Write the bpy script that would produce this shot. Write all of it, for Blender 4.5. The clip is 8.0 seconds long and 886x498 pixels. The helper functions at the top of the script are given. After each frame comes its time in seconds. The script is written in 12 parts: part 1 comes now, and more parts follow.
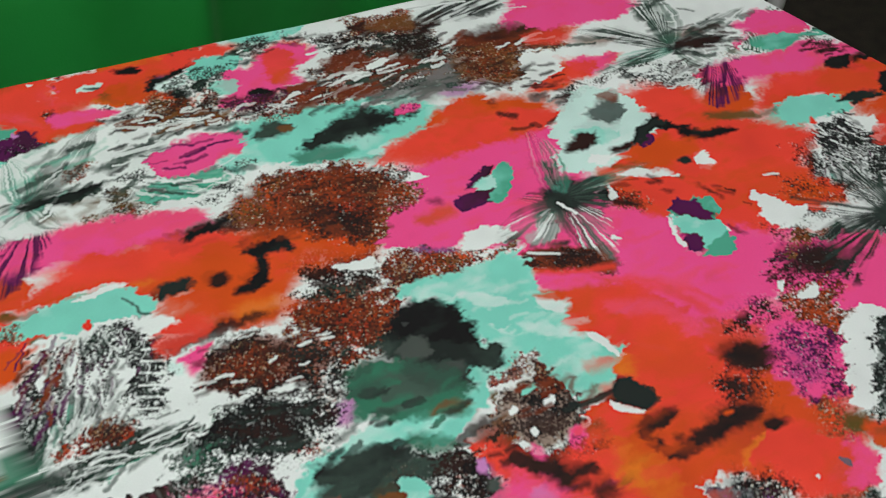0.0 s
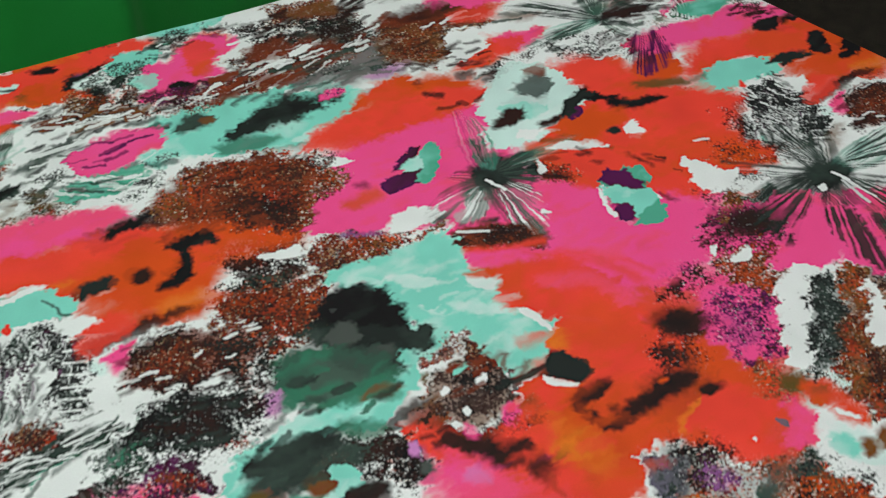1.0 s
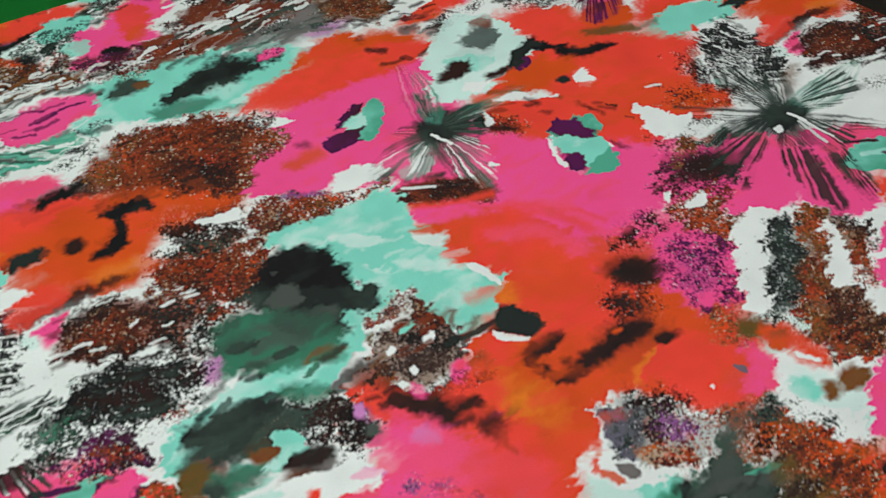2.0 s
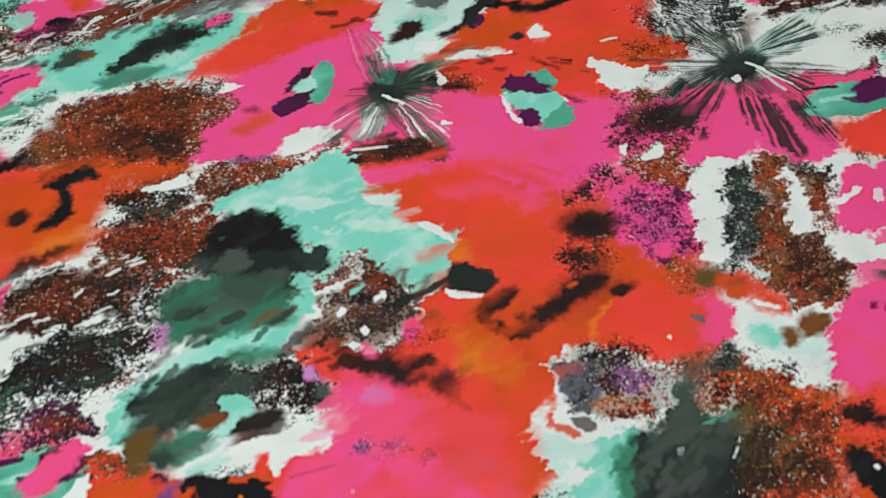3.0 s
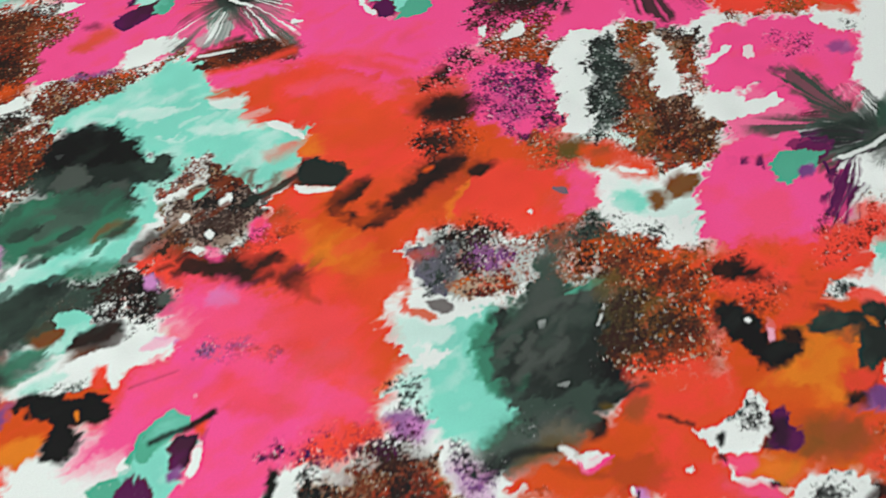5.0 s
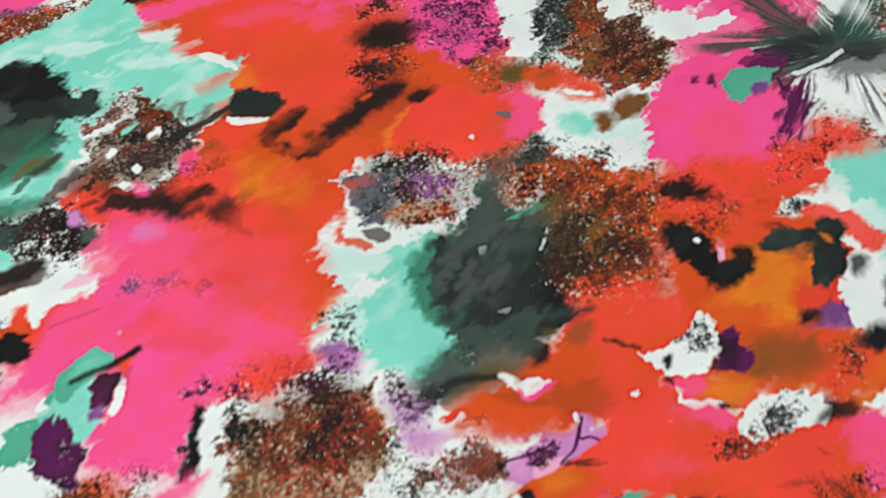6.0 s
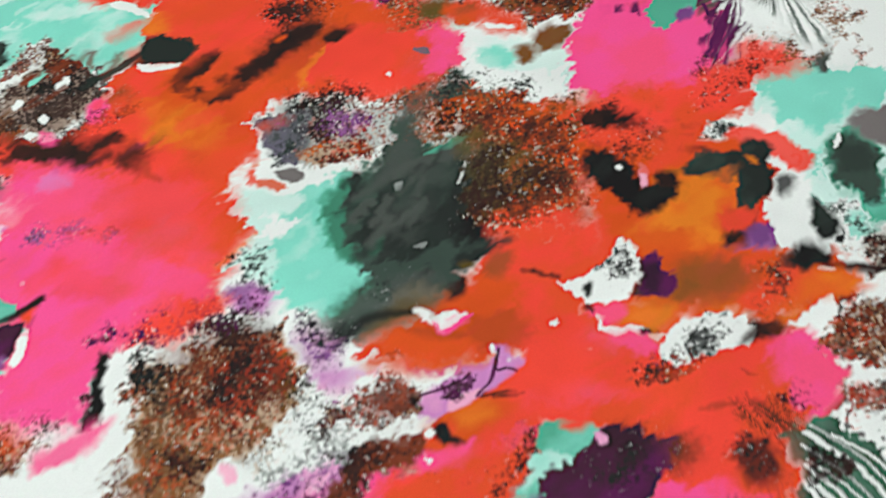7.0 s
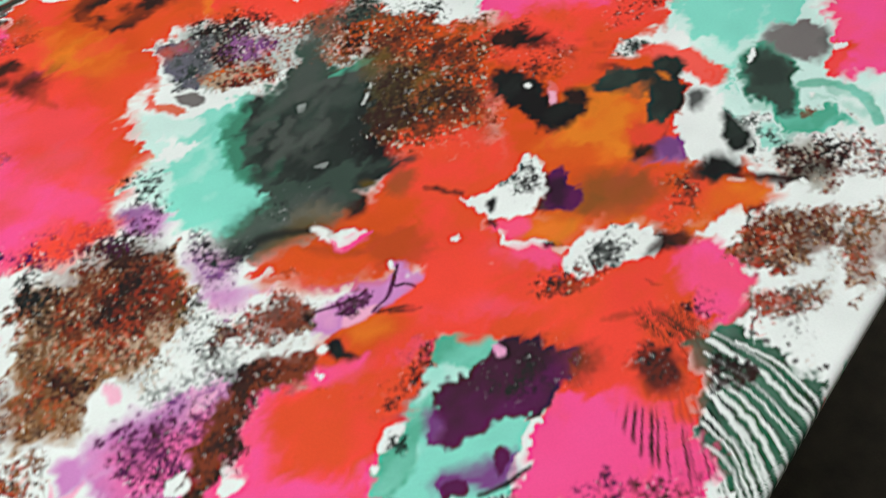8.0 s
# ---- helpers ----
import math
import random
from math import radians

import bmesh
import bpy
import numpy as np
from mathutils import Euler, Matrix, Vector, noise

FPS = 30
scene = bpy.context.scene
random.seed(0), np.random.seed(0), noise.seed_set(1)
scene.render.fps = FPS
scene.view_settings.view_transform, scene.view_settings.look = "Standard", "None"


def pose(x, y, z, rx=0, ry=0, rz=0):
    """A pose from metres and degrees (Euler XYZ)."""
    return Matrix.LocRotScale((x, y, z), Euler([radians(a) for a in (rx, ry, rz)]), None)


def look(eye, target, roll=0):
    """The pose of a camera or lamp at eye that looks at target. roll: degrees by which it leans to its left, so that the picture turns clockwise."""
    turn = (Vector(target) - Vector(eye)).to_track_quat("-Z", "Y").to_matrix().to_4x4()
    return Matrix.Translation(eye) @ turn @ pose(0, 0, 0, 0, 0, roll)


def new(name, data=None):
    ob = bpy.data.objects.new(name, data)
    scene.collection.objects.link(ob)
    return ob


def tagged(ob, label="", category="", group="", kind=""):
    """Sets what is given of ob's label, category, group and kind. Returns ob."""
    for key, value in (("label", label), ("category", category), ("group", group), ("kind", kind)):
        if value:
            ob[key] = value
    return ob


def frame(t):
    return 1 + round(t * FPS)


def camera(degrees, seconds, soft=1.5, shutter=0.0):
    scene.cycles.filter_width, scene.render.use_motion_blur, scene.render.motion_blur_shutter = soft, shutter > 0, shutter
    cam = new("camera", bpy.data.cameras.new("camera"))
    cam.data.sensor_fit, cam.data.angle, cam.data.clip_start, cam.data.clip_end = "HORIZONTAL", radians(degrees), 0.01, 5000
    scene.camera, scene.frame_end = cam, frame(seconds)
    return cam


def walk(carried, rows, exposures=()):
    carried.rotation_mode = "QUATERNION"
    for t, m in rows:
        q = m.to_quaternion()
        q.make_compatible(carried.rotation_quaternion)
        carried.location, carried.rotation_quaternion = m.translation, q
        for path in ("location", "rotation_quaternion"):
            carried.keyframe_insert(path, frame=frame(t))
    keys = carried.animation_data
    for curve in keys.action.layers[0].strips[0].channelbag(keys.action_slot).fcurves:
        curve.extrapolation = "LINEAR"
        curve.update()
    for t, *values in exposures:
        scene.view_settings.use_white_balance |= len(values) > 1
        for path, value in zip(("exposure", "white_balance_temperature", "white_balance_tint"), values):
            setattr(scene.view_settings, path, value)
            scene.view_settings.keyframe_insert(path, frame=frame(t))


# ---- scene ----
# ---------- camera and its way ----------
cam = camera(42.5, 8.0, soft=1.15)
PATH = [
    (0, (-0.075, -0.0192, 1.4104), (-0.0098, 0.5106, 0.8145), 5.5),
    (0.5, (-0.057, -0.0198, 1.4003), (0.0218, 0.508, 0.8044), 4.68),
    (1, (-0.0358, -0.0211, 1.3952), (0.0446, 0.5052, 0.798), 3.49),
    (1.5, (-0.0185, -0.0187, 1.3785), (0.0671, 0.502, 0.7772), 2.71),
    (3, (0.0246, -0.0301, 1.3375), (0.1158, 0.479, 0.7271), 0.41),
    (3.5, (0.0462, -0.0394, 1.3264), (0.138, 0.4675, 0.7143), -0.63),
    (4, (0.0657, -0.0452, 1.317), (0.1605, 0.4582, 0.7025), -1.49),
    (4.5, (0.0858, -0.0573, 1.2949), (0.1832, 0.4437, 0.6788), -3.04),
    (6, (0.1285, -0.0756, 1.2311), (0.2275, 0.4047, 0.5991), -5.14),
    (6.5, (0.145, -0.0881, 1.2125), (0.2465, 0.3912, 0.58), -6.13),
    (7, (0.16, -0.0968, 1.1953), (0.264, 0.3778, 0.5597), -6.71),
    (7.5, (0.1782, -0.1135, 1.1741), (0.2845, 0.3608, 0.5387), -7.08),
    (8, (0.1887, -0.1282, 1.1547), (0.3025, 0.3442, 0.5192), -6.61),
]
walk(cam, [(t, look(eye, target, roll)) for t, eye, target, roll in PATH], exposures=((0, 0.0), (3.5, 0.16), (6.5, 0.33), (8, 0.36)))

# ---------- light ----------
world = bpy.data.worlds.new("room_air")
world.use_nodes = True
world.node_tree.nodes["Background"].inputs[0].default_value = (0.9, 0.95, 1.0, 1)
world.node_tree.nodes["Background"].inputs[1].default_value = 0.12
scene.world = world
scene.view_settings.exposure = 0.0


def area_lamp(name, at, aim, size, power, colour):
    data = bpy.data.lights.new(name, "AREA")
    data.shape, data.size, data.size_y = "RECTANGLE", size[0], size[1]
    data.energy, data.color = power, colour
    ob = new(name, data)
    ob.matrix_world = look(at, aim)
    return ob


area_lamp("ceiling_lamp", (0.1, 0.4, 2.52), (0.1, 0.4, 0), (1.2, 0.6), 18, (0.98, 0.985, 1.0))
area_lamp("ceiling_lamp", (-1.3, -0.7, 2.52), (-1.3, -0.7, 0), (1.2, 0.6), 19, (0.98, 0.985, 1.0))


# ---------- materials ----------
def lin(r, g, b):
    """Linear colour from 0..255 screen values."""
    return tuple((c / 255 / 12.92) if c <= 10 else ((c / 255 + 0.055) / 1.055) ** 2.4 for c in (r, g, b))


def material(name, rough=0.6, sheen=0.0):
    m = bpy.data.materials.new(name)
    m.use_nodes = True
    nt = m.node_tree
    b = nt.nodes["Principled BSDF"]
    b.inputs["Roughness"].default_value = rough
    b.inputs["Sheen Weight"].default_value = sheen
    return m, nt, b


def noise_node(nt, scale, detail=4.0, stretch=(1, 1, 1)):
    co = nt.nodes.new("ShaderNodeTexCoord")
    mp = nt.nodes.new("ShaderNodeMapping")
    mp.inputs["Scale"].default_value = stretch
    n = nt.nodes.new("ShaderNodeTexNoise")
    n.inputs["Scale"].default_value, n.inputs["Detail"].default_value = scale, detail
    nt.links.new(co.outputs["Object"], mp.inputs[0])
    nt.links.new(mp.outputs[0], n.inputs["Vector"])
    return n


def ramp(nt, source, *stops):
    r = nt.nodes.new("ShaderNodeValToRGB")
    while len(r.color_ramp.elements) < len(stops):
        r.color_ramp.elements.new(0.5)
    for e, (p, c) in zip(r.color_ramp.elements, stops):
        e.position, e.color = p, (*c, 1)
    nt.links.new(source, r.inputs[0])
    return r


def bump(nt, b, height, strength, distance):
    n = nt.nodes.new("ShaderNodeBump")
    n.inputs["Strength"].default_value, n.inputs["Distance"].default_value = strength, distance
    nt.links.new(height, n.inputs["Height"])
    nt.links.new(n.outputs[0], b.inputs["Normal"])


def noisy(name, stops, scale, rough, stretch=(1, 1, 1), relief=0.2, depth=0.002, sheen=0.0, fine=400.0):
    m, nt, b = material(name, rough, sheen)
    n = noise_node(nt, scale, 6.0, stretch)
    r = ramp(nt, n.outputs["Fac"], *stops)
    nt.links.new(r.outputs[0], b.inputs["Base Color"])
    f = noise_node(nt, fine, 3.0, stretch)
    bump(nt, b, f.outputs["Fac"], relief, depth)
    return m


def print_material():
    """Dyed cotton: the dye lies on the threads as a colour layer of the cloth, with a fine weave."""
    m, nt, b = material("printed_cotton", 0.7)
    b.inputs["Specular IOR Level"].default_value = 0.15
    a = nt.nodes.new("ShaderNodeAttribute")
    a.attribute_name = "dye"
    n = noise_node(nt, 900.0, 2.0)
    r = ramp(nt, n.outputs["Fac"], (0.3, (0.96, 0.96, 0.96)), (0.7, (1, 1, 1)))
    x = nt.nodes.new("ShaderNodeMix")
    x.data_type, x.blend_type = "RGBA", "MULTIPLY"
    x.inputs[0].default_value = 1.0
    nt.links.new(a.outputs["Color"], x.inputs[6])
    nt.links.new(r.outputs[0], x.inputs[7])
    nt.links.new(x.outputs[2], b.inputs["Base Color"])
    w = noise_node(nt, 1400.0, 2.0)
    bump(nt, b, w.outputs["Fac"], 0.12, 0.0006)
    return m


COTTON = print_material()
GREEN = noisy("green_cloth", ((0.3, lin(44, 204, 82)), (0.7, lin(58, 216, 100))), 6.0, 0.75, relief=0.15, sheen=0.1)
FLOOR = noisy("dark_carpet", ((0.3, lin(42, 38, 31)), (0.7, lin(60, 54, 44))), 30.0, 0.9, relief=0.6, depth=0.004, fine=260.0)
WALL = noisy("painted_plaster", ((0.3, lin(205, 200, 190)), (0.7, lin(216, 212, 203))), 3.0, 0.8)
CEILING = noisy("ceiling_paint", ((0.3, lin(225, 224, 220)), (0.7, lin(234, 233, 230))), 3.0, 0.9)
DARKWOOD = noisy("dark_wood", ((0.3, lin(42, 30, 22)), (0.7, lin(66, 48, 34))), 8.0, 0.5, stretch=(1, 8, 8))
WHITEPAINT = noisy("white_paint", ((0.3, lin(226, 226, 224)), (0.7, lin(236, 236, 234))), 5.0, 0.45)
LAMPGLOW, _nt, _b = material("lamp_diffuser", 0.5)
_b.inputs["Base Color"].default_value = (0.9, 0.9, 0.88, 1)


# ---------- helpers for meshes ----------
def part(name, bm, mat, parent=None, label=""):
    me = bpy.data.meshes.new(name)
    bm.to_mesh(me)
    bm.free()
    me.materials.append(mat)
    ob = new(name, me)
    ob.parent = parent
    return tagged(ob, label)


def empty(name, at=(0, 0, 0)):
    ob = new(name)
    ob.location = at
    return ob


def box(size, at=(0, 0, 0), bevel=0.0, turn=0.0):
    bm = bmesh.new()
    bmesh.ops.create_cube(bm, size=1, matrix=Matrix.Translation(at) @ Matrix.Rotation(turn, 4, "Z") @ Matrix.Diagonal((*size, 1)))
    if bevel:
        bmesh.ops.bevel(bm, geom=bm.edges[:], offset=bevel, segments=2, affect="EDGES", profile=0.6)
    return bm


def prism(corners, z0, z1, bevel=0.0):
    bm = bmesh.new()
    low = [bm.verts.new((x, y, z0)) for x, y in corners]
    top = [bm.verts.new((x, y, z1)) for x, y in corners]
    bm.faces.new(low[::-1])
    bm.faces.new(top)
    n = len(corners)
    for i in range(n):
        bm.faces.new((low[i], low[(i + 1) % n], top[(i + 1) % n], top[i]))
    if bevel:
        bmesh.ops.bevel(bm, geom=bm.edges[:], offset=bevel, segments=2, affect="EDGES")
    return bm


# ---------- the room ----------
TOP = 0.75
tagged(part("floor", box((5.0, 5.0, 0.1), (0.1, 0.0, -0.05)), FLOOR), "dark brown ribbed carpet floor", "floor", kind="structure")
tagged(part("ceiling", box((5.0, 5.0, 0.1), (0.1, 0.0, 2.65)), CEILING), "plain white painted ceiling", "ceiling", kind="structure")
for nm, size, at in (("wall_north", (5.0, 0.1, 2.6), (0.1, 2.45, 1.3)), ("wall_south", (5.0, 0.1, 2.6), (0.1, -2.45, 1.3)),
                     ("wall_east", (0.1, 4.8, 2.6), (2.55, 0, 1.3)), ("wall_west", (0.1, 4.8, 2.6), (-2.35, 0, 1.3))):
    tagged(part(nm, box(size, at), WALL), "plain pale painted wall", "wall", kind="structure")

# ---------- table ----------
BL, BR = Vector((-0.80, 0.5836)), Vector((0.25, 0.988))
MR, NR, NL = Vector((0.625, 0.600)), Vector((0.582, 0.195)), Vector((-0.553, -0.610))


def edge_left(v):
    return NL.lerp(BL, v)


def edge_right(v):
    return NR.lerp(MR, v / 0.5) if v < 0.5 else MR.lerp(BR, (v - 0.5) / 0.5)


def inset(points, d):
    c = sum(points, Vector((0, 0))) / len(points)
    return [p + (c - p).normalized() * d for p in points]


OUTLINE = [NL, NR, MR, BR, BL]
table = empty("cutting_table")
tagged(table, "dark wooden table under the spread printed cloth", "table")
part("tabletop", prism(inset(OUTLINE, 0.012), TOP - 0.034, TOP - 0.0045, 0.003), DARKWOOD, table)
for c in inset([NL, NR, BR, BL], 0.1):
    part("leg", box((0.055, 0.055, TOP - 0.034), (c.x, c.y, (TOP - 0.034) / 2), 0.004), DARKWOOD, table)

# ---------- the print ----------
MM = 0.0008
X0, Y0 = -0.84, -0.66
NX, NY = int(1.50 / MM), int(1.68 / MM)
SHIFT_T, SHIFT_U = np.array((0.598, 0.230)), np.array((-0.618, 0.576))


def field(cell, seed):
    """Smooth value noise over the print, about -1..1, with cells of so many metres."""
    r = np.random.default_rng(seed)
    w, h = int(NX * MM / cell) + 4, int(NY * MM / cell) + 4
    g = r.uniform(-1, 1, (h, w)).astype(np.float32)
    xs, ys = np.arange(NX) * MM / cell, np.arange(NY) * MM / cell
    xi, yi = xs.astype(int), ys.astype(int)
    fx, fy = xs - xi, ys - yi
    fx, fy = (fx * fx * (3 - 2 * fx)).astype(np.float32), (fy * fy * (3 - 2 * fy)).astype(np.float32)
    rows = g[:, xi] * (1 - fx) + g[:, xi + 1] * fx
    return rows[yi] * (1 - fy)[:, None] + rows[yi + 1] * fy[:, None]


WX = field(0.03, 21) * 0.5 + field(0.014, 1) * 0.5 + field(0.006, 2) * 0.4 + field(0.0026, 3) * 0.32
WY = field(0.03, 24) * 0.5 + field(0.014, 4) * 0.5 + field(0.006, 5) * 0.4 + field(0.0026, 6) * 0.32
CLOUD = field(0.03, 7) * 0.6 + field(0.011, 8) * 0.4
WASH = field(0.045, 14) * 0.7 + field(0.018, 15) * 0.5 + field(0.007, 16) * 0.25
GX, GY = np.meshgrid(np.arange(NX) * MM, np.arange(NY) * MM)


def brushed(seed, along=0.034, across=0.005, turn=0.42):
    """Noise drawn out along the brush."""
    r = np.random.default_rng(seed).uniform(-1, 1, (512, 512)).astype(np.float32)
    c, s = math.cos(turn), math.sin(turn)
    u = ((GX * c + GY * s + 0.012 * WX) / along + 60).astype(np.float32)
    v = ((GY * c - GX * s + 0.004 * WY) / across + 300).astype(np.float32)
    i, j = np.floor(u).astype(int), np.floor(v).astype(int)
    f, g = u - i, v - j
    f, g = f * f * (3 - 2 * f), g * g * (3 - 2 * g)
    i, j, k, l = i % 512, j % 512, (i + 1) % 512, (j + 1) % 512
    return (r[j, i] * (1 - f) + r[j, k] * f) * (1 - g) + (r[l, i] * (1 - f) + r[l, k] * f) * g


# wet edges run out along the brush in tongues and hairs
TONGUE = 0.75 * brushed(51, 0.030, 0.0040) + 0.6 * brushed(52, 0.016, 0.0020) + 0.5 * brushed(53, 0.05, 0.010, 0.6)
WX = WX + 0.85 * math.cos(0.42) * TONGUE
WY = WY + 0.85 * math.sin(0.42) * TONGUE
WASH += 0.35 * brushed(31) + 0.22 * brushed(32, 0.05, 0.012, 0.9)
GRIT = field(0.00135, 9) * 0.9 + field(0.0026, 10) * 0.45
TONE = field(0.0015, 17) * 0.75 + field(0.0036, 11) * 0.4
SPECK = np.roll(TONE, 37, 0)
FLECK = np.roll(GRIT, 53, 1) - 0.5 * np.roll(TONE, 71, 1)
HUE = field(0.026, 41) * 0.6 + field(0.012, 42) * 0.5
CLUMP = field(0.009, 12) * 0.6 + field(0.02, 18) * 0.5

INKS = {
    "white": (236, 240, 239), "pale": (208, 237, 231), "aqua": (132, 218, 201), "mint": (84, 172, 146), "teal": (54, 116, 92),
    "slate": (58, 74, 67), "coal": (37, 43, 41), "black": (24, 22, 24), "pink": (255, 82, 150), "rose": (250, 82, 112),
    "red": (244, 71, 55), "orange": (220, 80, 26), "amber": (236, 128, 34), "rust": (122, 54, 32), "brown": (120, 76, 40),
    "umber": (50, 29, 26), "plum": (88, 24, 78), "lilac": (208, 134, 198), "violet": (122, 70, 134), "grey": (118, 112, 112),
    "tan": (186, 144, 104), "olive": (98, 78, 34), "blush": (248, 178, 206), "smoke": (76, 82, 78), "steel": (104, 100, 116), "ash": (168, 174, 172),
}
BLEED = {"aqua": 0.8, "white": 0.7, "mint": 0.8, "plum": 0.6, "pale": 0.8, "red": 1.5, "orange": 1.7, "pink": 1.3, "rose": 1.7, "amber": 2.0, "olive": 1.5, "slate": 1.5, "coal": 1.4, "teal": 1.6, "lilac": 1.2, "brown": 1.3, "rust": 1.3, "umber": 1.6, "black": 1.5, "smoke": 1.5, "violet": 1.3, "grey": 1.2}
DRIFT = {
    "red": "orange", "orange": "red", "pink": "rose", "rose": "pink", "aqua": "pale", "mint": "aqua", "teal": "slate", "slate": "coal",
    "coal": "slate", "black": "coal", "rust": "umber", "brown": "rust", "plum": "umber", "lilac": "blush", "violet": "lilac", "amber": "orange",
    "olive": "brown", "umber": "black", "pale": "white", "grey": "slate",
}
canvas = np.empty((NY, NX, 3), np.float32)
canvas[:] = lin(*INKS["white"])
STROKES = []


def window(p, q, pad):
    """Rows and columns of the print between two corners, or None where they lie off it."""
    a = max(0, int((p[0] - pad - X0) / MM)), max(0, int((p[1] - pad - Y0) / MM))
    b = min(NX, int((q[0] + pad - X0) / MM) + 2), min(NY, int((q[1] + pad - Y0) / MM) + 2)
    return None if a[0] >= b[0] - 1 or a[1] >= b[1] - 1 else (slice(a[1], b[1]), slice(a[0], b[0]))


def rounded(pts, times=1):
    for _ in range(times):
        nxt = np.roll(pts, -1, 0)
        pts = np.stack([pts * 0.78 + nxt * 0.22, pts * 0.22 + nxt * 0.78], 1).reshape(-1, 2)
    return pts


def eased(pts, times=2):
    """An open line with its corners rounded."""
    for _ in range(times):
        a, b = pts[:-1], pts[1:]
        mid = np.stack([a * 0.75 + b * 0.25, a * 0.25 + b * 0.75], 1).reshape(-1, 2)
        pts = np.concatenate([pts[:1], mid, pts[-1:]])
    return pts


def inside(pts, win, wob, closed=True):
    """Signed distance in metres to the outline, negative inside, with an uneven, bled edge."""
    ys, xs = np.mgrid[win[0], win[1]]
    x = (xs * MM + X0).astype(np.float32) + WX[win] * wob
    y = (ys * MM + Y0).astype(np.float32) + WY[win] * wob
    d = np.full(x.shape, 1e9, np.float32)
    odd = np.zeros(x.shape, bool)
    ends = np.roll(pts, -1, 0) if closed else pts[1:]
    for (ax, ay), (bx, by) in zip(pts, ends):
        ex, ey = bx - ax, by - ay
        t = np.clip(((x - ax) * ex + (y - ay) * ey) / (ex * ex + ey * ey + 1e-12), 0, 1)
        d = np.minimum(d, (x - ax - t * ex) ** 2 + (y - ay - t * ey) ** 2)
        if closed and ay != by:
            odd ^= ((ay > y) != (by > y)) & (x < ex * (y - ay) / ey + ax)
    d = np.sqrt(d)
    return np.where(odd, -d, d) if closed else d


def lay(win, ink, alpha, mottle=0.10, drift=0.6):
    """Dye over a window; it drifts towards its neighbour in the pool, as wet dye does."""
    c = np.array(lin(*INKS[ink]), np.float32) * (1 + mottle * CLOUD[win])[..., None]
    if drift and ink in DRIFT:
        k = np.clip(WASH[win] * 1.5 - 0.05, 0, 1) * drift
        c = c + (np.array(lin(*INKS[DRIFT[ink]]), np.float32) - c) * k[..., None]
    canvas[win] += (c - canvas[win]) * alpha[..., None]


def step(d, soft):
    t = np.clip(0.5 - d / soft, 0, 1)
    return t * t * (3 - 2 * t)


def ease(v, span):
    """0 below zero, 1 past the span, smooth between."""
    t = np.clip(v / span, 0, 1)
    return t * t * (3 - 2 * t)


def blot(ink, soft, *pts, wob=1.0, full=1.0):
    """A pool of dye; soft: the width of its edge in mm; points in mm."""
    STROKES.append(("blot", ink, soft, pts, wob, full))


def brush(ink, soft, width, *pts, wob=0.7, full=1.0):
    """A stroke of the brush along points in mm."""
    STROKES.append(("brush", ink, soft, pts, wob, full, width))


def grain(ink, dense, soft, *pts):
    """Dry sponge dabs: grains of dye over so large a share of the patch."""
    STROKES.append(("grain", ink, soft, pts, 1.6, dense))


def streak(ink, dense, soft, hub, lines, *pts):
    """Bristle marks that fan out from a hub."""
    STROKES.append(("streak", ink, soft, pts, 0.8, dense, hub, lines))


def dabs(ink, count, length, width, angle, *pts):
    """Loose flicks of the brush strewn over a patch: lengths in mm, the angle in degrees."""
    r = np.random.default_rng(int(abs(pts[0][0]) * 13 + abs(pts[0][1]) * 7 + count))
    p = np.array(pts, float)
    low, high = p.min(0), p.max(0)
    made = 0
    for _ in range(count * 12):
        c = r.uniform(low, high)
        nxt = np.roll(p, -1, 0)
        cut = (p[:, 1] > c[1]) != (nxt[:, 1] > c[1])
        over = c[0] < (nxt[:, 0] - p[:, 0]) * (c[1] - p[:, 1]) / (nxt[:, 1] - p[:, 1] + 1e-9) + p[:, 0]
        if (cut & over).sum() % 2 == 0:
            continue
        a = math.radians(angle + r.normal(0, 14))
        n = length * r.uniform(0.4, 1.1) / 2
        w = width * r.uniform(0.5, 1.3)
        d = np.array((math.cos(a), math.sin(a))) * n
        side = np.array((-d[1], d[0])) * r.uniform(-0.25, 0.25)
        wet = ink in ("red", "rose", "pink", "orange", "amber", "pale", "mint", "olive", "aqua")
        soft, full = (r.uniform(2.5, 6), r.uniform(0.25, 0.55)) if wet else (r.uniform(1.2, 4.0) if ink != "white" else r.uniform(0.8, 1.8), r.uniform(0.55, 0.9))
        STROKES.append(("brush", ink, soft, (tuple(c - d), tuple(c + side), tuple(c + d)), 1.2, full, w))
        made += 1
        if made >= count:
            break


def petal(ink, dense, width, hub, tip):
    """A leaf of fine bristle lines from the flower's hub to its tip."""
    STROKES.append(("petal", ink, 1, (hub, tip), 1, dense, width))


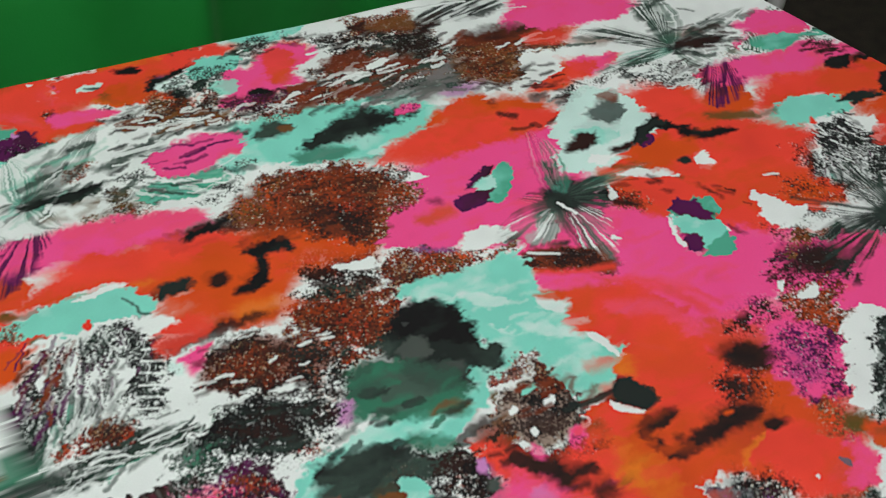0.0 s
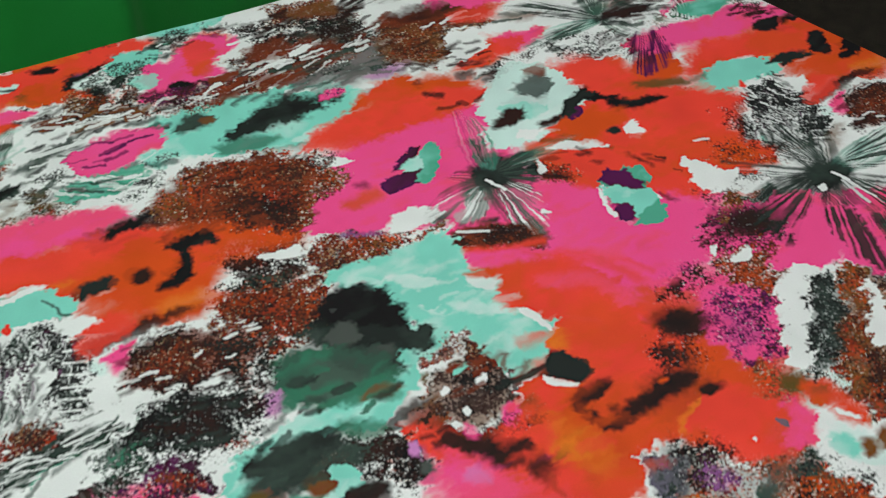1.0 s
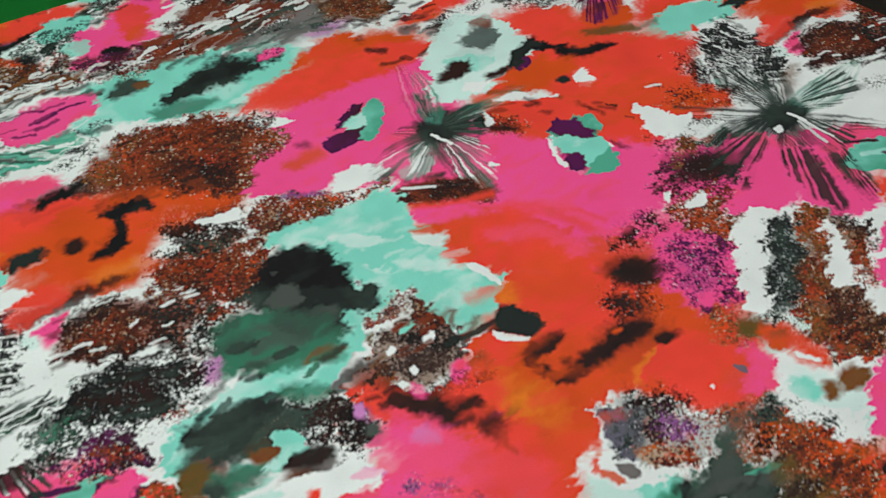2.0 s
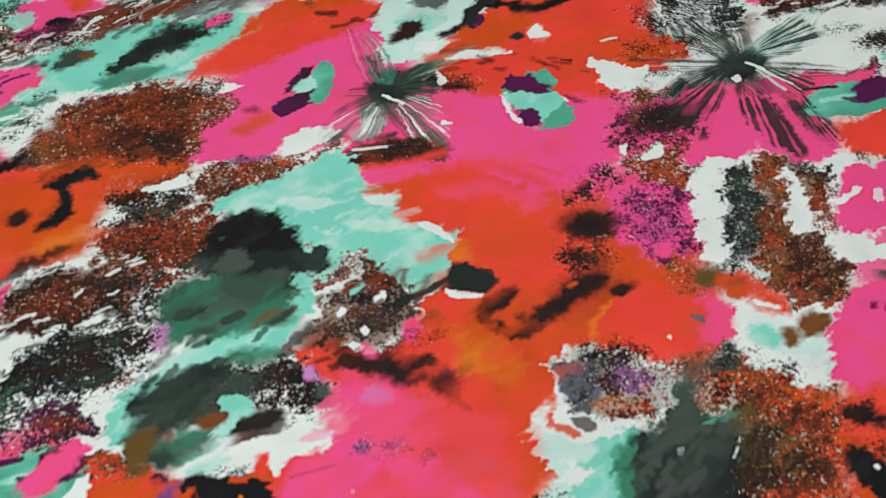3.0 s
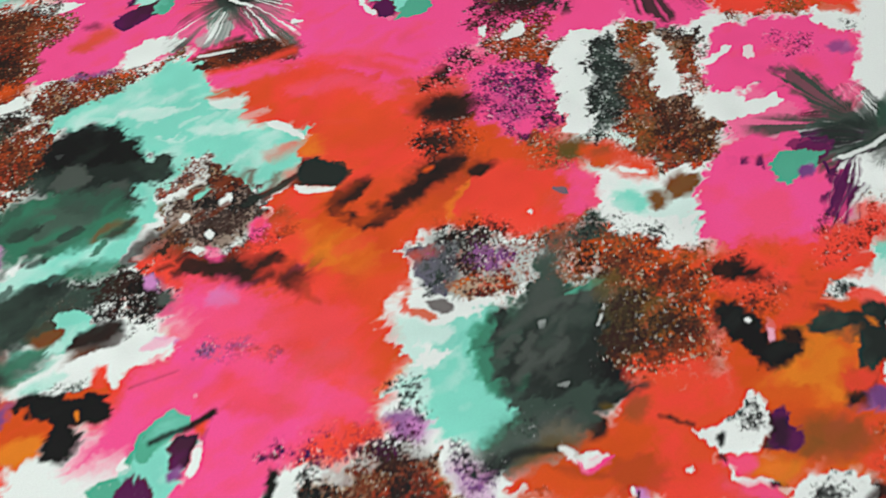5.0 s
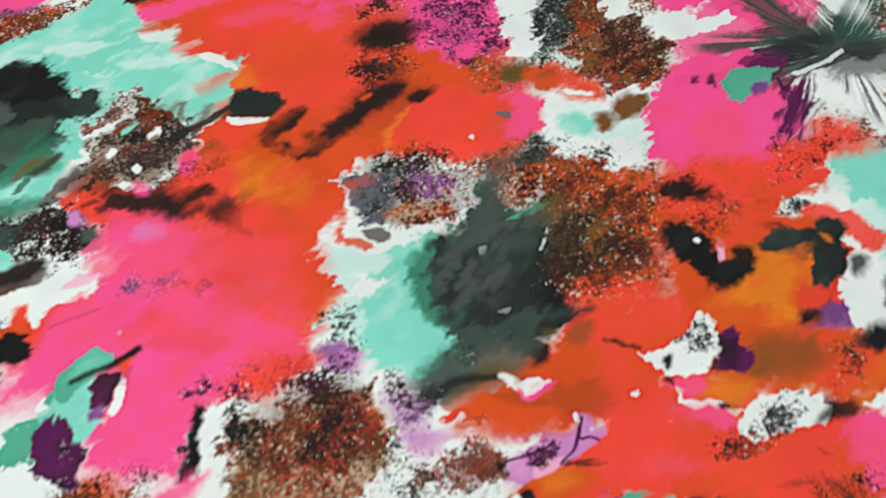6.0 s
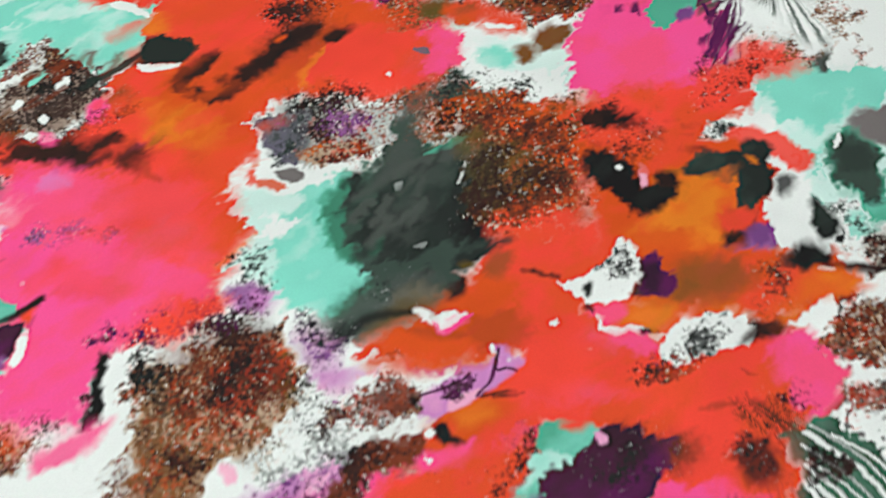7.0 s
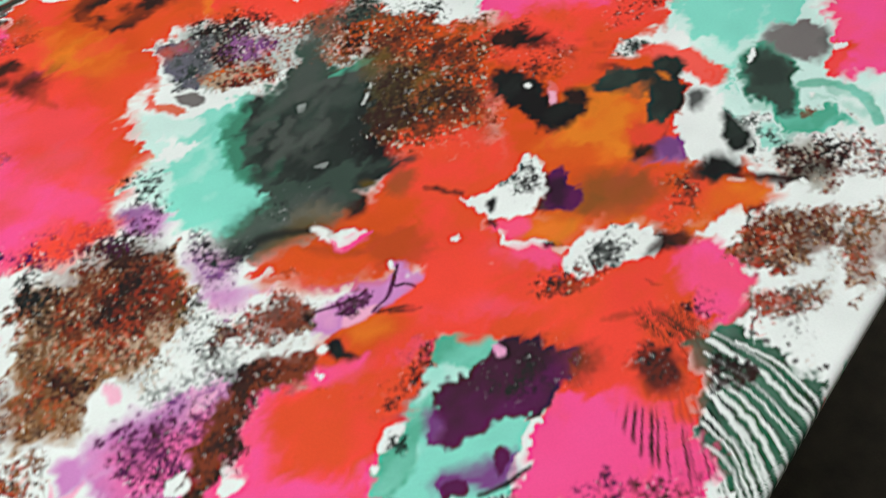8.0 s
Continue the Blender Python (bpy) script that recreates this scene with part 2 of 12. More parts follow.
def paint(kind, ink, soft, pts, wob, full, *more, by=(0, 0)):
    p = np.array(pts, float) / 1000 + by
    soft = max(soft * BLEED.get(ink, 0.72), 0.9) / 1000
    wide = more[0] / 2000 if kind == "brush" else 0
    win = window(p.min(0), p.max(0), soft + 0.008 + wide)
    if win is None:
        return
    size = wide * 2 if kind == "brush" else float((p.max(0) - p.min(0)).min())
    bend = wob * min(0.0062, 0.0009 + 0.10 * size)
    if kind == "petal":
        (hx, hy), (tx, ty) = p
        w = more[0] / 1000
        win = window(p.min(0), p.max(0), w)
        if win is None:
            return
        ys, xs = np.mgrid[win[0], win[1]]
        x, y = xs * MM + X0 - hx + WX[win] * 0.0012, ys * MM + Y0 - hy + WY[win] * 0.0012
        ln = math.hypot(tx - hx, ty - hy)
        ex, ey = (tx - hx) / ln, (ty - hy) / ln
        u, v = (x * ex + y * ey) / ln, (y * ex - x * ey)
        side = 0.5 * w * np.sin(np.pi * np.clip(u, 0, 1) ** 0.75) ** 0.8 + 1e-5
        q = (v + 0.12 * w * np.sin(np.pi * np.clip(u, 0, 1))) / side
        m = step((np.abs(q) - 0.85) * side, 0.0045) * ((u > 0) & (u < 1.0)) * np.clip((1.02 - u) * 7, 0, 1)
        r = np.random.default_rng(int(abs(pts[1][0]) * 7 + abs(pts[1][1])))
        g = r.uniform(0, 1, 256)
        n = max(8.0, w * 1000 / 1.35)
        k = (q * 0.5 + 0.5) * n + 64
        i = np.floor(k).astype(int)
        f = k - i
        f = f * f * (3 - 2 * f)
        s = g[i % 256] * (1 - f) + g[(i + 1) % 256] * f
        root = np.clip(1 - u * 1.6, 0, 1)
        fray = np.clip(0.75 + 0.6 * CLUMP[win] - 0.35 * u, 0.15, 1)
        lay(win, ink, m * (0.12 + 0.3 * root) * fray, 0.2)
        lay(win, ink, m * np.clip((full - 0.04 + 0.35 * root - s) * 3 + 0.5, 0, 1) * 0.7 * fray, 0.2)
        lay(win, "coal", m * np.clip((full - 0.30 + 0.5 * root - s) * 3 + 0.5, 0, 1) * 0.55 * fray, 0.2)
        lay(win, "white", m * np.clip((s - full - 0.25) * 4, 0, 1) * (1 - root) * 0.35)
        return
    if kind == "brush":
        bend = wob * (min(0.006, 0.0006 + 0.30 * size) if wob < 1 else 0.0014 + 0.15 * size)
        d = inside(eased(p) if len(p) > 2 else p, win, bend, False) - wide * (1 + 0.5 * CLOUD[win])
        lay(win, ink, step(d, soft) * full)
        return
    d = inside(rounded(p), win, bend)
    if kind == "blot":
        # dye gathers in an uneven rim: parts of the edge stay sharp, parts bleed
        lay(win, ink, step(d, soft * (1 + 0.75 * CLOUD[win])) * full)
    elif kind == "grain":
        a = step(d - 0.004 * CLUMP[win], soft * 1.5 + 0.005) * np.clip(full + 0.25 * CLUMP[win], 0, 1.0)
        warm = ink in ("rust", "brown", "orange", "amber", "olive")
        dark = "umber" if ink not in ("black", "coal", "slate", "teal") else "black"
        near = ease(a, 0.42)
        lay(win, ink, ease(a * 1.35 - 0.32 + GRIT[win] * 0.55, 0.72) * near * 0.88, 0.3)
        lay(win, dark, ease(a * 0.75 - 0.3 + SPECK[win] * 0.6 + 0.35 * CLUMP[win] * a, 0.8) * near * 0.8, 0.3)
        if warm:
            lay(win, "orange", ease(a * 0.5 - 0.3 - TONE[win] * 0.7 + HUE[win] * 0.5, 0.7) * near * 0.34, 0.3)
            lay(win, "coal", a * np.clip(-HUE[win] * 1.8 - 0.3, 0, 1) * 0.45)
            lay(win, "tan", ease(FLECK[win] - 0.35 - HUE[win] * 0.4, 0.8) * near * 0.5, 0.3)
        lay(win, "white", ease(FLECK[win] - 0.5 - 0.25 * a, 0.7) * near * (0.4 if warm else 0.25))
    else:
        hub = np.array(more[0], float) / 1000 + by
        ys, xs = np.mgrid[win[0], win[1]]
        x, y = xs * MM + X0 - hub[0] + WX[win] * 0.0006, ys * MM + Y0 - hub[1] + WY[win] * 0.0006
        th, rr = np.arctan2(y, x) * more[1] * 0.6 + 80, np.hypot(x, y)
        r = np.random.default_rng(int(abs(pts[0][0]) * 7 + abs(pts[0][1])))
        g = r.uniform(0, 1, 2048)
        k = th + 1.6 * rr / 0.1
        i = np.floor(k).astype(int)
        f = k - i
        f = f * f * (3 - 2 * f)
        s = g[i % 2048] * (1 - f) + g[(i + 1) % 2048] * f
        m = step(d, soft * 2 + 0.003)
        lay(win, ink, m * 0.3 * full)
        lay(win, ink, m * np.clip((full + 0.06 + 0.22 * CLUMP[win] - s) * 4 + 0.5, 0, 1) * 0.92, 0.25)


blot("white", 7.5, (-196, 790), (-10, 899), (140, 952), (356, 922), (310, 847), (227, 794), (113, 729), (40, 758), (-85, 739), (-190, 708))
grain("brown", .6, 6.3, (-76, 860), (-33, 866), (10, 850), (-2, 820), (-55, 815), (-86, 826))
grain("rust", .65, 5.1, (-86, 839), (-65, 857), (-22, 854), (-23, 836), (-65, 825))
brush("white", 3.4, 3.4, (-86, 847), (-43, 871), (-11, 882))
brush("coal", 2.7, 2.7, (-22, 871), (22, 886), (56, 896), full=.8)
streak("coal", .5, 2.7, (-85, 785), 90, (-11, 872), (56, 901), (77, 884), (54, 869), (-1, 850))
brush("white", 2.7, 4.0, (-1, 846), (42, 857), (64, 865))
grain("slate", .6, 5.5, (-60, 823), (-34, 841), (-2, 829), (29, 813), (-14, 803), (-44, 811))
grain("black", .45, 6.3, (-148, 828), (-107, 838), (-65, 835), (-76, 814), (-127, 812))
blot("red", 6.9, (-198, 811), (-173, 819), (-182, 803), (-202, 798))
grain("umber", .5, 6.3, (-173, 823), (-138, 833), (-147, 808), (-177, 803))
blot("red", 12.6, (-152, 808), (-127, 825), (-112, 813), (-121, 785), (-135, 761), (-154, 760), (-165, 776))
blot("pink", 8.9, (-170, 767), (-151, 796), (-145, 776), (-159, 753))
blot("pink", 6.3, (-121, 800), (-106, 821), (-106, 805), (-116, 793))
blot("orange", 8.9, (-140, 776), (-121, 793), (-125, 769), (-140, 761), full=.8)
blot("red", 8.9, (-187, 733), (-169, 760), (-134, 754), (-143, 738), (-163, 729), (-182, 728))
blot("pink", 4.7, (-192, 737), (-178, 749), (-173, 737), (-184, 730))
blot("black", 6.3, (-140, 753), (-143, 747), (-150, 745), (-158, 747), (-161, 752), (-158, 758), (-151, 761), (-143, 759))
grain("plum", .4, 6.3, (-181, 722), (-143, 738), (-105, 754), (-134, 731), (-172, 719))
grain("rust", .6, 7.6, (-110, 777), (-76, 814), (-34, 820), (-4, 796), (-65, 763), (-105, 746))
grain("umber", .6, 9.7, (-106, 785), (-34, 803), (44, 805), (47, 781), (-35, 763), (-115, 746))
grain("brown", .6, 7.6, (-134, 731), (-85, 762), (-4, 788), (-15, 768), (-85, 743), (-133, 720))
blot("white", 3.2, (-68, 786), (-40, 803), (-34, 799), (-60, 782))
blot("white", 3.2, (-115, 754), (-95, 770), (-85, 774), (-100, 758))
blot("white", 3.2, (-86, 803), (-76, 808), (-78, 802))
blot("white", 3.2, (0, 816), (19, 829), (18, 812), (8, 811))
blot("grey", 8.3, (-35, 763), (16, 781), (49, 797), (52, 781), (5, 764), (-25, 752), full=.7)
blot("slate", 9.5, (-65, 740), (-25, 764), (31, 769), (40, 758), (4, 745), (-36, 737), full=.8)
blot("lilac", 5.9, (-5, 752), (37, 777), (52, 769), (14, 746), full=.6)
grain("slate", .5, 7.6, (-65, 763), (17, 796), (59, 797), (15, 757), (-55, 740))
blot("pink", 6.3, (-41, 730), (-26, 742), (-11, 737), (-22, 722), (-36, 722))
blot("grey", 7.6, (-22, 722), (14, 738), (40, 758), (34, 739), (4, 727), full=.8)
blot("rust", 8.9, (19, 829), (74, 857), (129, 859), (126, 833), (82, 823), (49, 797), (28, 805))
grain("umber", .6, 8.3, (19, 821), (74, 853), (106, 841), (89, 782), (67, 766), (41, 773))
grain("brown", .7, 7.6, (34, 813), (82, 823), (90, 799), (67, 766), (42, 781))
blot("pink", 7.3, (62, 839), (70, 866), (91, 911), (172, 924), (211, 889), (174, 865), (119, 863), (85, 857))
blot("rust", 7.6, (73, 839), (97, 862), (130, 863), (115, 832), full=.6)
blot("white", 3.8, (75, 802), (97, 811), (124, 816), (100, 787), (77, 766))
blot("blush", 5.5, (99, 782), (133, 800), (125, 783), (103, 771))
blot("red", 8.3, (112, 799), (166, 813), (182, 809), (146, 784), (113, 767), (92, 767))
blot("orange", 6.3, (76, 755), (118, 771), (140, 776), (106, 755))
blot("pink", 5.5, (137, 791), (175, 801), (151, 784), (140, 782), full=.8)
grain("umber", .6, 6.2, (118, 767), (163, 788), (207, 802), (172, 781), (122, 755))
grain("coal", .45, 8.3, (151, 784), (229, 802), (245, 778), (230, 754), (181, 769))
blot("white", 3.8, (173, 785), (206, 797), (193, 781))
blot("black", 6.7, (215, 818), (246, 835), (282, 848), (273, 833), (232, 817))
blot("rust", 7.3, (230, 840), (256, 859), (265, 846), (241, 835), full=.8)
grain("olive", .5, 6.9, (276, 820), (305, 830), (284, 808), (268, 812))
blot("teal", 9.6, (206, 827), (232, 845), (233, 827), (215, 814), full=.7)
blot("brown", 7.3, (125, 829), (148, 838), (181, 835), (157, 821), full=.7)
blot("white", 6.2, (289, 882), (322, 897), (335, 884), (304, 874), full=.8)
blot("pink", 4.4, (298, 856), (312, 883), (343, 892), (377, 867), (348, 844), (325, 843))
brush("blush", 2.7, 3.4, (300, 854), (324, 861), (352, 857), full=.6)
blot("mint", 5.4, (307, 834), (326, 848), (350, 850), (361, 849), (343, 827), (314, 821))
grain("coal", .5, 4.4, (350, 831), (377, 850), (391, 836), (373, 815))
blot("white", 8.3, (104, 736), (169, 761), (218, 746), (185, 709), (203, 666), (143, 659), (104, 651), (91, 707))
blot("pale", 5.9, (95, 700), (122, 722), (170, 708), (163, 659), (107, 644), (107, 679))
grain("coal", .55, 5.9, (106, 751), (146, 745), (169, 730), (131, 715), (108, 729))
blot("rust", 5.1, (170, 749), (164, 742), (155, 738), (146, 741), (144, 749), (149, 756), (158, 760), (167, 757), full=.8)
blot("slate", 7.6, (108, 729), (134, 737), (164, 730), (155, 708), (140, 707))
blot("aqua", 4.7, (117, 718), (143, 726), (136, 711), full=.8)
blot("umber", 5.9, (103, 685), (129, 697), (137, 686), (116, 675))
blot("coal", 4.7, (130, 700), (145, 700), (138, 689), full=.8)
blot("red", 12.6, (169, 761), (223, 770), (267, 732), (339, 712), (321, 682), (310, 661), (248, 646), (202, 659), (201, 709))
blot("orange", 11.8, (179, 701), (231, 709), (250, 703), (203, 666), (164, 665), full=.9)
blot("black", 3.0, (176, 712), (184, 727), (200, 731), (203, 720), (227, 713), (211, 709), (192, 715), (184, 701))
blot("umber", 3.5, (209, 701), (236, 706), (258, 716), (253, 704), (229, 696))
blot("plum", 5.7, (167, 685), (179, 701), (197, 691), (181, 680))
blot("olive", 7.1, (139, 665), (185, 676), (214, 673), (172, 659), full=.8)
blot("white", 3.0, (218, 680), (229, 686), (235, 677), (240, 667), (221, 659), (217, 667))
blot("black", 4.7, (202, 670), (214, 675), (217, 667), (205, 665))
blot("rust", 3.5, (136, 679), (157, 688), (161, 681), (145, 674), full=.9)
blot("black", 2.3, (171, 688), (168, 685), (161, 683), (155, 685), (154, 688), (157, 691), (163, 692), (169, 691))
brush("mint", 3.0, 3.5, (133, 652), (153, 662), (183, 666), full=.8)
blot("white", 2.6, (148, 655), (183, 666), (205, 653), (176, 656))
blot("orange", 10.6, (29, 742), (65, 754), (106, 748), (93, 728), (51, 706), (2, 698))
blot("red", 11.8, (-27, 697), (13, 719), (63, 728), (104, 736), (97, 714), (41, 698), (-19, 663))
blot("pink", 11.8, (-9, 663), (31, 698), (91, 714), (104, 700), (95, 658), (8, 637))
blot("umber", 5.1, (81, 723), (76, 719), (64, 717), (53, 718), (49, 722), (54, 727), (65, 729), (77, 727), full=.9)
blot("umber", 3.0, (53, 739), (52, 734), (49, 731), (46, 733), (45, 739), (46, 744), (50, 746), (52, 744), full=.6)
blot("pink", 13.2, (71, 706), (100, 700), (83, 638), (55, 644), full=.8)
blot("pale", 5.9, (102, 638), (128, 652), (130, 632), (110, 625))
blot("aqua", 8.3, (-166, 712), (-124, 731), (-85, 743), (-65, 733), (-16, 726), (13, 723), (-28, 686), (-65, 672), (-112, 668), (-150, 674), (-160, 695))
blot("coal", 9.5, (-117, 678), (-104, 699), (-75, 721), (-65, 733), (-36, 730), (-26, 719), (-56, 700), (-85, 682))
blot("slate", 6.3, (-160, 698), (-152, 713), (-128, 718), (-118, 706), (-141, 692))
blot("brown", 5.9, (-119, 704), (-123, 699), (-132, 697), (-142, 698), (-146, 703), (-142, 709), (-133, 711), (-123, 709), full=.6)
blot("teal", 8.3, (-122, 678), (-85, 686), (-65, 672), (-112, 665), full=.7)
blot("white", 3.5, (-109, 706), (-89, 721), (-85, 716), (-104, 696), full=.7)
brush("white", 2.4, 2.4, (-85, 739), (-61, 748), full=.8)
blot("white", 4.7, (-37, 697), (-7, 715), (13, 721), (2, 710), full=.8)
blot("white", 6.6, (-286, 728), (-230, 736), (-172, 730), (-161, 709), (-185, 653), (-216, 603), (-338, 566), (-368, 632), (-341, 671), (-282, 700))
grain("umber", .5, 5.9, (-266, 721), (-216, 736), (-172, 723), (-190, 708), (-236, 704), (-272, 700))
grain("brown", .55, 5.3, (-277, 731), (-230, 740), (-191, 730), (-228, 718))
blot("white", 3.2, (-272, 692), (-250, 703), (-226, 694), (-252, 683), (-270, 680))
grain("rust", .5, 3.9, (-323, 645), (-290, 662), (-280, 652), (-299, 633))
blot("black", 3.9, (-337, 608), (-314, 620), (-281, 630), (-269, 640), (-275, 620), (-300, 613), (-324, 605))
streak("slate", .55, 2.7, (-85, 762), 120, (-276, 659), (-235, 694), (-225, 686), (-258, 659), (-270, 649))
blot("pink", 4.7, (-245, 659), (-229, 680), (-189, 700), (-165, 695), (-160, 685), (-185, 660), (-211, 640), (-225, 647))
streak("plum", .4, 2.2, (17, 804), 200, (-245, 659), (-229, 680), (-189, 700), (-170, 695), (-214, 667), (-226, 653))
blot("mint", 4.7, (-245, 627), (-229, 643), (-199, 653), (-176, 657), (-184, 634), (-205, 622), (-239, 615))
streak("white", .35, 2.4, (-511, 600), 200, (-245, 627), (-229, 643), (-199, 653), (-176, 657), (-184, 634), (-205, 622), (-239, 615))
grain("coal", .55, 4.4, (-200, 622), (-188, 634), (-163, 654), (-166, 635), (-186, 609))
grain("umber", .5, 4.9, (-271, 627), (-246, 634), (-247, 608), (-264, 605))
grain("coal", .5, 3.9, (-265, 646), (-239, 653), (-242, 640), (-260, 637))
grain("coal", .5, 3.9, (-185, 660), (-150, 674), (-145, 664), (-175, 647))
blot("pink", 11.0, (-353, 561), (-299, 584), (-251, 605), (-190, 609), (-172, 600), (-214, 579), (-245, 562), (-293, 550), (-345, 523))
blot("red", 12.2, (-339, 496), (-305, 523), (-280, 567), (-229, 567), (-163, 603), (-119, 586), (-118, 551), (-133, 512), (-203, 481), (-185, 502), (-241, 528), (-287, 512))
blot("pink", 8.9, (-276, 572), (-224, 599), (-194, 597), (-230, 573), (-262, 561), full=.8)
blot("orange", 11.2, (-303, 512), (-259, 544), (-203, 567), (-168, 545), (-229, 533), (-287, 512), full=.8)
blot("orange", 14.7, (-178, 568), (-119, 586), (-109, 556), (-133, 517), (-166, 512), full=.8)
streak("plum", .5, 3.6, (-319, 601), 40, (-331, 512), (-337, 561), (-316, 581), (-299, 581), (-309, 544), (-321, 523))
blot("black", 6.6, (-206, 582), (-193, 594), (-168, 604), (-163, 600), (-184, 585), (-196, 576))
brush("rust", 3.3, 3.3, (-221, 573), (-200, 579), full=.7)
blot("black", 3.6, (-159, 568), (-149, 583), (-132, 586), (-118, 571), (-131, 568), (-137, 562), (-140, 539), (-138, 534), (-150, 528), (-167, 531), (-155, 542))
blot("red", 2.2, (-146, 569), (-147, 567), (-150, 566), (-153, 567), (-155, 569), (-154, 571), (-151, 572), (-148, 571))
blot("umber", 4.4, (-163, 539), (-166, 533), (-173, 531), (-181, 533), (-184, 539), (-182, 545), (-175, 548), (-167, 545))
blot("coal", 2.0, (-222, 526), (-205, 539), (-187, 540), (-190, 531), (-208, 523), (-219, 517))
blot("white", 2.2, (-207, 520), (-191, 529), (-187, 527), (-199, 520))
blot("aqua", 3.6, (-336, 481), (-301, 502), (-277, 523), (-241, 531), (-223, 527), (-217, 512), (-223, 502), (-245, 502), (-272, 494), (-285, 476), (-305, 479))
blot("white", 2.2, (-280, 520), (-250, 533), (-235, 535), (-257, 525))
brush("umber", 2.2, 2.2, (-248, 519), (-234, 515), (-230, 506), (-223, 503), full=.8)
blot("teal", 4.5, (-302, 476), (-293, 481), (-287, 476), (-296, 472))
blot("amber", 4.9, (-238, 533), (-226, 538), (-217, 533), (-229, 528), full=.8)
grain("rust", .5, 3.6, (-335, 476), (-316, 496), (-305, 481), (-311, 472))
brush("umber", 5.4, 8.9, (-202, 471), (-180, 488), (-164, 496), (-132, 504))
blot("orange", 7.2, (-157, 502), (-124, 512), (-124, 496), (-148, 486), full=.9)
blot("red", 6.3, (-211, 481), (-209, 496), (-194, 507), (-181, 502), (-188, 486))
blot("pink", 3.6, (-197, 461), (-182, 476), (-171, 481), (-181, 456), (-188, 449))
blot("white", 5.6, (-315, 452), (-295, 471), (-272, 491), (-209, 504), (-200, 496), (-206, 471), (-201, 461), (-185, 461), (-179, 433), (-163, 423), (-195, 405), (-224, 347), (-308, 348), (-326, 433))
blot("orange", 6.3, (-332, 462), (-311, 472), (-293, 461), (-301, 438), (-326, 433))
grain("coal", .6, 4.0, (-281, 476), (-245, 496), (-209, 496), (-200, 414), (-230, 415), (-245, 442))
grain("plum", .5, 3.6, (-244, 491), (-209, 496), (-200, 414), (-215, 415))
streak("white", .32, 1.8, (-567, 532), 400, (-239, 481), (-208, 491), (-197, 414), (-226, 415))
blot("white", 2.7, (-247, 457), (-229, 471), (-224, 461), (-229, 424), (-234, 419), (-233, 442))
grain("rust", .6, 3.2, (-296, 433), (-288, 471), (-270, 481), (-257, 452), (-274, 433))
grain("umber", .5, 3.6, (-267, 461), (-240, 461), (-236, 433), (-252, 415))
grain("coal", .5, 4.5, (-304, 415), (-289, 438), (-267, 437), (-268, 397), (-287, 389))
grain("plum", .4, 3.6, (-284, 471), (-258, 481), (-253, 424), (-268, 424))
streak("slate", .55, 2.7, (-271, 544), 60, (-284, 406), (-267, 437), (-248, 437), (-250, 406), (-264, 376), (-278, 376))
streak("mint", .5, 2.4, (-271, 544), 60, (-275, 397), (-262, 433), (-266, 393))
streak("white", .35, 1.7, (-279, 590), 80, (-293, 461), (-240, 461), (-233, 415), (-265, 380), (-284, 406))
grain("rust", .7, 4.0, (-266, 389), (-241, 415), (-211, 415), (-216, 397), (-236, 384), (-260, 376))
grain("umber", .6, 3.5, (-269, 368), (-231, 397), (-209, 401), (-229, 380), (-261, 359))
blot("white", 2.2, (-200, 451), (-188, 456), (-181, 437), (-182, 423), (-193, 423), (-200, 437))
blot("slate", 1.6, (-186, 436), (-187, 433), (-191, 433), (-195, 433), (-197, 436), (-195, 438), (-191, 439), (-188, 438), full=.8)
brush("slate", 1.6, 2.4, (-203, 414), (-189, 421), (-184, 425), full=.8)
blot("pale", 4.8, (-205, 461), (-189, 461), (-184, 454), (-199, 446), full=.7)
streak("slate", .55, 1.6, (-286, 347), 70, (-264, 355), (-217, 401), (-177, 412), (-165, 407), (-193, 388), (-243, 359))
streak("mint", .5, 1.6, (-286, 347), 70, (-228, 376), (-186, 392), (-199, 375), (-233, 363))
streak("teal", .55, 2.1, (-286, 347), 30, (-308, 348), (-307, 380), (-282, 397), (-269, 368), (-280, 347))
blot("coal", 5.6, (-302, 352), (-286, 364), (-266, 368), (-273, 347), full=.8)
grain("slate", .6, 3.2, (-197, 388), (-179, 396), (-156, 388), (-162, 366), (-191, 367))
grain("coal", .5, 2.8, (-202, 367), (-181, 371), (-161, 362), (-189, 350))
grain("umber", .7, 4.5, (-179, 442), (-178, 471), (-155, 481), (-107, 486), (-90, 461), (-106, 442), (-152, 432))
grain("rust", .7, 4.5, (-179, 437), (-174, 466), (-131, 471), (-106, 456), (-145, 437))
grain("black", .45, 5.0, (-147, 481), (-91, 486), (-82, 456), (-106, 461))
blot("white", 2.2, (-135, 486), (-124, 496), (-111, 494), (-95, 485), (-123, 485))
blot("white", 1.9, (-136, 432), (-113, 439), (-98, 449), (-101, 437), (-125, 430))
grain("black", .72, 4.5, (-168, 396), (-151, 425), (-121, 430), (-97, 422), (-89, 404), (-127, 387), (-156, 383))
grain("umber", .5, 3.5, (-176, 401), (-158, 418), (-121, 422), (-127, 396))
grain("plum", .72, 4.0, (-161, 354), (-145, 383), (-126, 379), (-114, 361), (-124, 345), (-160, 346))
grain("rust", .6, 3.9, (-175, 346), (-162, 366), (-125, 370), (-139, 346))
blot("umber", 4.2, (-224, 351), (-205, 367), (-190, 358), (-192, 346), full=.6)
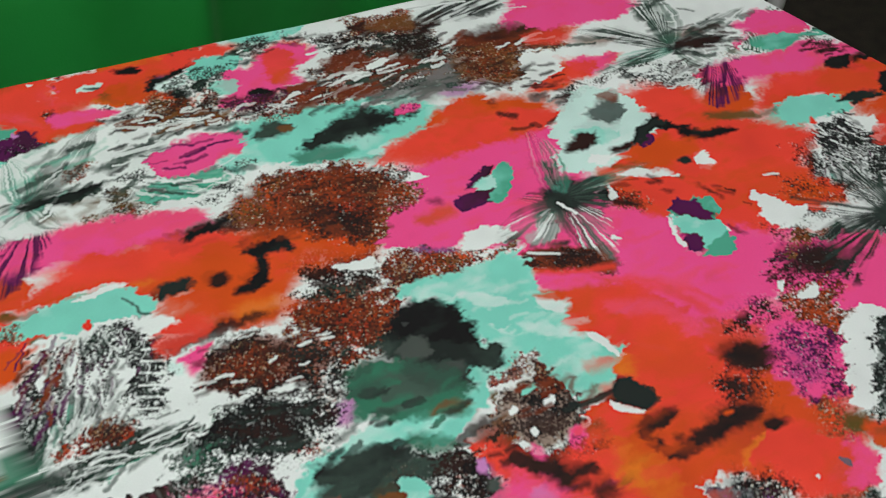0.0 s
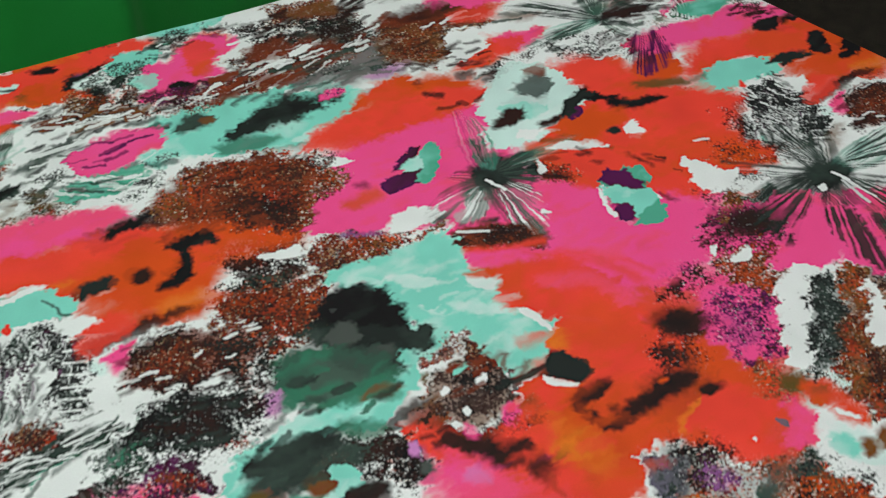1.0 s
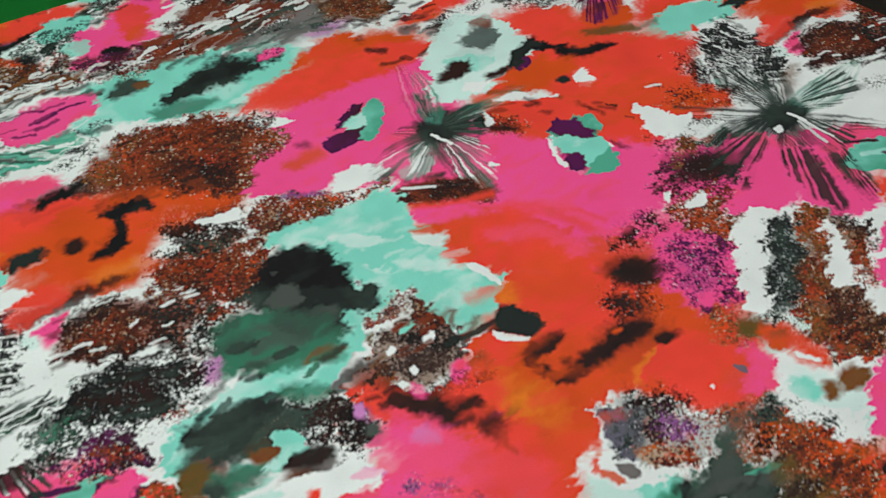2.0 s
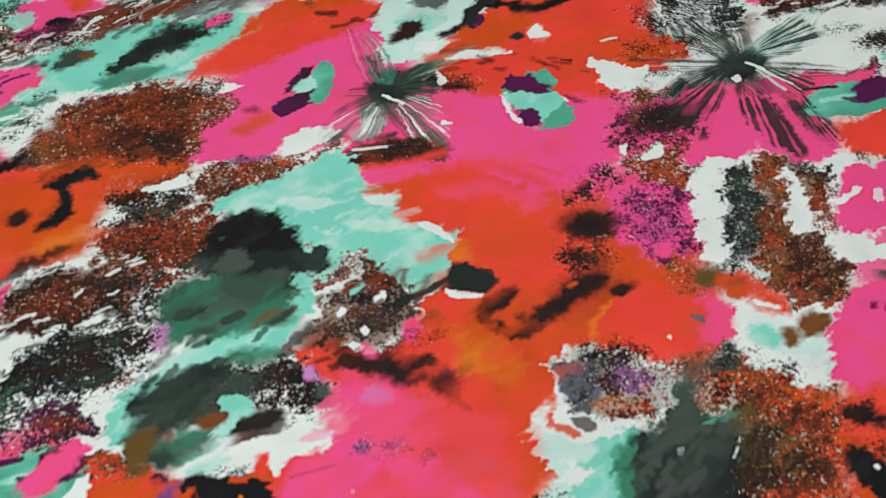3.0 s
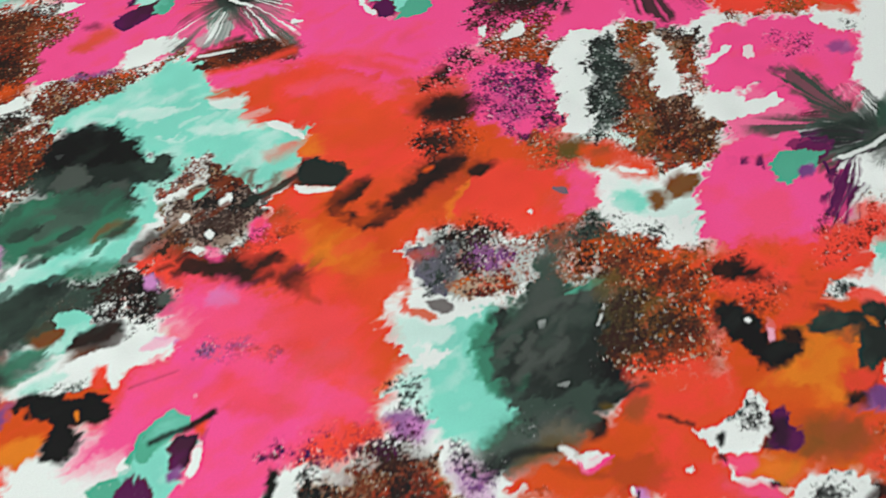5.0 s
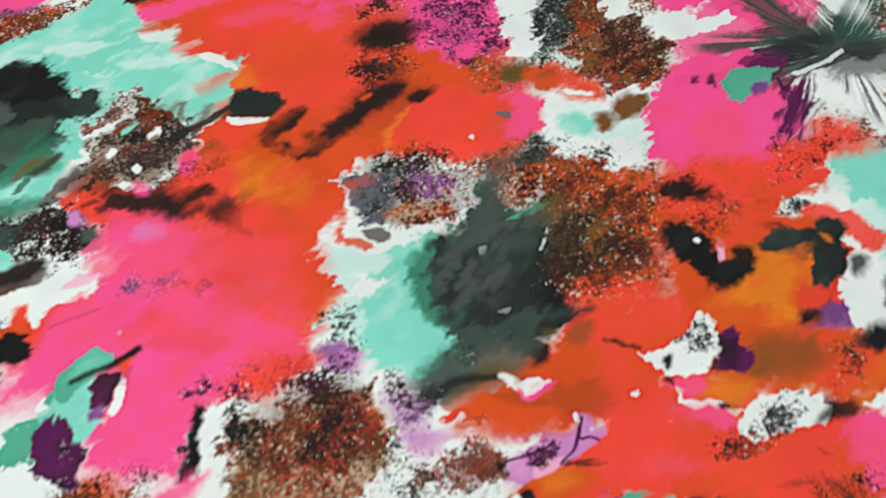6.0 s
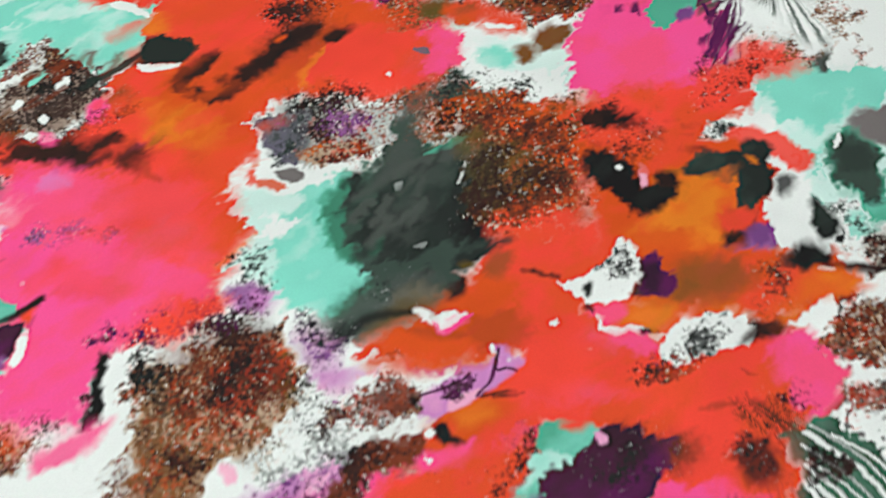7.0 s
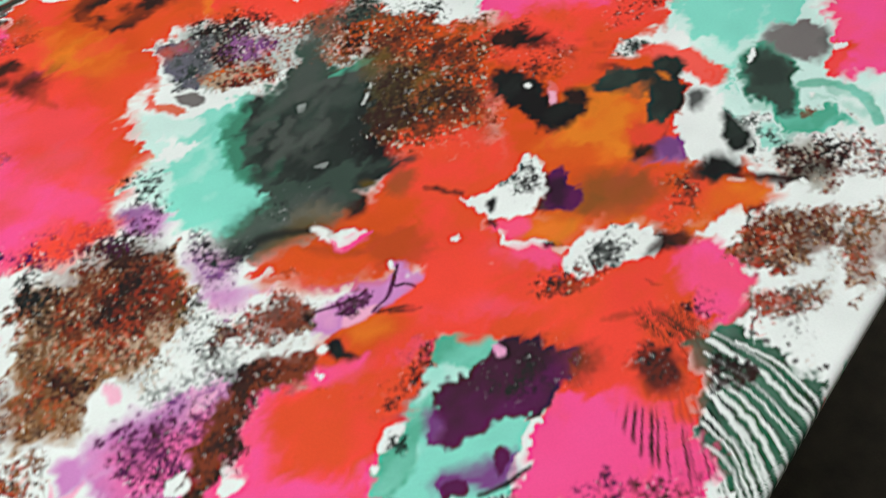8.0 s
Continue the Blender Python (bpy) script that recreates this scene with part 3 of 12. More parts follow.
blot("red", 16.0, (92, 568), (305, 493), (286, 431), (294, 391), (260, 349), (196, 362), (163, 364), (140, 319), (143, 272), (109, 253), (73, 241), (15, 256), (-42, 295), (-41, 323), (31, 331), (25, 366), (5, 398), (89, 416), (110, 439), (121, 466), (86, 494))
blot("pink", 26.8, (146, 574), (220, 548), (188, 493), (155, 498), full=.9)
blot("orange", 14.4, (115, 473), (154, 488), (199, 494), (286, 431), (272, 399), (204, 407), (179, 377), (163, 364), (142, 327), (128, 292), (107, 275), (123, 325), (107, 382), (88, 407), (133, 412), (115, 432), full=.8)
blot("red", 16.5, (128, 485), (174, 481), (184, 428), (160, 412), (135, 446), full=.8)
blot("red", 10.4, (71, 470), (179, 422), (164, 326), (139, 315), (135, 299), (148, 276), (122, 263), (124, 232), (83, 230), (53, 236))
blot("orange", 17.3, (125, 435), (177, 412), (162, 331), (143, 322), (133, 296), (117, 303), (109, 349))
blot("orange", 10.4, (112, 269), (124, 269), (151, 281), (140, 302), (118, 290))
blot("amber", 7.5, (110, 362), (147, 368), (149, 358), (121, 353), full=.7)
blot("pink", 15.0, (60, 326), (86, 299), (89, 256), (77, 243), (54, 245))
blot("rose", 13.9, (95, 333), (119, 336), (122, 281), (103, 258), (96, 292), full=.7)
blot("umber", 8.7, (107, 346), (103, 338), (95, 338), (89, 344), (87, 354), (91, 361), (98, 362), (105, 355))
blot("red", 12.5, (85, 747), (286, 707), (337, 623), (300, 589), (253, 579), (143, 595), (137, 662))
blot("pink", 15.0, (-25, 674), (70, 704), (113, 682), (130, 616), (254, 585), (295, 604), (261, 546), (202, 510), (176, 487), (135, 501), (115, 522), (59, 533), (70, 548), (-50, 571), (-57, 602), (-36, 617))
blot("pink", 20.4, (151, 587), (265, 590), (260, 540), (207, 498), (173, 493), (157, 530))
blot("red", 13.4, (74, 518), (142, 539), (177, 509), (196, 484), (217, 442), (163, 376), (128, 420), (81, 458), (128, 464), (88, 505), full=.9)
blot("red", 6.4, (70, 547), (118, 544), (142, 539), (156, 525), (116, 530), (83, 530), full=.8)
blot("orange", 6.0, (61, 527), (91, 529), (140, 528), (115, 522), (74, 518))
blot("red", 5.4, (172, 545), (184, 540), (198, 511), (172, 522), full=.7)
blot("red", 11.0, (127, 658), (196, 658), (268, 637), (278, 607), (239, 595), (154, 605))
grain("rust", .5, 8.8, (128, 637), (170, 642), (172, 608), (146, 607))
blot("white", 3.3, (219, 682), (225, 680), (229, 667), (232, 658), (221, 662))
blot("coal", 3.3, (217, 672), (214, 667), (208, 665), (204, 669), (203, 674), (206, 680), (212, 681), (216, 677))
blot("orange", 10.8, (142, 691), (201, 686), (214, 662), (182, 661), (148, 674))
blot("pale", 7.5, (94, 671), (116, 703), (155, 718), (212, 714), (140, 683), (120, 666), (100, 649))
brush("brown", 4.8, 12.0, (109, 686), (137, 691))
blot("umber", 5.1, (155, 699), (151, 695), (142, 694), (135, 698), (132, 703), (136, 708), (145, 709), (152, 705), full=.8)
blot("umber", 4.4, (164, 616), (159, 614), (147, 616), (136, 619), (131, 623), (136, 625), (148, 623), (160, 620), full=.8)
blot("white", 3.6, (154, 656), (183, 664), (194, 655), (180, 650), (162, 650), full=.9)
brush("olive", 3.2, 4.3, (146, 661), (182, 661), (203, 650), full=.7)
blot("aqua", 10.6, (-185, 706), (-143, 718), (-91, 737), (-35, 756), (8, 724), (-24, 702), (-38, 683), (-82, 665), (-124, 667), (-149, 652), (-182, 652))
blot("coal", 12.7, (-121, 693), (-95, 709), (-59, 730), (-23, 734), (-37, 712), (-73, 694), (-103, 679))
blot("slate", 9.5, (-159, 697), (-147, 712), (-121, 710), (-125, 697), (-146, 691))
blot("teal", 7.4, (-116, 682), (-64, 695), (-38, 670), (-82, 665), (-107, 660), full=.8)
grain("rust", .6, 7.4, (-187, 720), (-143, 733), (-82, 765), (-117, 734), (-160, 701))
blot("pink", 5.9, (-188, 742), (-135, 746), (-100, 769), (-191, 787))
blot("orange", 7.1, (-47, 679), (-25, 695), (8, 717), (37, 741), (83, 732), (15, 687), (-39, 663))
blot("red", 7.5, (-29, 695), (46, 732), (120, 733), (79, 696), (-4, 670))
blot("white", 10.8, (-180, 633), (-149, 665), (-107, 670), (-26, 650), (-23, 627), (-45, 594), (-54, 560), (-101, 559), (-178, 596))
blot("orange", 19.6, (-155, 610), (-115, 632), (-57, 615), (-58, 567), (-106, 565), (-161, 581), full=.9)
grain("rust", .78, 10.8, (-171, 619), (-140, 657), (-103, 662), (-56, 660), (-26, 647), (-45, 607), (-54, 566), (-82, 560), (-137, 577), (-169, 589))
grain("umber", .45, 10.6, (-103, 656), (-57, 609), (-62, 586), (-122, 604))
grain("umber", .5, 4.9, (-56, 660), (-26, 650), (-19, 639), (-44, 631))
blot("white", 2.5, (-56, 656), (-26, 654), (-7, 650), (-26, 644), (-44, 647))
grain("umber", .5, 2.7, (-43, 661), (-17, 658), (-26, 653))
blot("pink", 7.8, (-41, 612), (-23, 627), (21, 651), (71, 628), (49, 588), (24, 587), (-2, 568), (-30, 566), (-54, 575), (-53, 593))
blot("orange", 6.0, (-28, 606), (-7, 617), (9, 608), (1, 601), (-20, 595), full=.8)
blot("plum", 3.9, (5, 615), (19, 625), (46, 640), (58, 634), (44, 620), (26, 614))
blot("mint", 3.2, (20, 635), (39, 658), (53, 662), (60, 657), (55, 641), (37, 635), (32, 626))
blot("white", 2.1, (19, 641), (25, 650), (37, 655), (29, 643), (22, 634))
brush("plum", 2.7, 5.5, (28, 650), (41, 659))
blot("violet", 4.9, (-30, 573), (-1, 580), (2, 573), (-14, 563), full=.7)
blot("white", 3.3, (3, 581), (25, 590), (41, 592), (58, 586), (52, 578), (27, 574), (7, 569))
blot("white", 2.0, (-48, 575), (-29, 574), (-32, 568), (-46, 571))
blot("white", 4.0, (70, 590), (86, 612), (90, 580), (82, 578), full=.7)
blot("coal", 8.6, (77, 630), (89, 634), (100, 649), (116, 639), (128, 637), (131, 623), (112, 610), (94, 610), (83, 619))
brush("coal", 2.8, 4.5, (106, 634), (121, 645), (144, 651))
blot("white", 2.0, (92, 620), (107, 608), (103, 610))
blot("black", 3.0, (128, 630), (137, 635), (137, 622), (130, 620))
blot("white", 2.5, (136, 642), (147, 628), (137, 622), (139, 631))
blot("coal", 4.0, (81, 575), (98, 578), (93, 572), full=.8)
blot("mint", 2.9, (186, 612), (202, 626), (226, 624), (228, 614), (223, 598), (231, 583), (226, 568), (208, 563), (194, 568), (188, 579), (187, 598))
blot("plum", 3.9, (184, 613), (202, 626), (221, 611), (221, 602), (209, 598), (193, 604))
blot("plum", 4.0, (187, 583), (203, 589), (208, 581), (204, 566), (193, 572))
blot("aqua", 4.1, (191, 595), (214, 596), (215, 586), (203, 589), full=.8)
blot("white", 1.5, (188, 608), (187, 583), (190, 578), (184, 580), (185, 605))
blot("white", 1.7, (224, 598), (232, 590), (225, 591))
blot("white", 1.5, (194, 567), (203, 570), (201, 561))
blot("rust", 5.0, (60, 556), (64, 566), (97, 569), (131, 572), (136, 550), (95, 552), (70, 547))
grain("umber", .5, 4.0, (61, 562), (97, 569), (136, 562), (135, 547), (78, 549))
brush("white", 2.0, 2.0, (67, 565), (100, 564))
blot("white", 6.9, (-55, 550), (-46, 565), (-2, 571), (65, 575), (55, 565), (5, 544), (-43, 530))
grain("brown", .72, 5.0, (-56, 539), (-46, 569), (-2, 568), (56, 571), (57, 562), (29, 553), (-12, 535), (-51, 529))
grain("rust", .5, 3.9, (-55, 538), (-46, 568), (-10, 558), (-20, 537), (-47, 531))
blot("white", 1.8, (-91, 554), (-70, 555), (-62, 561), (-55, 558), (-56, 551), (-82, 549))
blot("aqua", 5.4, (-47, 526), (-20, 537), (13, 547), (55, 560), (62, 555), (63, 526), (94, 520), (92, 509), (80, 495), (109, 487), (125, 468), (112, 458), (94, 441), (83, 419), (81, 458), (67, 469), (44, 461), (34, 438), (2, 416), (-8, 476), (23, 480), (-5, 512), (-32, 517))
blot("pale", 10.1, (17, 497), (56, 500), (85, 484), (53, 477), (27, 482), full=.7)
blot("pale", 8.8, (-5, 523), (23, 529), (43, 530), (18, 515), full=.7)
blot("white", 2.7, (60, 535), (94, 520), (91, 509), (74, 518), full=.9)
blot("white", 2.7, (101, 488), (125, 470), (122, 465), (107, 478), full=.9)
blot("pale", 6.4, (81, 512), (88, 505), (79, 496), (72, 502), full=.6)
brush("white", 2.2, 2.7, (-36, 515), (-24, 524), (-16, 525), full=.9)
blot("black", 7.3, (-62, 482), (-56, 498), (-40, 514), (-20, 518), (2, 503), (16, 487), (22, 475), (41, 474), (25, 460), (13, 459), (7, 470), (-9, 461), (-27, 465), (-41, 473), (-53, 467))
blot("slate", 3.2, (-46, 469), (-34, 481), (-22, 487), (-17, 468), (-28, 457), (-42, 460))
blot("slate", 2.0, (-28, 493), (-29, 491), (-32, 491), (-36, 493), (-37, 495), (-36, 497), (-32, 497), (-29, 496))
blot("slate", 6.3, (-73, 454), (-60, 464), (-16, 463), (2, 464), (13, 452), (8, 434), (-11, 424), (-37, 421), (-68, 416), (-79, 432))
blot("teal", 8.5, (-82, 424), (-68, 458), (-46, 444), (-61, 419), full=.7)
grain("coal", .5, 6.3, (-46, 444), (-10, 442), (-4, 422), (-40, 424))
grain("teal", .5, 8.9, (-86, 406), (-79, 441), (-64, 448), (-68, 412))
blot("white", 0.7, (1, 450), (-1, 449), (-4, 450), (-7, 451), (-8, 452), (-7, 452), (-4, 452), (-1, 451))
blot("brown", 3.5, (-26, 419), (-11, 430), (10, 421), (-1, 415), (-16, 413), full=.8)
blot("aqua", 4.5, (-82, 397), (-37, 410), (4, 425), (19, 441), (35, 448), (21, 422), (2, 407), (-10, 391), (-34, 396), (-76, 387), (-99, 367), (-105, 344), (-112, 361))
blot("mint", 4.5, (-44, 403), (-26, 412), (-38, 392), full=.7)
blot("white", 7.2, (-170, 493), (-123, 493), (-64, 462), (-82, 424), (-82, 397), (-106, 376), (-115, 346), (-161, 363))
grain("rust", .75, 6.9, (-124, 509), (-97, 536), (-55, 530), (-40, 503), (-60, 481), (-68, 463), (-93, 463), (-115, 492))
grain("umber", .5, 5.9, (-121, 545), (-82, 549), (-59, 539), (-82, 533))
grain("slate", .5, 3.6, (-116, 523), (-97, 533), (-74, 526), (-109, 514))
grain("rust", .75, 5.4, (-169, 478), (-122, 478), (-82, 461), (-86, 452), (-110, 438), (-167, 440))
grain("umber", .6, 6.3, (-169, 473), (-126, 469), (-131, 433), (-167, 440))
grain("black", .4, 4.8, (-122, 484), (-79, 475), (-82, 451), (-111, 461))
blot("white", 2.2, (-141, 492), (-119, 495), (-97, 484), (-119, 488), (-137, 486))
blot("white", 1.7, (-145, 424), (-124, 434), (-102, 443), (-103, 428), (-131, 426))
grain("black", .75, 4.8, (-165, 413), (-131, 433), (-100, 425), (-89, 407), (-106, 385), (-130, 385), (-163, 379))
grain("brown", .5, 5.4, (-131, 428), (-93, 416), (-100, 392), (-130, 398))
grain("brown", .6, 4.6, (-104, 442), (-82, 442), (-82, 406), (-100, 418))
grain("violet", .4, 5.4, (-89, 425), (-68, 430), (-72, 404), (-86, 398))
grain("rust", .5, 4.5, (-113, 394), (-96, 400), (-96, 383), (-109, 383))
grain("plum", .6, 5.5, (-161, 363), (-163, 383), (-130, 381), (-112, 357), (-128, 344))
grain("rust", .5, 5.6, (-160, 347), (-142, 359), (-118, 347), (-134, 334))
blot("orange", 7.7, (-176, 579), (-137, 583), (-118, 568), (-121, 540), (-134, 511), (-172, 508))
blot("black", 4.2, (-175, 556), (-153, 574), (-133, 582), (-117, 565), (-137, 566), (-142, 550), (-146, 529), (-173, 535))
brush("umber", 4.6, 8.5, (-167, 497), (-149, 501), (-131, 508))
blot("aqua", 4.2, (-109, 368), (-89, 389), (-76, 387), (-89, 341), (-102, 335), (-112, 346))
blot("black", 3.5, (-101, 375), (-82, 376), (-62, 397), (-34, 401), (-38, 388), (-62, 376), (-69, 353), (-82, 352), (-99, 361))
blot("slate", 4.8, (-82, 364), (-55, 379), (-41, 380), (-14, 383), (1, 389), (-1, 373), (-22, 368), (-43, 356), (-69, 349), (-82, 340))
grain("coal", .5, 5.6, (-69, 377), (-13, 392), (7, 384), (-22, 360), (-62, 359))
grain("rust", .4, 4.8, (-55, 374), (-28, 378), (-29, 361), (-49, 361))
blot("white", 5.5, (-22, 368), (11, 388), (23, 364), (16, 336), (-10, 341))
grain("umber", .72, 4.8, (-25, 369), (1, 389), (15, 391), (23, 364), (14, 341), (-10, 345))
grain("rust", .4, 4.8, (-8, 374), (13, 370), (14, 345), (-2, 348))
blot("aqua", 3.2, (-44, 364), (-32, 367), (-26, 356), (-17, 352), (-33, 346), (-43, 346), (-39, 355))
blot("olive", 2.8, (-39, 353), (-43, 347), (-50, 346), (-56, 350), (-59, 357), (-56, 362), (-49, 364), (-42, 360))
blot("coal", 4.2, (-43, 342), (-26, 352), (-2, 350), (-7, 341), (-23, 340))
blot("mint", 4.2, (-70, 333), (-66, 348), (-50, 345), (-36, 346), (-40, 335), (-60, 328), (-70, 322), full=.9)
blot("olive", 4.8, (-102, 328), (-99, 347), (-86, 352), (-76, 338), (-83, 325))
blot("umber", 4.2, (-86, 332), (-79, 347), (-73, 338), (-79, 323), full=.7)
blot("white", 5.0, (-127, 333), (-115, 354), (-102, 340), (-83, 320), (-63, 332), (-43, 336), (-17, 327), (9, 329), (26, 328), (15, 321), (-11, 318), (-44, 317), (-16, 343), (10, 340))
blot("grey", 5.6, (-40, 328), (-23, 340), (-3, 344), (-17, 327), (-34, 323), full=.8)
grain("black", .5, 2.8, (-70, 318), (-57, 325), (-44, 317), (-50, 313))
blot("lilac", 1.4, (-62, 391), (-64, 390), (-68, 390), (-73, 392), (-75, 394), (-73, 395), (-68, 395), (-64, 394), full=.9)
grain("brown", .5, 4.2, (-127, 333), (-109, 341), (-89, 326), (-101, 317), (-121, 320))
blot("orange", 6.9, (-126, 296), (-118, 316), (-95, 319), (-64, 313), (-58, 283))
blot("red", 4.8, (-28, 317), (-22, 326), (-17, 319), (-20, 308))
blot("black", 3.5, (-67, 314), (-54, 317), (-38, 305), (-19, 308), (-16, 296), (-26, 291), (-35, 298), (-40, 280), (-52, 282), (-54, 301), (-64, 302))
blot("plum", 3.5, (-92, 311), (-83, 320), (-70, 314), (-83, 288), (-95, 290))
blot("red", 3.5, (-73, 304), (-67, 314), (-62, 302), (-64, 288), full=.9)
blot("pink", 4.2, (-159, 328), (-128, 349), (-118, 347), (-121, 332), (-157, 310))
blot("white", 2.4, (-139, 306), (-118, 328), (-117, 313), (-126, 296))
grain("umber", .45, 6.5, (16, 404), (36, 391), (45, 408), (67, 413), (89, 413), (79, 388), (43, 386))
blot("rust", 6.3, (4, 393), (30, 401), (43, 386), (20, 377), full=.8)
blot("red", 4.8, (1, 398), (15, 395), (35, 383), (40, 365), (20, 368))
blot("white", 7.8, (311, 628), (341, 636), (404, 653), (466, 664), (578, 649), (485, 593), (389, 585), (325, 584))
blot("orange", 7.7, (272, 636), (319, 655), (341, 636), (335, 616), (300, 620), (266, 630))
grain("rust", .6, 7.1, (277, 635), (319, 655), (353, 641), (335, 616))
blot("white", 5.1, (257, 632), (290, 618), (323, 605), (346, 593), (302, 596), (277, 587), (263, 617))
grain("black", .5, 6.6, (277, 617), (316, 613), (349, 600), (312, 600))
blot("lilac", 4.4, (254, 636), (274, 625), (267, 616), full=.7)
blot("pink", 8.2, (319, 566), (361, 584), (436, 589), (482, 587), (419, 546), (413, 498), (361, 508), (331, 520))
blot("blush", 7.1, (331, 532), (365, 532), (361, 508), (332, 511), full=.8)
blot("red", 10.4, (414, 535), (463, 544), (493, 592), (534, 598), (505, 498), (451, 496), (421, 508))
grain("rust", .5, 7.1, (419, 503), (485, 533), (515, 521), (481, 485), (439, 490))
grain("umber", .6, 4.9, (470, 625), (512, 624), (500, 608), (475, 613))
blot("black", 11.2, (284, 566), (305, 575), (323, 565), (308, 546), (287, 547))
grain("umber", .6, 12.7, (252, 560), (278, 574), (317, 560), (326, 533), (292, 534), (260, 543))
blot("coal", 7.8, (359, 611), (381, 628), (398, 611), (385, 586), (361, 584))
blot("brown", 8.5, (377, 629), (400, 669), (413, 666), (392, 634), full=.6)
blot("white", 2.7, (382, 605), (390, 588), (386, 589))
blot("white", 2.2, (362, 594), (371, 599), (370, 589))
blot("mint", 3.4, (404, 553), (429, 571), (451, 580), (471, 572), (478, 547), (459, 545), (436, 543), (413, 544))
blot("plum", 4.1, (447, 570), (465, 580), (485, 573), (467, 553), (453, 553))
blot("white", 1.8, (459, 545), (466, 540), (452, 539))
grain("umber", .4, 6.9, (258, 598), (285, 599), (282, 573), (265, 557))
blot("rust", 7.2, (278, 574), (293, 598), (298, 583), (289, 566), full=.7)
blot("white", 5.5, (290, 487), (305, 519), (317, 505), (350, 504), (361, 520), (401, 500), (422, 490), (400, 466), (377, 442), (395, 407), (379, 406), (368, 439), (347, 437), (308, 409), (288, 418))
grain("brown", .7, 6.6, (251, 524), (268, 539), (294, 539), (305, 519), (296, 492), (274, 502), (252, 512))
grain("plum", .55, 12.5, (199, 499), (238, 521), (253, 517), (230, 493))
blot("pink", 6.6, (227, 482), (250, 506), (266, 503), (289, 470), (285, 445), (253, 430), (239, 464))
grain("plum", .6, 13.4, (230, 477), (263, 493), (287, 466), (287, 439), (253, 430), (236, 454))
blot("pink", 2.1, (277, 496), (289, 470), (285, 458), (278, 475))
blot("white", 1.8, (264, 518), (285, 538), (287, 526), (275, 519))
blot("white", 1.8, (254, 526), (262, 531), (256, 517), (251, 519))
grain("umber", .35, 6.3, (301, 520), (319, 511), (313, 494), (299, 503))
brush("rust", 2.2, 2.2, (302, 499), (316, 502), full=.7)
brush("rust", 2.3, 2.8, (294, 472), (307, 475), full=.7)
brush("rust", 2.3, 2.8, (295, 464), (306, 459), full=.7)
brush("blush", 2.2, 2.7, (303, 514), (310, 515), full=.8)
blot("slate", 7.3, (321, 498), (344, 497), (334, 457), (313, 408), (292, 417), (316, 454), full=.35)
grain("coal", .72, 4.6, (310, 483), (328, 500), (343, 494), (334, 457), (313, 408), (292, 417), (316, 454))
blot("umber", 4.7, (316, 491), (325, 493), (323, 475), (316, 476), full=.7)
grain("rust", .82, 4.7, (313, 403), (337, 455), (353, 510), (365, 508), (361, 473), (347, 448), (334, 435), (358, 436), (379, 426), (380, 400), (365, 373), (342, 373), (318, 392))
grain("umber", .5, 5.6, (355, 425), (382, 415), (367, 378), (344, 377))
blot("pale", 6.3, (349, 454), (364, 461), (372, 449), (368, 439), (351, 437), full=.8)
grain("rust", .75, 3.8, (362, 502), (401, 500), (392, 467), (376, 459), (370, 488))
grain("rust", .75, 2.8, (370, 439), (386, 463), (391, 451), (383, 436))
blot("white", 2.3, (369, 518), (376, 493), (394, 496), (392, 479), (403, 465), (384, 469), (370, 488))
grain("brown", .7, 4.1, (364, 419), (384, 409), (376, 391), (358, 394))
blot("pink", 6.6, (385, 452), (407, 475), (422, 490), (496, 481), (448, 382), (411, 425), (388, 437))
grain("plum", .35, 7.1, (413, 469), (457, 472), (463, 448), (422, 450))
blot("white", 3.6, (388, 468), (403, 465), (404, 448), (391, 456))
blot("white", 3.2, (377, 431), (401, 422), (426, 422), (404, 408), (384, 409))
grain("rust", .5, 3.1, (428, 513), (437, 505), (464, 488), (426, 498))
blot("amber", 10.8, (110, 377), (142, 371), (129, 357), (110, 361), full=.7)
blot("amber", 8.0, (120, 461), (130, 453), (124, 439), (114, 445), full=.7)
blot("red", 10.0, (202, 398), (226, 399), (275, 398), (294, 371), (282, 356), (252, 347), (197, 366))
blot("amber", 7.2, (194, 381), (211, 395), (211, 366), (194, 367), full=.6)
blot("pink", 8.2, (269, 400), (296, 376), (282, 356), (259, 359))
blot("grey", 2.9, (271, 377), (268, 376), (263, 377), (259, 380), (257, 382), (260, 383), (265, 383), (269, 380), full=.8)
blot("white", 1.6, (239, 367), (243, 367), (240, 362), (239, 363))
blot("pink", 17.3, (-49, 262), (-1, 310), (31, 331), (106, 339), (104, 323), (82, 299), (94, 265), (68, 245), (58, 216), (44, 196), (6, 210), (13, 256))
blot("rose", 15.8, (43, 327), (93, 335), (121, 286), (86, 254), (49, 280), (58, 299), full=.7)
blot("pink", 10.8, (29, 316), (82, 299), (68, 288), (52, 257), (25, 266), full=.7)
blot("red", 10.8, (23, 388), (110, 342), (104, 323), (47, 338), full=.6)
blot("pink", 7.6, (31, 364), (59, 359), (53, 340), (32, 347), full=.8)
blot("pink", 4.5, (73, 398), (82, 409), (89, 400), (85, 388), (75, 388))
blot("orange", 4.8, (107, 396), (103, 389), (95, 389), (88, 394), (86, 403), (90, 410), (98, 411), (106, 405), full=.7)
grain("rust", .4, 5.0, (89, 412), (111, 404), (108, 386), (86, 394))
blot("umber", 6.2, (32, 379), (51, 376), (67, 376), (89, 373), (85, 365), (72, 363), (65, 357), (59, 363), (41, 373))
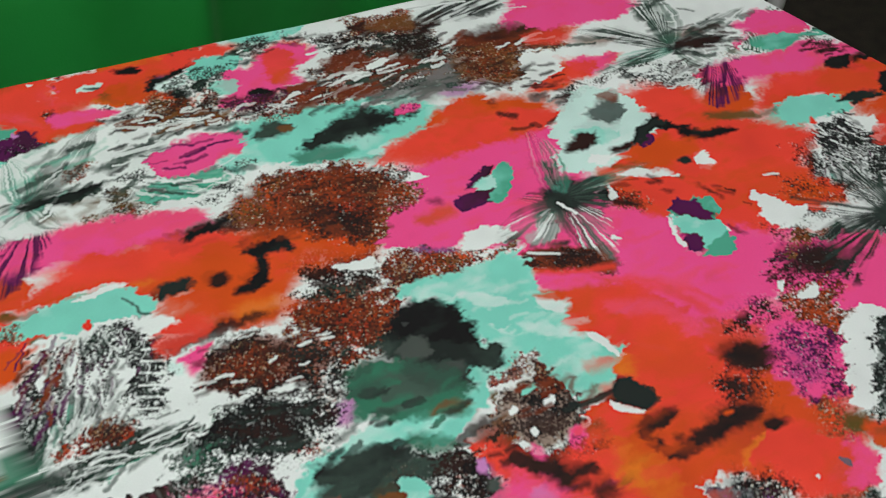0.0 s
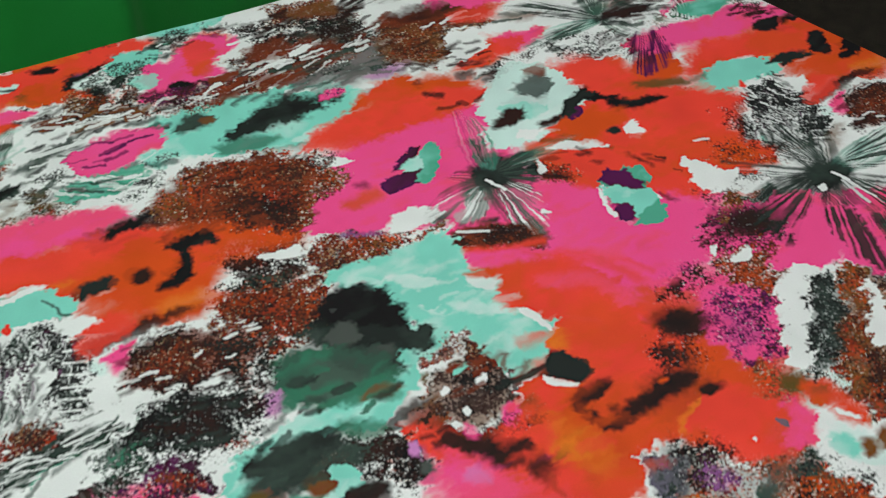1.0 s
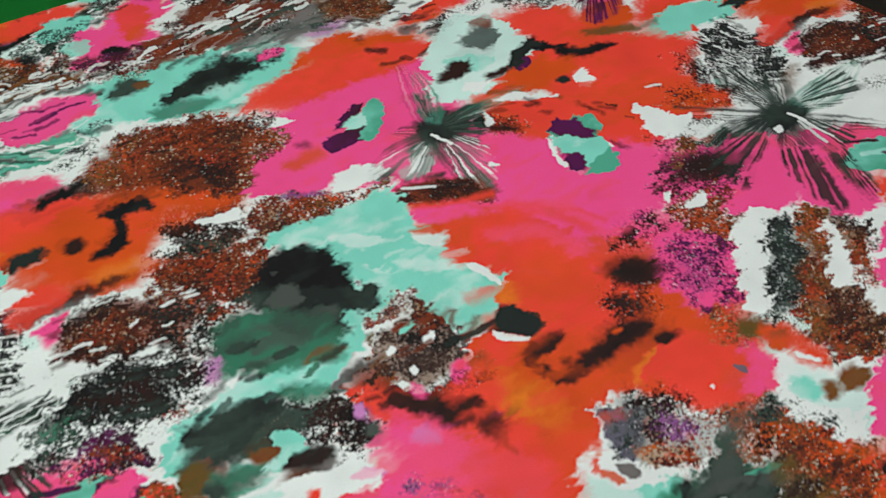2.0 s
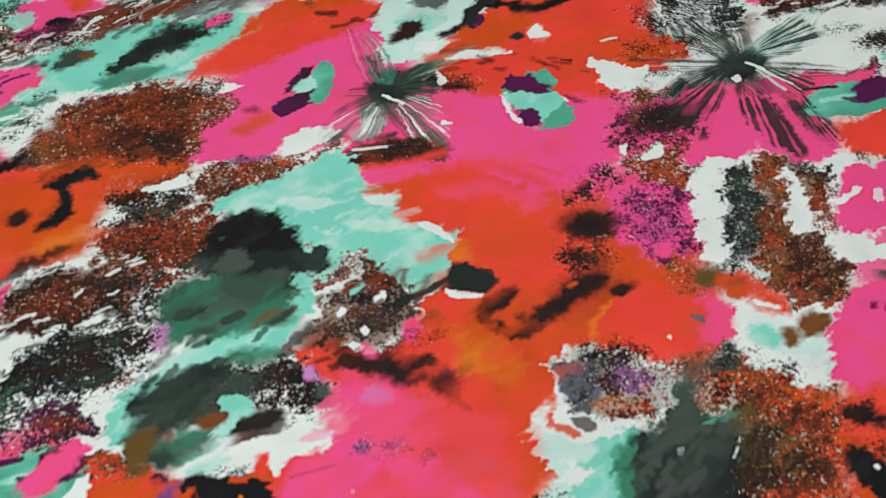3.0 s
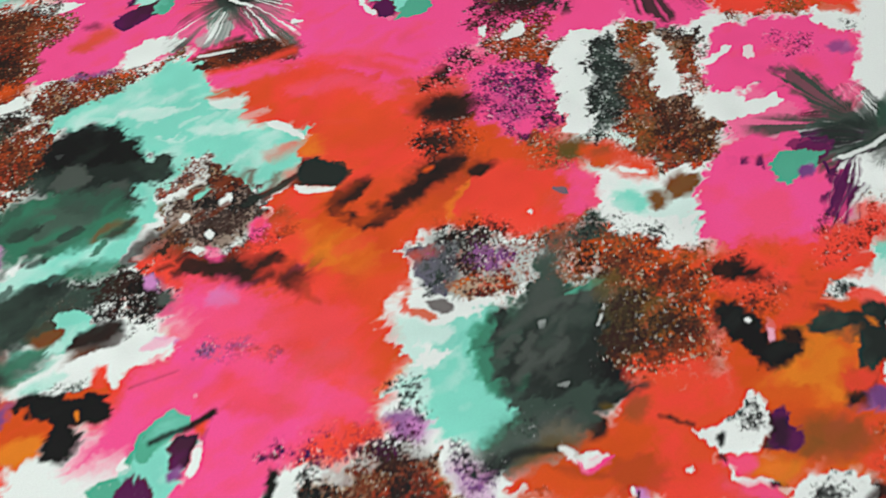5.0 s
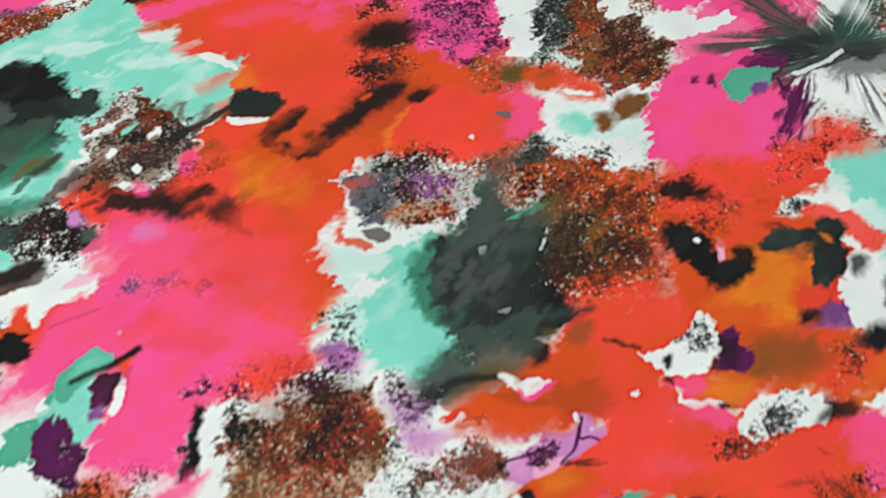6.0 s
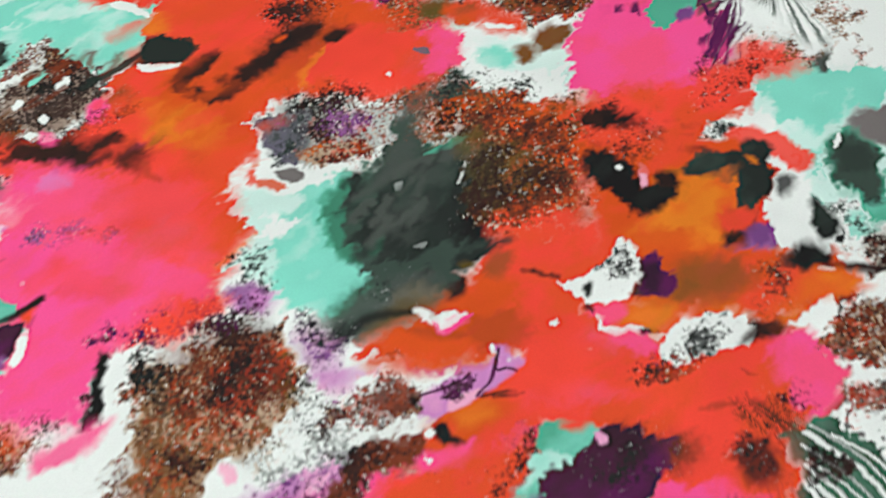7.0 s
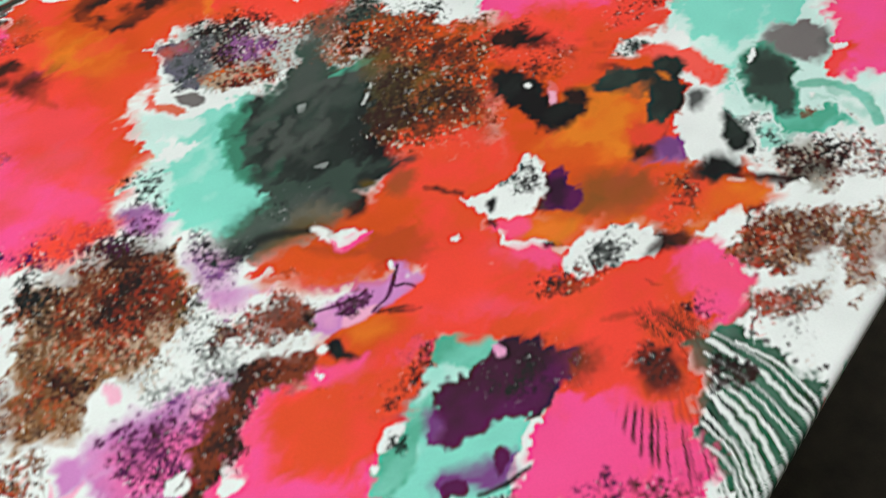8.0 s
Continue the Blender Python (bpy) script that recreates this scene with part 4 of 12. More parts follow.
blot("umber", 6.2, (84, 359), (97, 361), (110, 350), (103, 340), (94, 337), (89, 347))
grain("plum", .35, 4.3, (126, 358), (141, 353), (138, 337), (125, 337))
blot("coal", 1.6, (112, 448), (124, 443), (143, 431), (139, 416), (130, 417), (111, 427), (107, 437))
blot("white", 2.4, (108, 427), (130, 416), (120, 418), (110, 423))
blot("red", 1.6, (185, 417), (194, 418), (191, 412), (185, 413))
blot("orange", 2.2, (148, 399), (146, 398), (143, 398), (141, 400), (140, 401), (142, 403), (145, 403), (147, 401), full=.8)
blot("black", 9.1, (191, 475), (206, 478), (238, 469), (248, 454), (218, 451), (199, 461))
blot("red", 3.3, (197, 453), (215, 452), (212, 440), (203, 448))
grain("umber", .55, 8.7, (200, 408), (214, 404), (195, 371), (171, 370))
blot("pink", 16.5, (250, 512), (305, 493), (286, 442), (260, 429), (242, 457))
grain("plum", .5, 12.0, (242, 515), (296, 490), (286, 442), (261, 434), (235, 459))
blot("red", 5.8, (250, 435), (267, 442), (260, 429), (252, 429), full=.8)
grain("brown", .4, 12.4, (250, 433), (286, 431), (286, 389), (261, 397))
blot("white", 10.8, (161, 355), (176, 364), (226, 352), (256, 337), (233, 297), (182, 310), (167, 327))
blot("violet", 5.0, (161, 355), (178, 355), (182, 322), (172, 317), (164, 337), full=.6)
grain("black", .55, 7.2, (165, 358), (188, 359), (203, 350), (193, 323), (178, 316), (169, 331))
grain("brown", .6, 7.5, (196, 362), (258, 346), (243, 319), (218, 302), (193, 314))
grain("plum", .4, 5.8, (202, 346), (233, 340), (229, 324), (201, 331))
grain("amber", .4, 6.5, (193, 327), (224, 321), (216, 303), (195, 310))
grain("umber", .5, 8.0, (178, 372), (260, 349), (241, 333), (194, 353))
blot("white", 4.9, (305, 493), (343, 479), (322, 429), (292, 418), (287, 430))
grain("coal", .72, 3.9, (319, 487), (340, 480), (315, 410), (292, 418), (305, 435))
blot("white", 2.7, (295, 455), (305, 446), (297, 432), (308, 434), (289, 419), (286, 425))
blot("brown", 5.8, (343, 479), (353, 475), (378, 420), (364, 367), (326, 390), (317, 415), full=.4)
grain("rust", .8, 5.8, (340, 480), (361, 473), (358, 427), (380, 425), (367, 366), (352, 366), (325, 396), (315, 410))
grain("umber", .5, 8.2, (345, 432), (378, 420), (369, 380), (341, 401))
blot("white", 3.8, (357, 474), (408, 456), (415, 418), (387, 406), (378, 420), (361, 434), (349, 442))
grain("rust", .6, 2.6, (377, 467), (398, 460), (383, 424), (370, 428))
blot("pale", 7.5, (281, 416), (317, 415), (355, 365), (359, 340), (347, 329), (332, 325), (298, 323), (273, 350), (298, 370))
grain("brown", .5, 7.5, (272, 424), (317, 415), (356, 375), (347, 363), (305, 382), (277, 402))
blot("olive", 6.0, (301, 401), (295, 396), (285, 397), (277, 403), (275, 410), (281, 416), (292, 415), (299, 409))
blot("orange", 4.9, (310, 395), (305, 391), (296, 391), (289, 397), (287, 404), (293, 409), (302, 408), (309, 403))
blot("orange", 3.3, (301, 386), (311, 390), (326, 380), (327, 372), (316, 373), (304, 377))
blot("white", 1.9, (323, 376), (319, 376), (312, 377), (306, 380), (304, 383), (307, 383), (314, 382), (320, 379))
blot("aqua", 6.6, (293, 367), (312, 362), (313, 346), (295, 344), (289, 354))
blot("brown", 3.0, (322, 356), (332, 370), (347, 370), (350, 359), (338, 349), (325, 351))
blot("brown", 2.9, (313, 360), (322, 361), (328, 350), (321, 340), (309, 344))
blot("grey", 3.0, (336, 369), (350, 368), (349, 358), (338, 356), full=.8)
grain("black", .42, 10.8, (276, 358), (305, 343), (335, 324), (319, 307), (280, 329))
grain("brown", .5, 10.8, (263, 362), (281, 352), (266, 329), (248, 335))
blot("pink", 5.8, (352, 352), (361, 368), (374, 384), (408, 377), (442, 350), (430, 311), (402, 297), (359, 293), (331, 312), (334, 329), (350, 326), (359, 340))
blot("red", 14.4, (340, 309), (382, 313), (425, 303), (419, 265), (356, 257), (334, 280), full=.8)
blot("rose", 10.8, (341, 313), (389, 306), (377, 274), (348, 268), full=.5)
blot("white", 1.6, (357, 345), (358, 337), (353, 329), (351, 337))
blot("white", 1.4, (383, 338), (386, 338), (385, 335))
blot("mint", 3.3, (388, 354), (401, 367), (418, 367), (425, 356), (413, 343), (398, 340), (387, 347))
blot("plum", 3.7, (408, 370), (425, 382), (451, 376), (439, 359), (425, 359))
blot("plum", 2.2, (404, 353), (416, 352), (410, 343), (401, 346))
blot("white", 1.5, (389, 356), (388, 344), (395, 341), (391, 340), (386, 349))
brush("umber", 1.5, 2.6, (429, 352), (430, 344))
grain("rust", .6, 7.5, (404, 315), (436, 304), (461, 291), (443, 270), (397, 286))
blot("red", 6.0, (434, 319), (466, 293), (466, 275), (425, 276), (416, 297), full=.8)
grain("umber", .4, 5.2, (427, 311), (457, 296), (455, 279), (412, 289))
blot("orange", 10.8, (380, 287), (425, 276), (424, 259), (391, 262), (375, 254), (359, 248), (363, 271))
grain("umber", .25, 9.9, (385, 298), (421, 281), (406, 265), (375, 275))
blot("pale", 4.6, (380, 253), (391, 262), (419, 265), (427, 280), (452, 275), (476, 268), (445, 215), (424, 223), (416, 245), (401, 254))
blot("aqua", 5.2, (428, 275), (473, 264), (451, 225), (428, 249))
blot("lilac", 3.3, (437, 285), (468, 279), (464, 272), (437, 278), full=.8)
grain("slate", .5, 2.8, (391, 260), (406, 259), (413, 252), (395, 255))
blot("slate", 7.7, (440, 398), (465, 395), (472, 366), (451, 368), (433, 385), full=.7)
blot("white", 3.0, (472, 345), (488, 314), (473, 287), (468, 317), full=.8)
blot("coal", 8.5, (461, 373), (480, 374), (491, 359), (477, 353), (463, 356))
brush("white", 1.5, 1.9, (466, 360), (449, 356), (440, 353))
brush("white", 1.6, 2.1, (484, 359), (502, 345))
blot("pink", 5.1, (421, 451), (488, 427), (461, 403), (424, 404), (410, 426))
grain("rust", .5, 5.8, (511, 396), (548, 394), (527, 357), (505, 370))
grain("brown", .5, 5.2, (460, 329), (493, 298), (480, 275), (457, 296))
blot("orange", 11.2, (314, 313), (346, 307), (365, 254), (344, 229), (311, 263), (244, 302), (245, 323), (271, 323))
grain("brown", .75, 11.2, (243, 328), (284, 323), (330, 303), (331, 273), (307, 245), (256, 242), (243, 278), (257, 293))
grain("teal", .5, 7.9, (266, 290), (298, 288), (293, 257), (263, 263))
grain("rust", .5, 10.8, (311, 305), (370, 286), (367, 253), (318, 257))
grain("black", .35, 4.5, (295, 298), (311, 296), (305, 281), (291, 286))
blot("umber", 5.1, (330, 295), (341, 296), (361, 288), (355, 278), (335, 282))
blot("aqua", 5.4, (-36, 537), (0, 541), (38, 563), (103, 565), (67, 547), (60, 520), (98, 507), (82, 491), (124, 482), (124, 465), (115, 458), (109, 434), (83, 425), (79, 465), (61, 466), (35, 449), (18, 445), (23, 424), (3, 413), (-14, 392), (-40, 391), (-39, 431), (37, 464), (-37, 526))
blot("white", 2.2, (96, 490), (106, 485), (125, 467), (122, 464), (115, 473), (99, 485))
blot("pale", 8.8, (-1, 530), (51, 541), (77, 514), (41, 505), full=.7)
blot("pale", 6.3, (60, 520), (95, 508), (86, 494), (62, 506), full=.7)
brush("white", 2.7, 3.6, (-16, 519), (6, 520), (32, 530), full=.8)
grain("coal", .5, 1.6, (98, 477), (111, 471), (110, 465), (98, 470))
grain("rust", .7, 3.5, (-36, 537), (-7, 544), (23, 551), (46, 560), (18, 589), (-35, 565))
grain("brown", .6, 4.5, (-14, 546), (1, 564), (36, 582), (7, 539))
blot("black", 7.0, (-37, 521), (-12, 515), (8, 505), (21, 485), (24, 473), (40, 473), (33, 460), (16, 456), (-4, 463), (-38, 479))
blot("slate", 5.4, (-38, 476), (3, 466), (18, 445), (7, 434), (-3, 424), (-39, 431))
grain("coal", .5, 5.4, (-38, 464), (2, 451), (7, 430), (-38, 436))
blot("white", 1.0, (0, 446), (-1, 445), (-3, 446), (-5, 447), (-7, 448), (-5, 449), (-3, 449), (-1, 448), full=.8)
blot("white", 2.2, (21, 490), (25, 476), (20, 477))
blot("white", 8.9, (25, 448), (62, 471), (89, 461), (85, 413), (69, 391), (37, 397), (23, 415))
grain("rust", .72, 3.1, (29, 452), (55, 468), (79, 467), (86, 447), (74, 431), (85, 413), (68, 382), (37, 397), (23, 424), (41, 433))
grain("umber", .6, 4.3, (37, 425), (70, 452), (85, 413), (62, 388), (31, 403))
grain("black", .45, 4.5, (58, 467), (79, 467), (101, 452), (103, 441), (77, 451))
blot("aqua", 2.0, (79, 452), (87, 452), (89, 436), (79, 427), (77, 440))
blot("aqua", 2.0, (45, 427), (57, 445), (58, 437), (49, 428))
blot("white", 1.6, (58, 422), (64, 432), (68, 424), (63, 423))
blot("white", 1.8, (35, 421), (39, 431), (39, 417), (32, 416))
blot("aqua", 2.7, (91, 425), (106, 436), (112, 446), (109, 455), (101, 447), (89, 441), (83, 425))
brush("coal", 2.4, 3.6, (89, 424), (104, 428), (115, 427))
grain("umber", .55, 2.4, (82, 424), (92, 440), (100, 455), (103, 449), (94, 434), (85, 422))
blot("olive", 3.6, (24, 434), (41, 433), (36, 420), (23, 425))
blot("brown", 5.4, (-19, 425), (-6, 427), (16, 418), (6, 409), (-14, 412), full=.8)
blot("rust", 6.4, (5, 403), (38, 406), (79, 388), (67, 369), (29, 382), full=.7)
blot("red", 5.8, (5, 394), (24, 392), (45, 380), (34, 367), (13, 378), full=.8)
grain("plum", .5, 3.6, (43, 386), (62, 388), (61, 373), (45, 379))
blot("white", 1.4, (39, 391), (45, 392), (46, 387), (40, 387))
blot("white", 1.4, (47, 400), (56, 401), (55, 395), (50, 396))
grain("black", .6, 6.9, (-40, 370), (-8, 389), (13, 378), (27, 356), (19, 339), (-2, 338), (-41, 350))
grain("brown", .55, 6.9, (-15, 379), (11, 397), (14, 353), (-5, 343))
blot("violet", 4.8, (10, 379), (22, 375), (22, 362), (11, 366), full=.6)
blot("slate", 4.8, (12, 362), (29, 360), (26, 349), (14, 349), full=.8)
blot("white", 4.8, (-18, 316), (-11, 333), (16, 336), (28, 328), (27, 322), (11, 318), (0, 318), (-13, 307))
grain("violet", .4, 5.5, (36, 322), (60, 317), (73, 302), (57, 297))
grain("umber", .3, 5.8, (33, 322), (59, 314), (81, 295), (52, 299))
blot("white", 0.8, (31, 289), (31, 288), (29, 288), (29, 289), (29, 290), (29, 290), (30, 291), (31, 290))
blot("orange", 4.8, (-41, 323), (-18, 322), (-16, 308), (-25, 303), (-42, 301))
blot("red", 3.6, (-25, 318), (-16, 321), (-16, 304), (-22, 306))
blot("black", 3.6, (-36, 303), (-19, 301), (-15, 293), (-20, 287), (-37, 289))
blot("mint", 3.0, (1, 277), (11, 281), (23, 280), (26, 272), (19, 268), (4, 262), (1, 250), (-17, 236), (-20, 224), (-38, 224), (-27, 249), (-7, 256))
blot("aqua", 2.4, (-16, 255), (-1, 264), (3, 246), (-14, 241), full=.7)
blot("plum", 2.4, (11, 260), (25, 266), (36, 266), (26, 255), (20, 247), (11, 242), (9, 251))
blot("plum", 4.8, (-19, 237), (-13, 251), (1, 250), (7, 229), (4, 217), (-17, 221))
blot("white", 1.2, (17, 240), (25, 256), (31, 259), (26, 248))
blot("teal", 2.8, (5, 269), (25, 273), (40, 275), (25, 268), (7, 265), full=.7)
blot("white", 1.2, (-17, 257), (-10, 263), (-8, 256), (-14, 254))
blot("pink", 6.0, (7, 226), (17, 245), (35, 253), (61, 241), (60, 212), (44, 198), (11, 215))
blot("umber", 3.7, (47, 197), (58, 213), (62, 234), (66, 233), (61, 212), (52, 196))
blot("white", 1.6, (59, 197), (66, 233), (77, 233), (73, 208), (61, 178), (53, 181))
grain("plum", .4, 7.9, (51, 251), (91, 245), (88, 232), (58, 238))
grain("brown", .6, 4.2, (-19, 203), (-2, 212), (24, 208), (32, 187))
blot("orange", 4.2, (-5, 199), (8, 212), (18, 200), (12, 193), full=.8)
grain("rust", .7, 7.5, (68, 176), (78, 222), (94, 230), (121, 226), (152, 212), (145, 182), (118, 161))
blot("umber", 5.6, (126, 404), (139, 391), (143, 379), (157, 390), (169, 401), (157, 410), (148, 394), (137, 404))
brush("orange", 2.1, 2.8, (130, 400), (145, 391), full=.8)
blot("brown", 7.2, (105, 398), (101, 392), (92, 394), (85, 400), (82, 408), (86, 413), (94, 412), (103, 406), full=.6)
grain("plum", .35, 12.0, (61, 260), (92, 255), (121, 236), (94, 226), (63, 232))
blot("white", 9.0, (163, 353), (182, 370), (227, 360), (266, 363), (262, 326), (242, 320), (224, 301), (206, 299), (185, 313), (170, 323))
blot("brown", 9.0, (178, 401), (211, 372), (267, 368), (247, 341), (206, 354), (180, 361), full=.5)
grain("black", .55, 7.5, (161, 352), (182, 374), (198, 358), (191, 328), (177, 314), (165, 330))
blot("violet", 6.5, (167, 355), (179, 356), (189, 329), (177, 316), (168, 329), full=.45)
grain("plum", .45, 7.2, (199, 348), (228, 340), (227, 322), (201, 328))
grain("brown", .65, 7.2, (185, 388), (273, 365), (269, 332), (245, 333), (223, 343), (195, 359))
grain("rust", .5, 7.2, (193, 336), (227, 322), (221, 302), (201, 304), (186, 317))
grain("amber", .4, 6.0, (203, 327), (226, 318), (218, 299), (199, 307))
blot("orange", 9.5, (256, 328), (296, 355), (331, 305), (334, 281), (321, 264), (302, 230), (272, 223), (256, 238), (267, 283), (263, 311))
blot("pale", 10.9, (274, 370), (343, 340), (332, 319), (299, 324), (278, 348))
grain("black", .45, 9.0, (266, 363), (337, 332), (322, 309), (271, 336))
grain("brown", .75, 9.4, (254, 334), (293, 326), (328, 298), (324, 272), (305, 245), (284, 242), (259, 248), (260, 277), (266, 310))
grain("teal", .5, 10.8, (272, 298), (307, 292), (296, 262), (273, 263))
grain("umber", .4, 10.8, (267, 323), (314, 313), (305, 271), (271, 277))
grain("rust", .5, 12.0, (265, 266), (309, 248), (317, 216), (275, 218), (257, 233))
blot("white", 5.8, (133, 305), (143, 322), (158, 324), (174, 315), (190, 306), (202, 308), (224, 301), (238, 324), (256, 328), (269, 308), (247, 295), (207, 278), (190, 277), (155, 275), (143, 284))
blot("pale", 4.4, (137, 303), (147, 311), (187, 295), (182, 272), (165, 267), (150, 262), (122, 263), (146, 271), (146, 283))
blot("aqua", 7.5, (157, 286), (187, 295), (192, 252), (197, 238), (179, 220), (163, 220), (151, 223), (148, 239), (160, 254), (146, 259), (162, 268))
blot("white", 2.1, (152, 272), (155, 279), (167, 274), (166, 268), (156, 267))
blot("orange", 2.1, (167, 309), (164, 305), (157, 303), (149, 305), (146, 310), (149, 314), (157, 316), (164, 314))
blot("amber", 3.5, (167, 310), (165, 307), (161, 307), (157, 310), (156, 314), (158, 317), (163, 316), (166, 313), full=.8)
blot("grey", 2.4, (164, 315), (173, 316), (181, 308), (178, 301), (166, 304))
grain("coal", .5, 6.0, (127, 263), (143, 268), (157, 255), (157, 240), (140, 241), (129, 251))
blot("lilac", 7.5, (125, 251), (142, 248), (147, 233), (136, 227), (124, 235), full=.9)
grain("umber", .5, 6.0, (121, 254), (136, 248), (131, 229), (119, 237))
blot("teal", 5.0, (179, 296), (193, 305), (206, 299), (217, 297), (229, 317), (239, 326), (241, 313), (249, 304), (269, 308), (266, 296), (256, 283), (256, 266), (257, 241), (253, 227), (227, 223), (202, 233), (190, 240), (179, 254), (178, 274))
blot("mint", 7.2, (181, 293), (191, 286), (187, 258), (180, 265), full=.6)
blot("coal", 7.0, (194, 287), (214, 292), (229, 317), (238, 308), (248, 299), (261, 303), (257, 278), (256, 266), (257, 241), (266, 226), (253, 227), (236, 218), (216, 223), (202, 235), (195, 251))
blot("slate", 6.0, (229, 331), (245, 333), (245, 310), (230, 298), (224, 305), full=.7)
blot("black", 5.0, (248, 257), (241, 250), (231, 250), (223, 257), (222, 268), (228, 275), (238, 275), (247, 268), full=.6)
blot("black", 4.2, (249, 236), (244, 232), (235, 233), (227, 238), (226, 246), (231, 251), (240, 250), (247, 244), full=.7)
blot("slate", 4.8, (214, 271), (209, 262), (203, 260), (198, 266), (198, 277), (203, 287), (210, 289), (214, 283), full=.6)
blot("slate", 1.8, (226, 283), (224, 281), (222, 281), (220, 283), (220, 285), (221, 287), (224, 287), (226, 285), full=.7)
blot("slate", 1.8, (226, 242), (224, 241), (222, 241), (220, 242), (219, 245), (220, 247), (223, 246), (226, 244), full=.7)
brush("mint", 1.4, 2.2, (248, 299), (262, 305), (266, 305))
blot("white", 1.1, (260, 281), (259, 280), (257, 280), (256, 281), (256, 283), (257, 284), (259, 284), (260, 283))
blot("white", 1.1, (256, 272), (256, 271), (255, 271), (254, 272), (254, 273), (255, 274), (256, 274), (256, 273))
blot("slate", 7.5, (190, 241), (214, 239), (227, 226), (235, 212), (215, 220), (192, 215), (170, 213), (166, 218), (180, 223))
grain("coal", .5, 4.0, (184, 229), (202, 236), (216, 223), (192, 215))
blot("teal", 6.0, (167, 225), (186, 236), (197, 235), (188, 220), (172, 212), full=.8)
blot("slate", 6.6, (160, 217), (197, 216), (213, 214), (205, 203), (176, 193), (161, 196), full=.9)
blot("olive", 5.8, (178, 203), (199, 212), (224, 213), (227, 206), (211, 204), (188, 202), full=.8)
brush("coal", 2.1, 2.1, (163, 202), (180, 209), (196, 211), (211, 205), full=.8)
blot("red", 5.3, (254, 230), (304, 233), (299, 190), (284, 178), (309, 147), (366, 134), (377, 110), (361, 94), (339, 85), (335, 64), (322, 29), (294, 28), (244, 46), (266, 79), (283, 84), (275, 128), (239, 127), (212, 135), (188, 138), (199, 158), (234, 157), (245, 166), (203, 176), (176, 184), (176, 193), (204, 199), (226, 212), (239, 207), (247, 218))
blot("red", 4.0, (187, 136), (213, 139), (244, 133), (241, 118), (206, 116), (188, 121))
blot("umber", 3.6, (227, 223), (236, 217), (239, 210), (235, 203), (229, 211))
blot("orange", 11.1, (176, 184), (188, 202), (211, 207), (247, 218), (267, 210), (249, 171), (223, 172), (203, 176))
blot("rust", 7.9, (229, 193), (256, 193), (258, 175), (242, 167), (227, 176), full=.35)
blot("orange", 7.9, (195, 145), (216, 149), (237, 150), (238, 137), (212, 135), (198, 137), full=.8)
blot("amber", 3.7, (195, 145), (205, 146), (231, 148), (214, 140), full=.7)
blot("white", 1.6, (208, 211), (211, 206), (217, 202), (226, 200), (236, 194), (224, 196), (221, 190), (214, 192), (213, 199), (209, 203))
blot("lilac", 2.6, (172, 175), (183, 179), (203, 175), (231, 165), (237, 176), (243, 160), (232, 152), (216, 149), (195, 145), (188, 147), (199, 158))
blot("blush", 3.7, (199, 152), (219, 160), (233, 161), (224, 151), (205, 146), full=.8)
brush("umber", 1.3, 2.2, (199, 161), (208, 155), (215, 162))
brush("umber", 1.2, 2.1, (209, 161), (221, 166))
brush("umber", 1.2, 2.4, (237, 166), (231, 155), (224, 151))
brush("umber", 1.2, 1.5, (229, 149), (239, 146))
blot("white", 6.6, (61, 236), (84, 233), (181, 172), (199, 158), (190, 146), (165, 144), (141, 133), (106, 136), (92, 104), (52, 119))
blot("brown", 9.0, (78, 226), (145, 220), (143, 168), (97, 156), (60, 142), (58, 201), full=.35)
grain("rust", .74, 6.6, (78, 226), (107, 231), (145, 220), (167, 200), (158, 181), (140, 166), (110, 163), (97, 156), (96, 131), (73, 137), (53, 139), (58, 201))
grain("umber", .45, 5.0, (67, 191), (103, 184), (99, 138), (73, 137), (54, 150))
grain("black", .35, 7.5, (73, 228), (94, 226), (86, 203), (70, 196))
grain("umber", .4, 6.6, (120, 230), (160, 217), (172, 196), (138, 182))
grain("slate", .4, 7.9, (152, 217), (182, 194), (176, 173), (149, 178))
grain("rust", .75, 4.2, (152, 164), (166, 169), (181, 172), (201, 167), (197, 154), (177, 154), (162, 154))
grain("brown", .4, 7.9, (117, 163), (154, 163), (157, 151), (119, 147))
grain("coal", .32, 7.3, (133, 166), (167, 155), (167, 143), (142, 139), (127, 147))
blot("white", 1.2, (175, 175), (182, 179), (180, 176), (175, 173))
blot("lilac", 6.0, (98, 130), (121, 139), (137, 140), (151, 138), (152, 129), (132, 101), (128, 90), (83, 107))
blot("pink", 10.6, (119, 130), (139, 134), (140, 117), (127, 101), (110, 107), full=.6)
grain("plum", .45, 8.6, (95, 128), (126, 142), (149, 142), (152, 129), (131, 99), (128, 90), (90, 104))
blot("white", 2.4, (67, 139), (94, 131), (86, 124), (77, 125))
grain("brown", .7, 2.6, (53, 142), (73, 132), (79, 122), (67, 116), (52, 119))
blot("blush", 3.1, (79, 127), (93, 127), (91, 114), (82, 108), (75, 110))
blot("blush", 2.9, (102, 160), (109, 157), (110, 145), (102, 142))
blot("white", 2.0, (95, 142), (103, 154), (107, 143), (99, 137))
blot("rust", 4.2, (134, 109), (147, 128), (162, 142), (181, 147), (191, 137), (193, 130), (185, 128), (169, 131), (156, 127), (146, 112), (136, 87), (125, 91), (129, 103))
grain("umber", .6, 2.2, (129, 97), (138, 118), (153, 134), (170, 145), (188, 138), (186, 130), (164, 133), (149, 119), (134, 88))
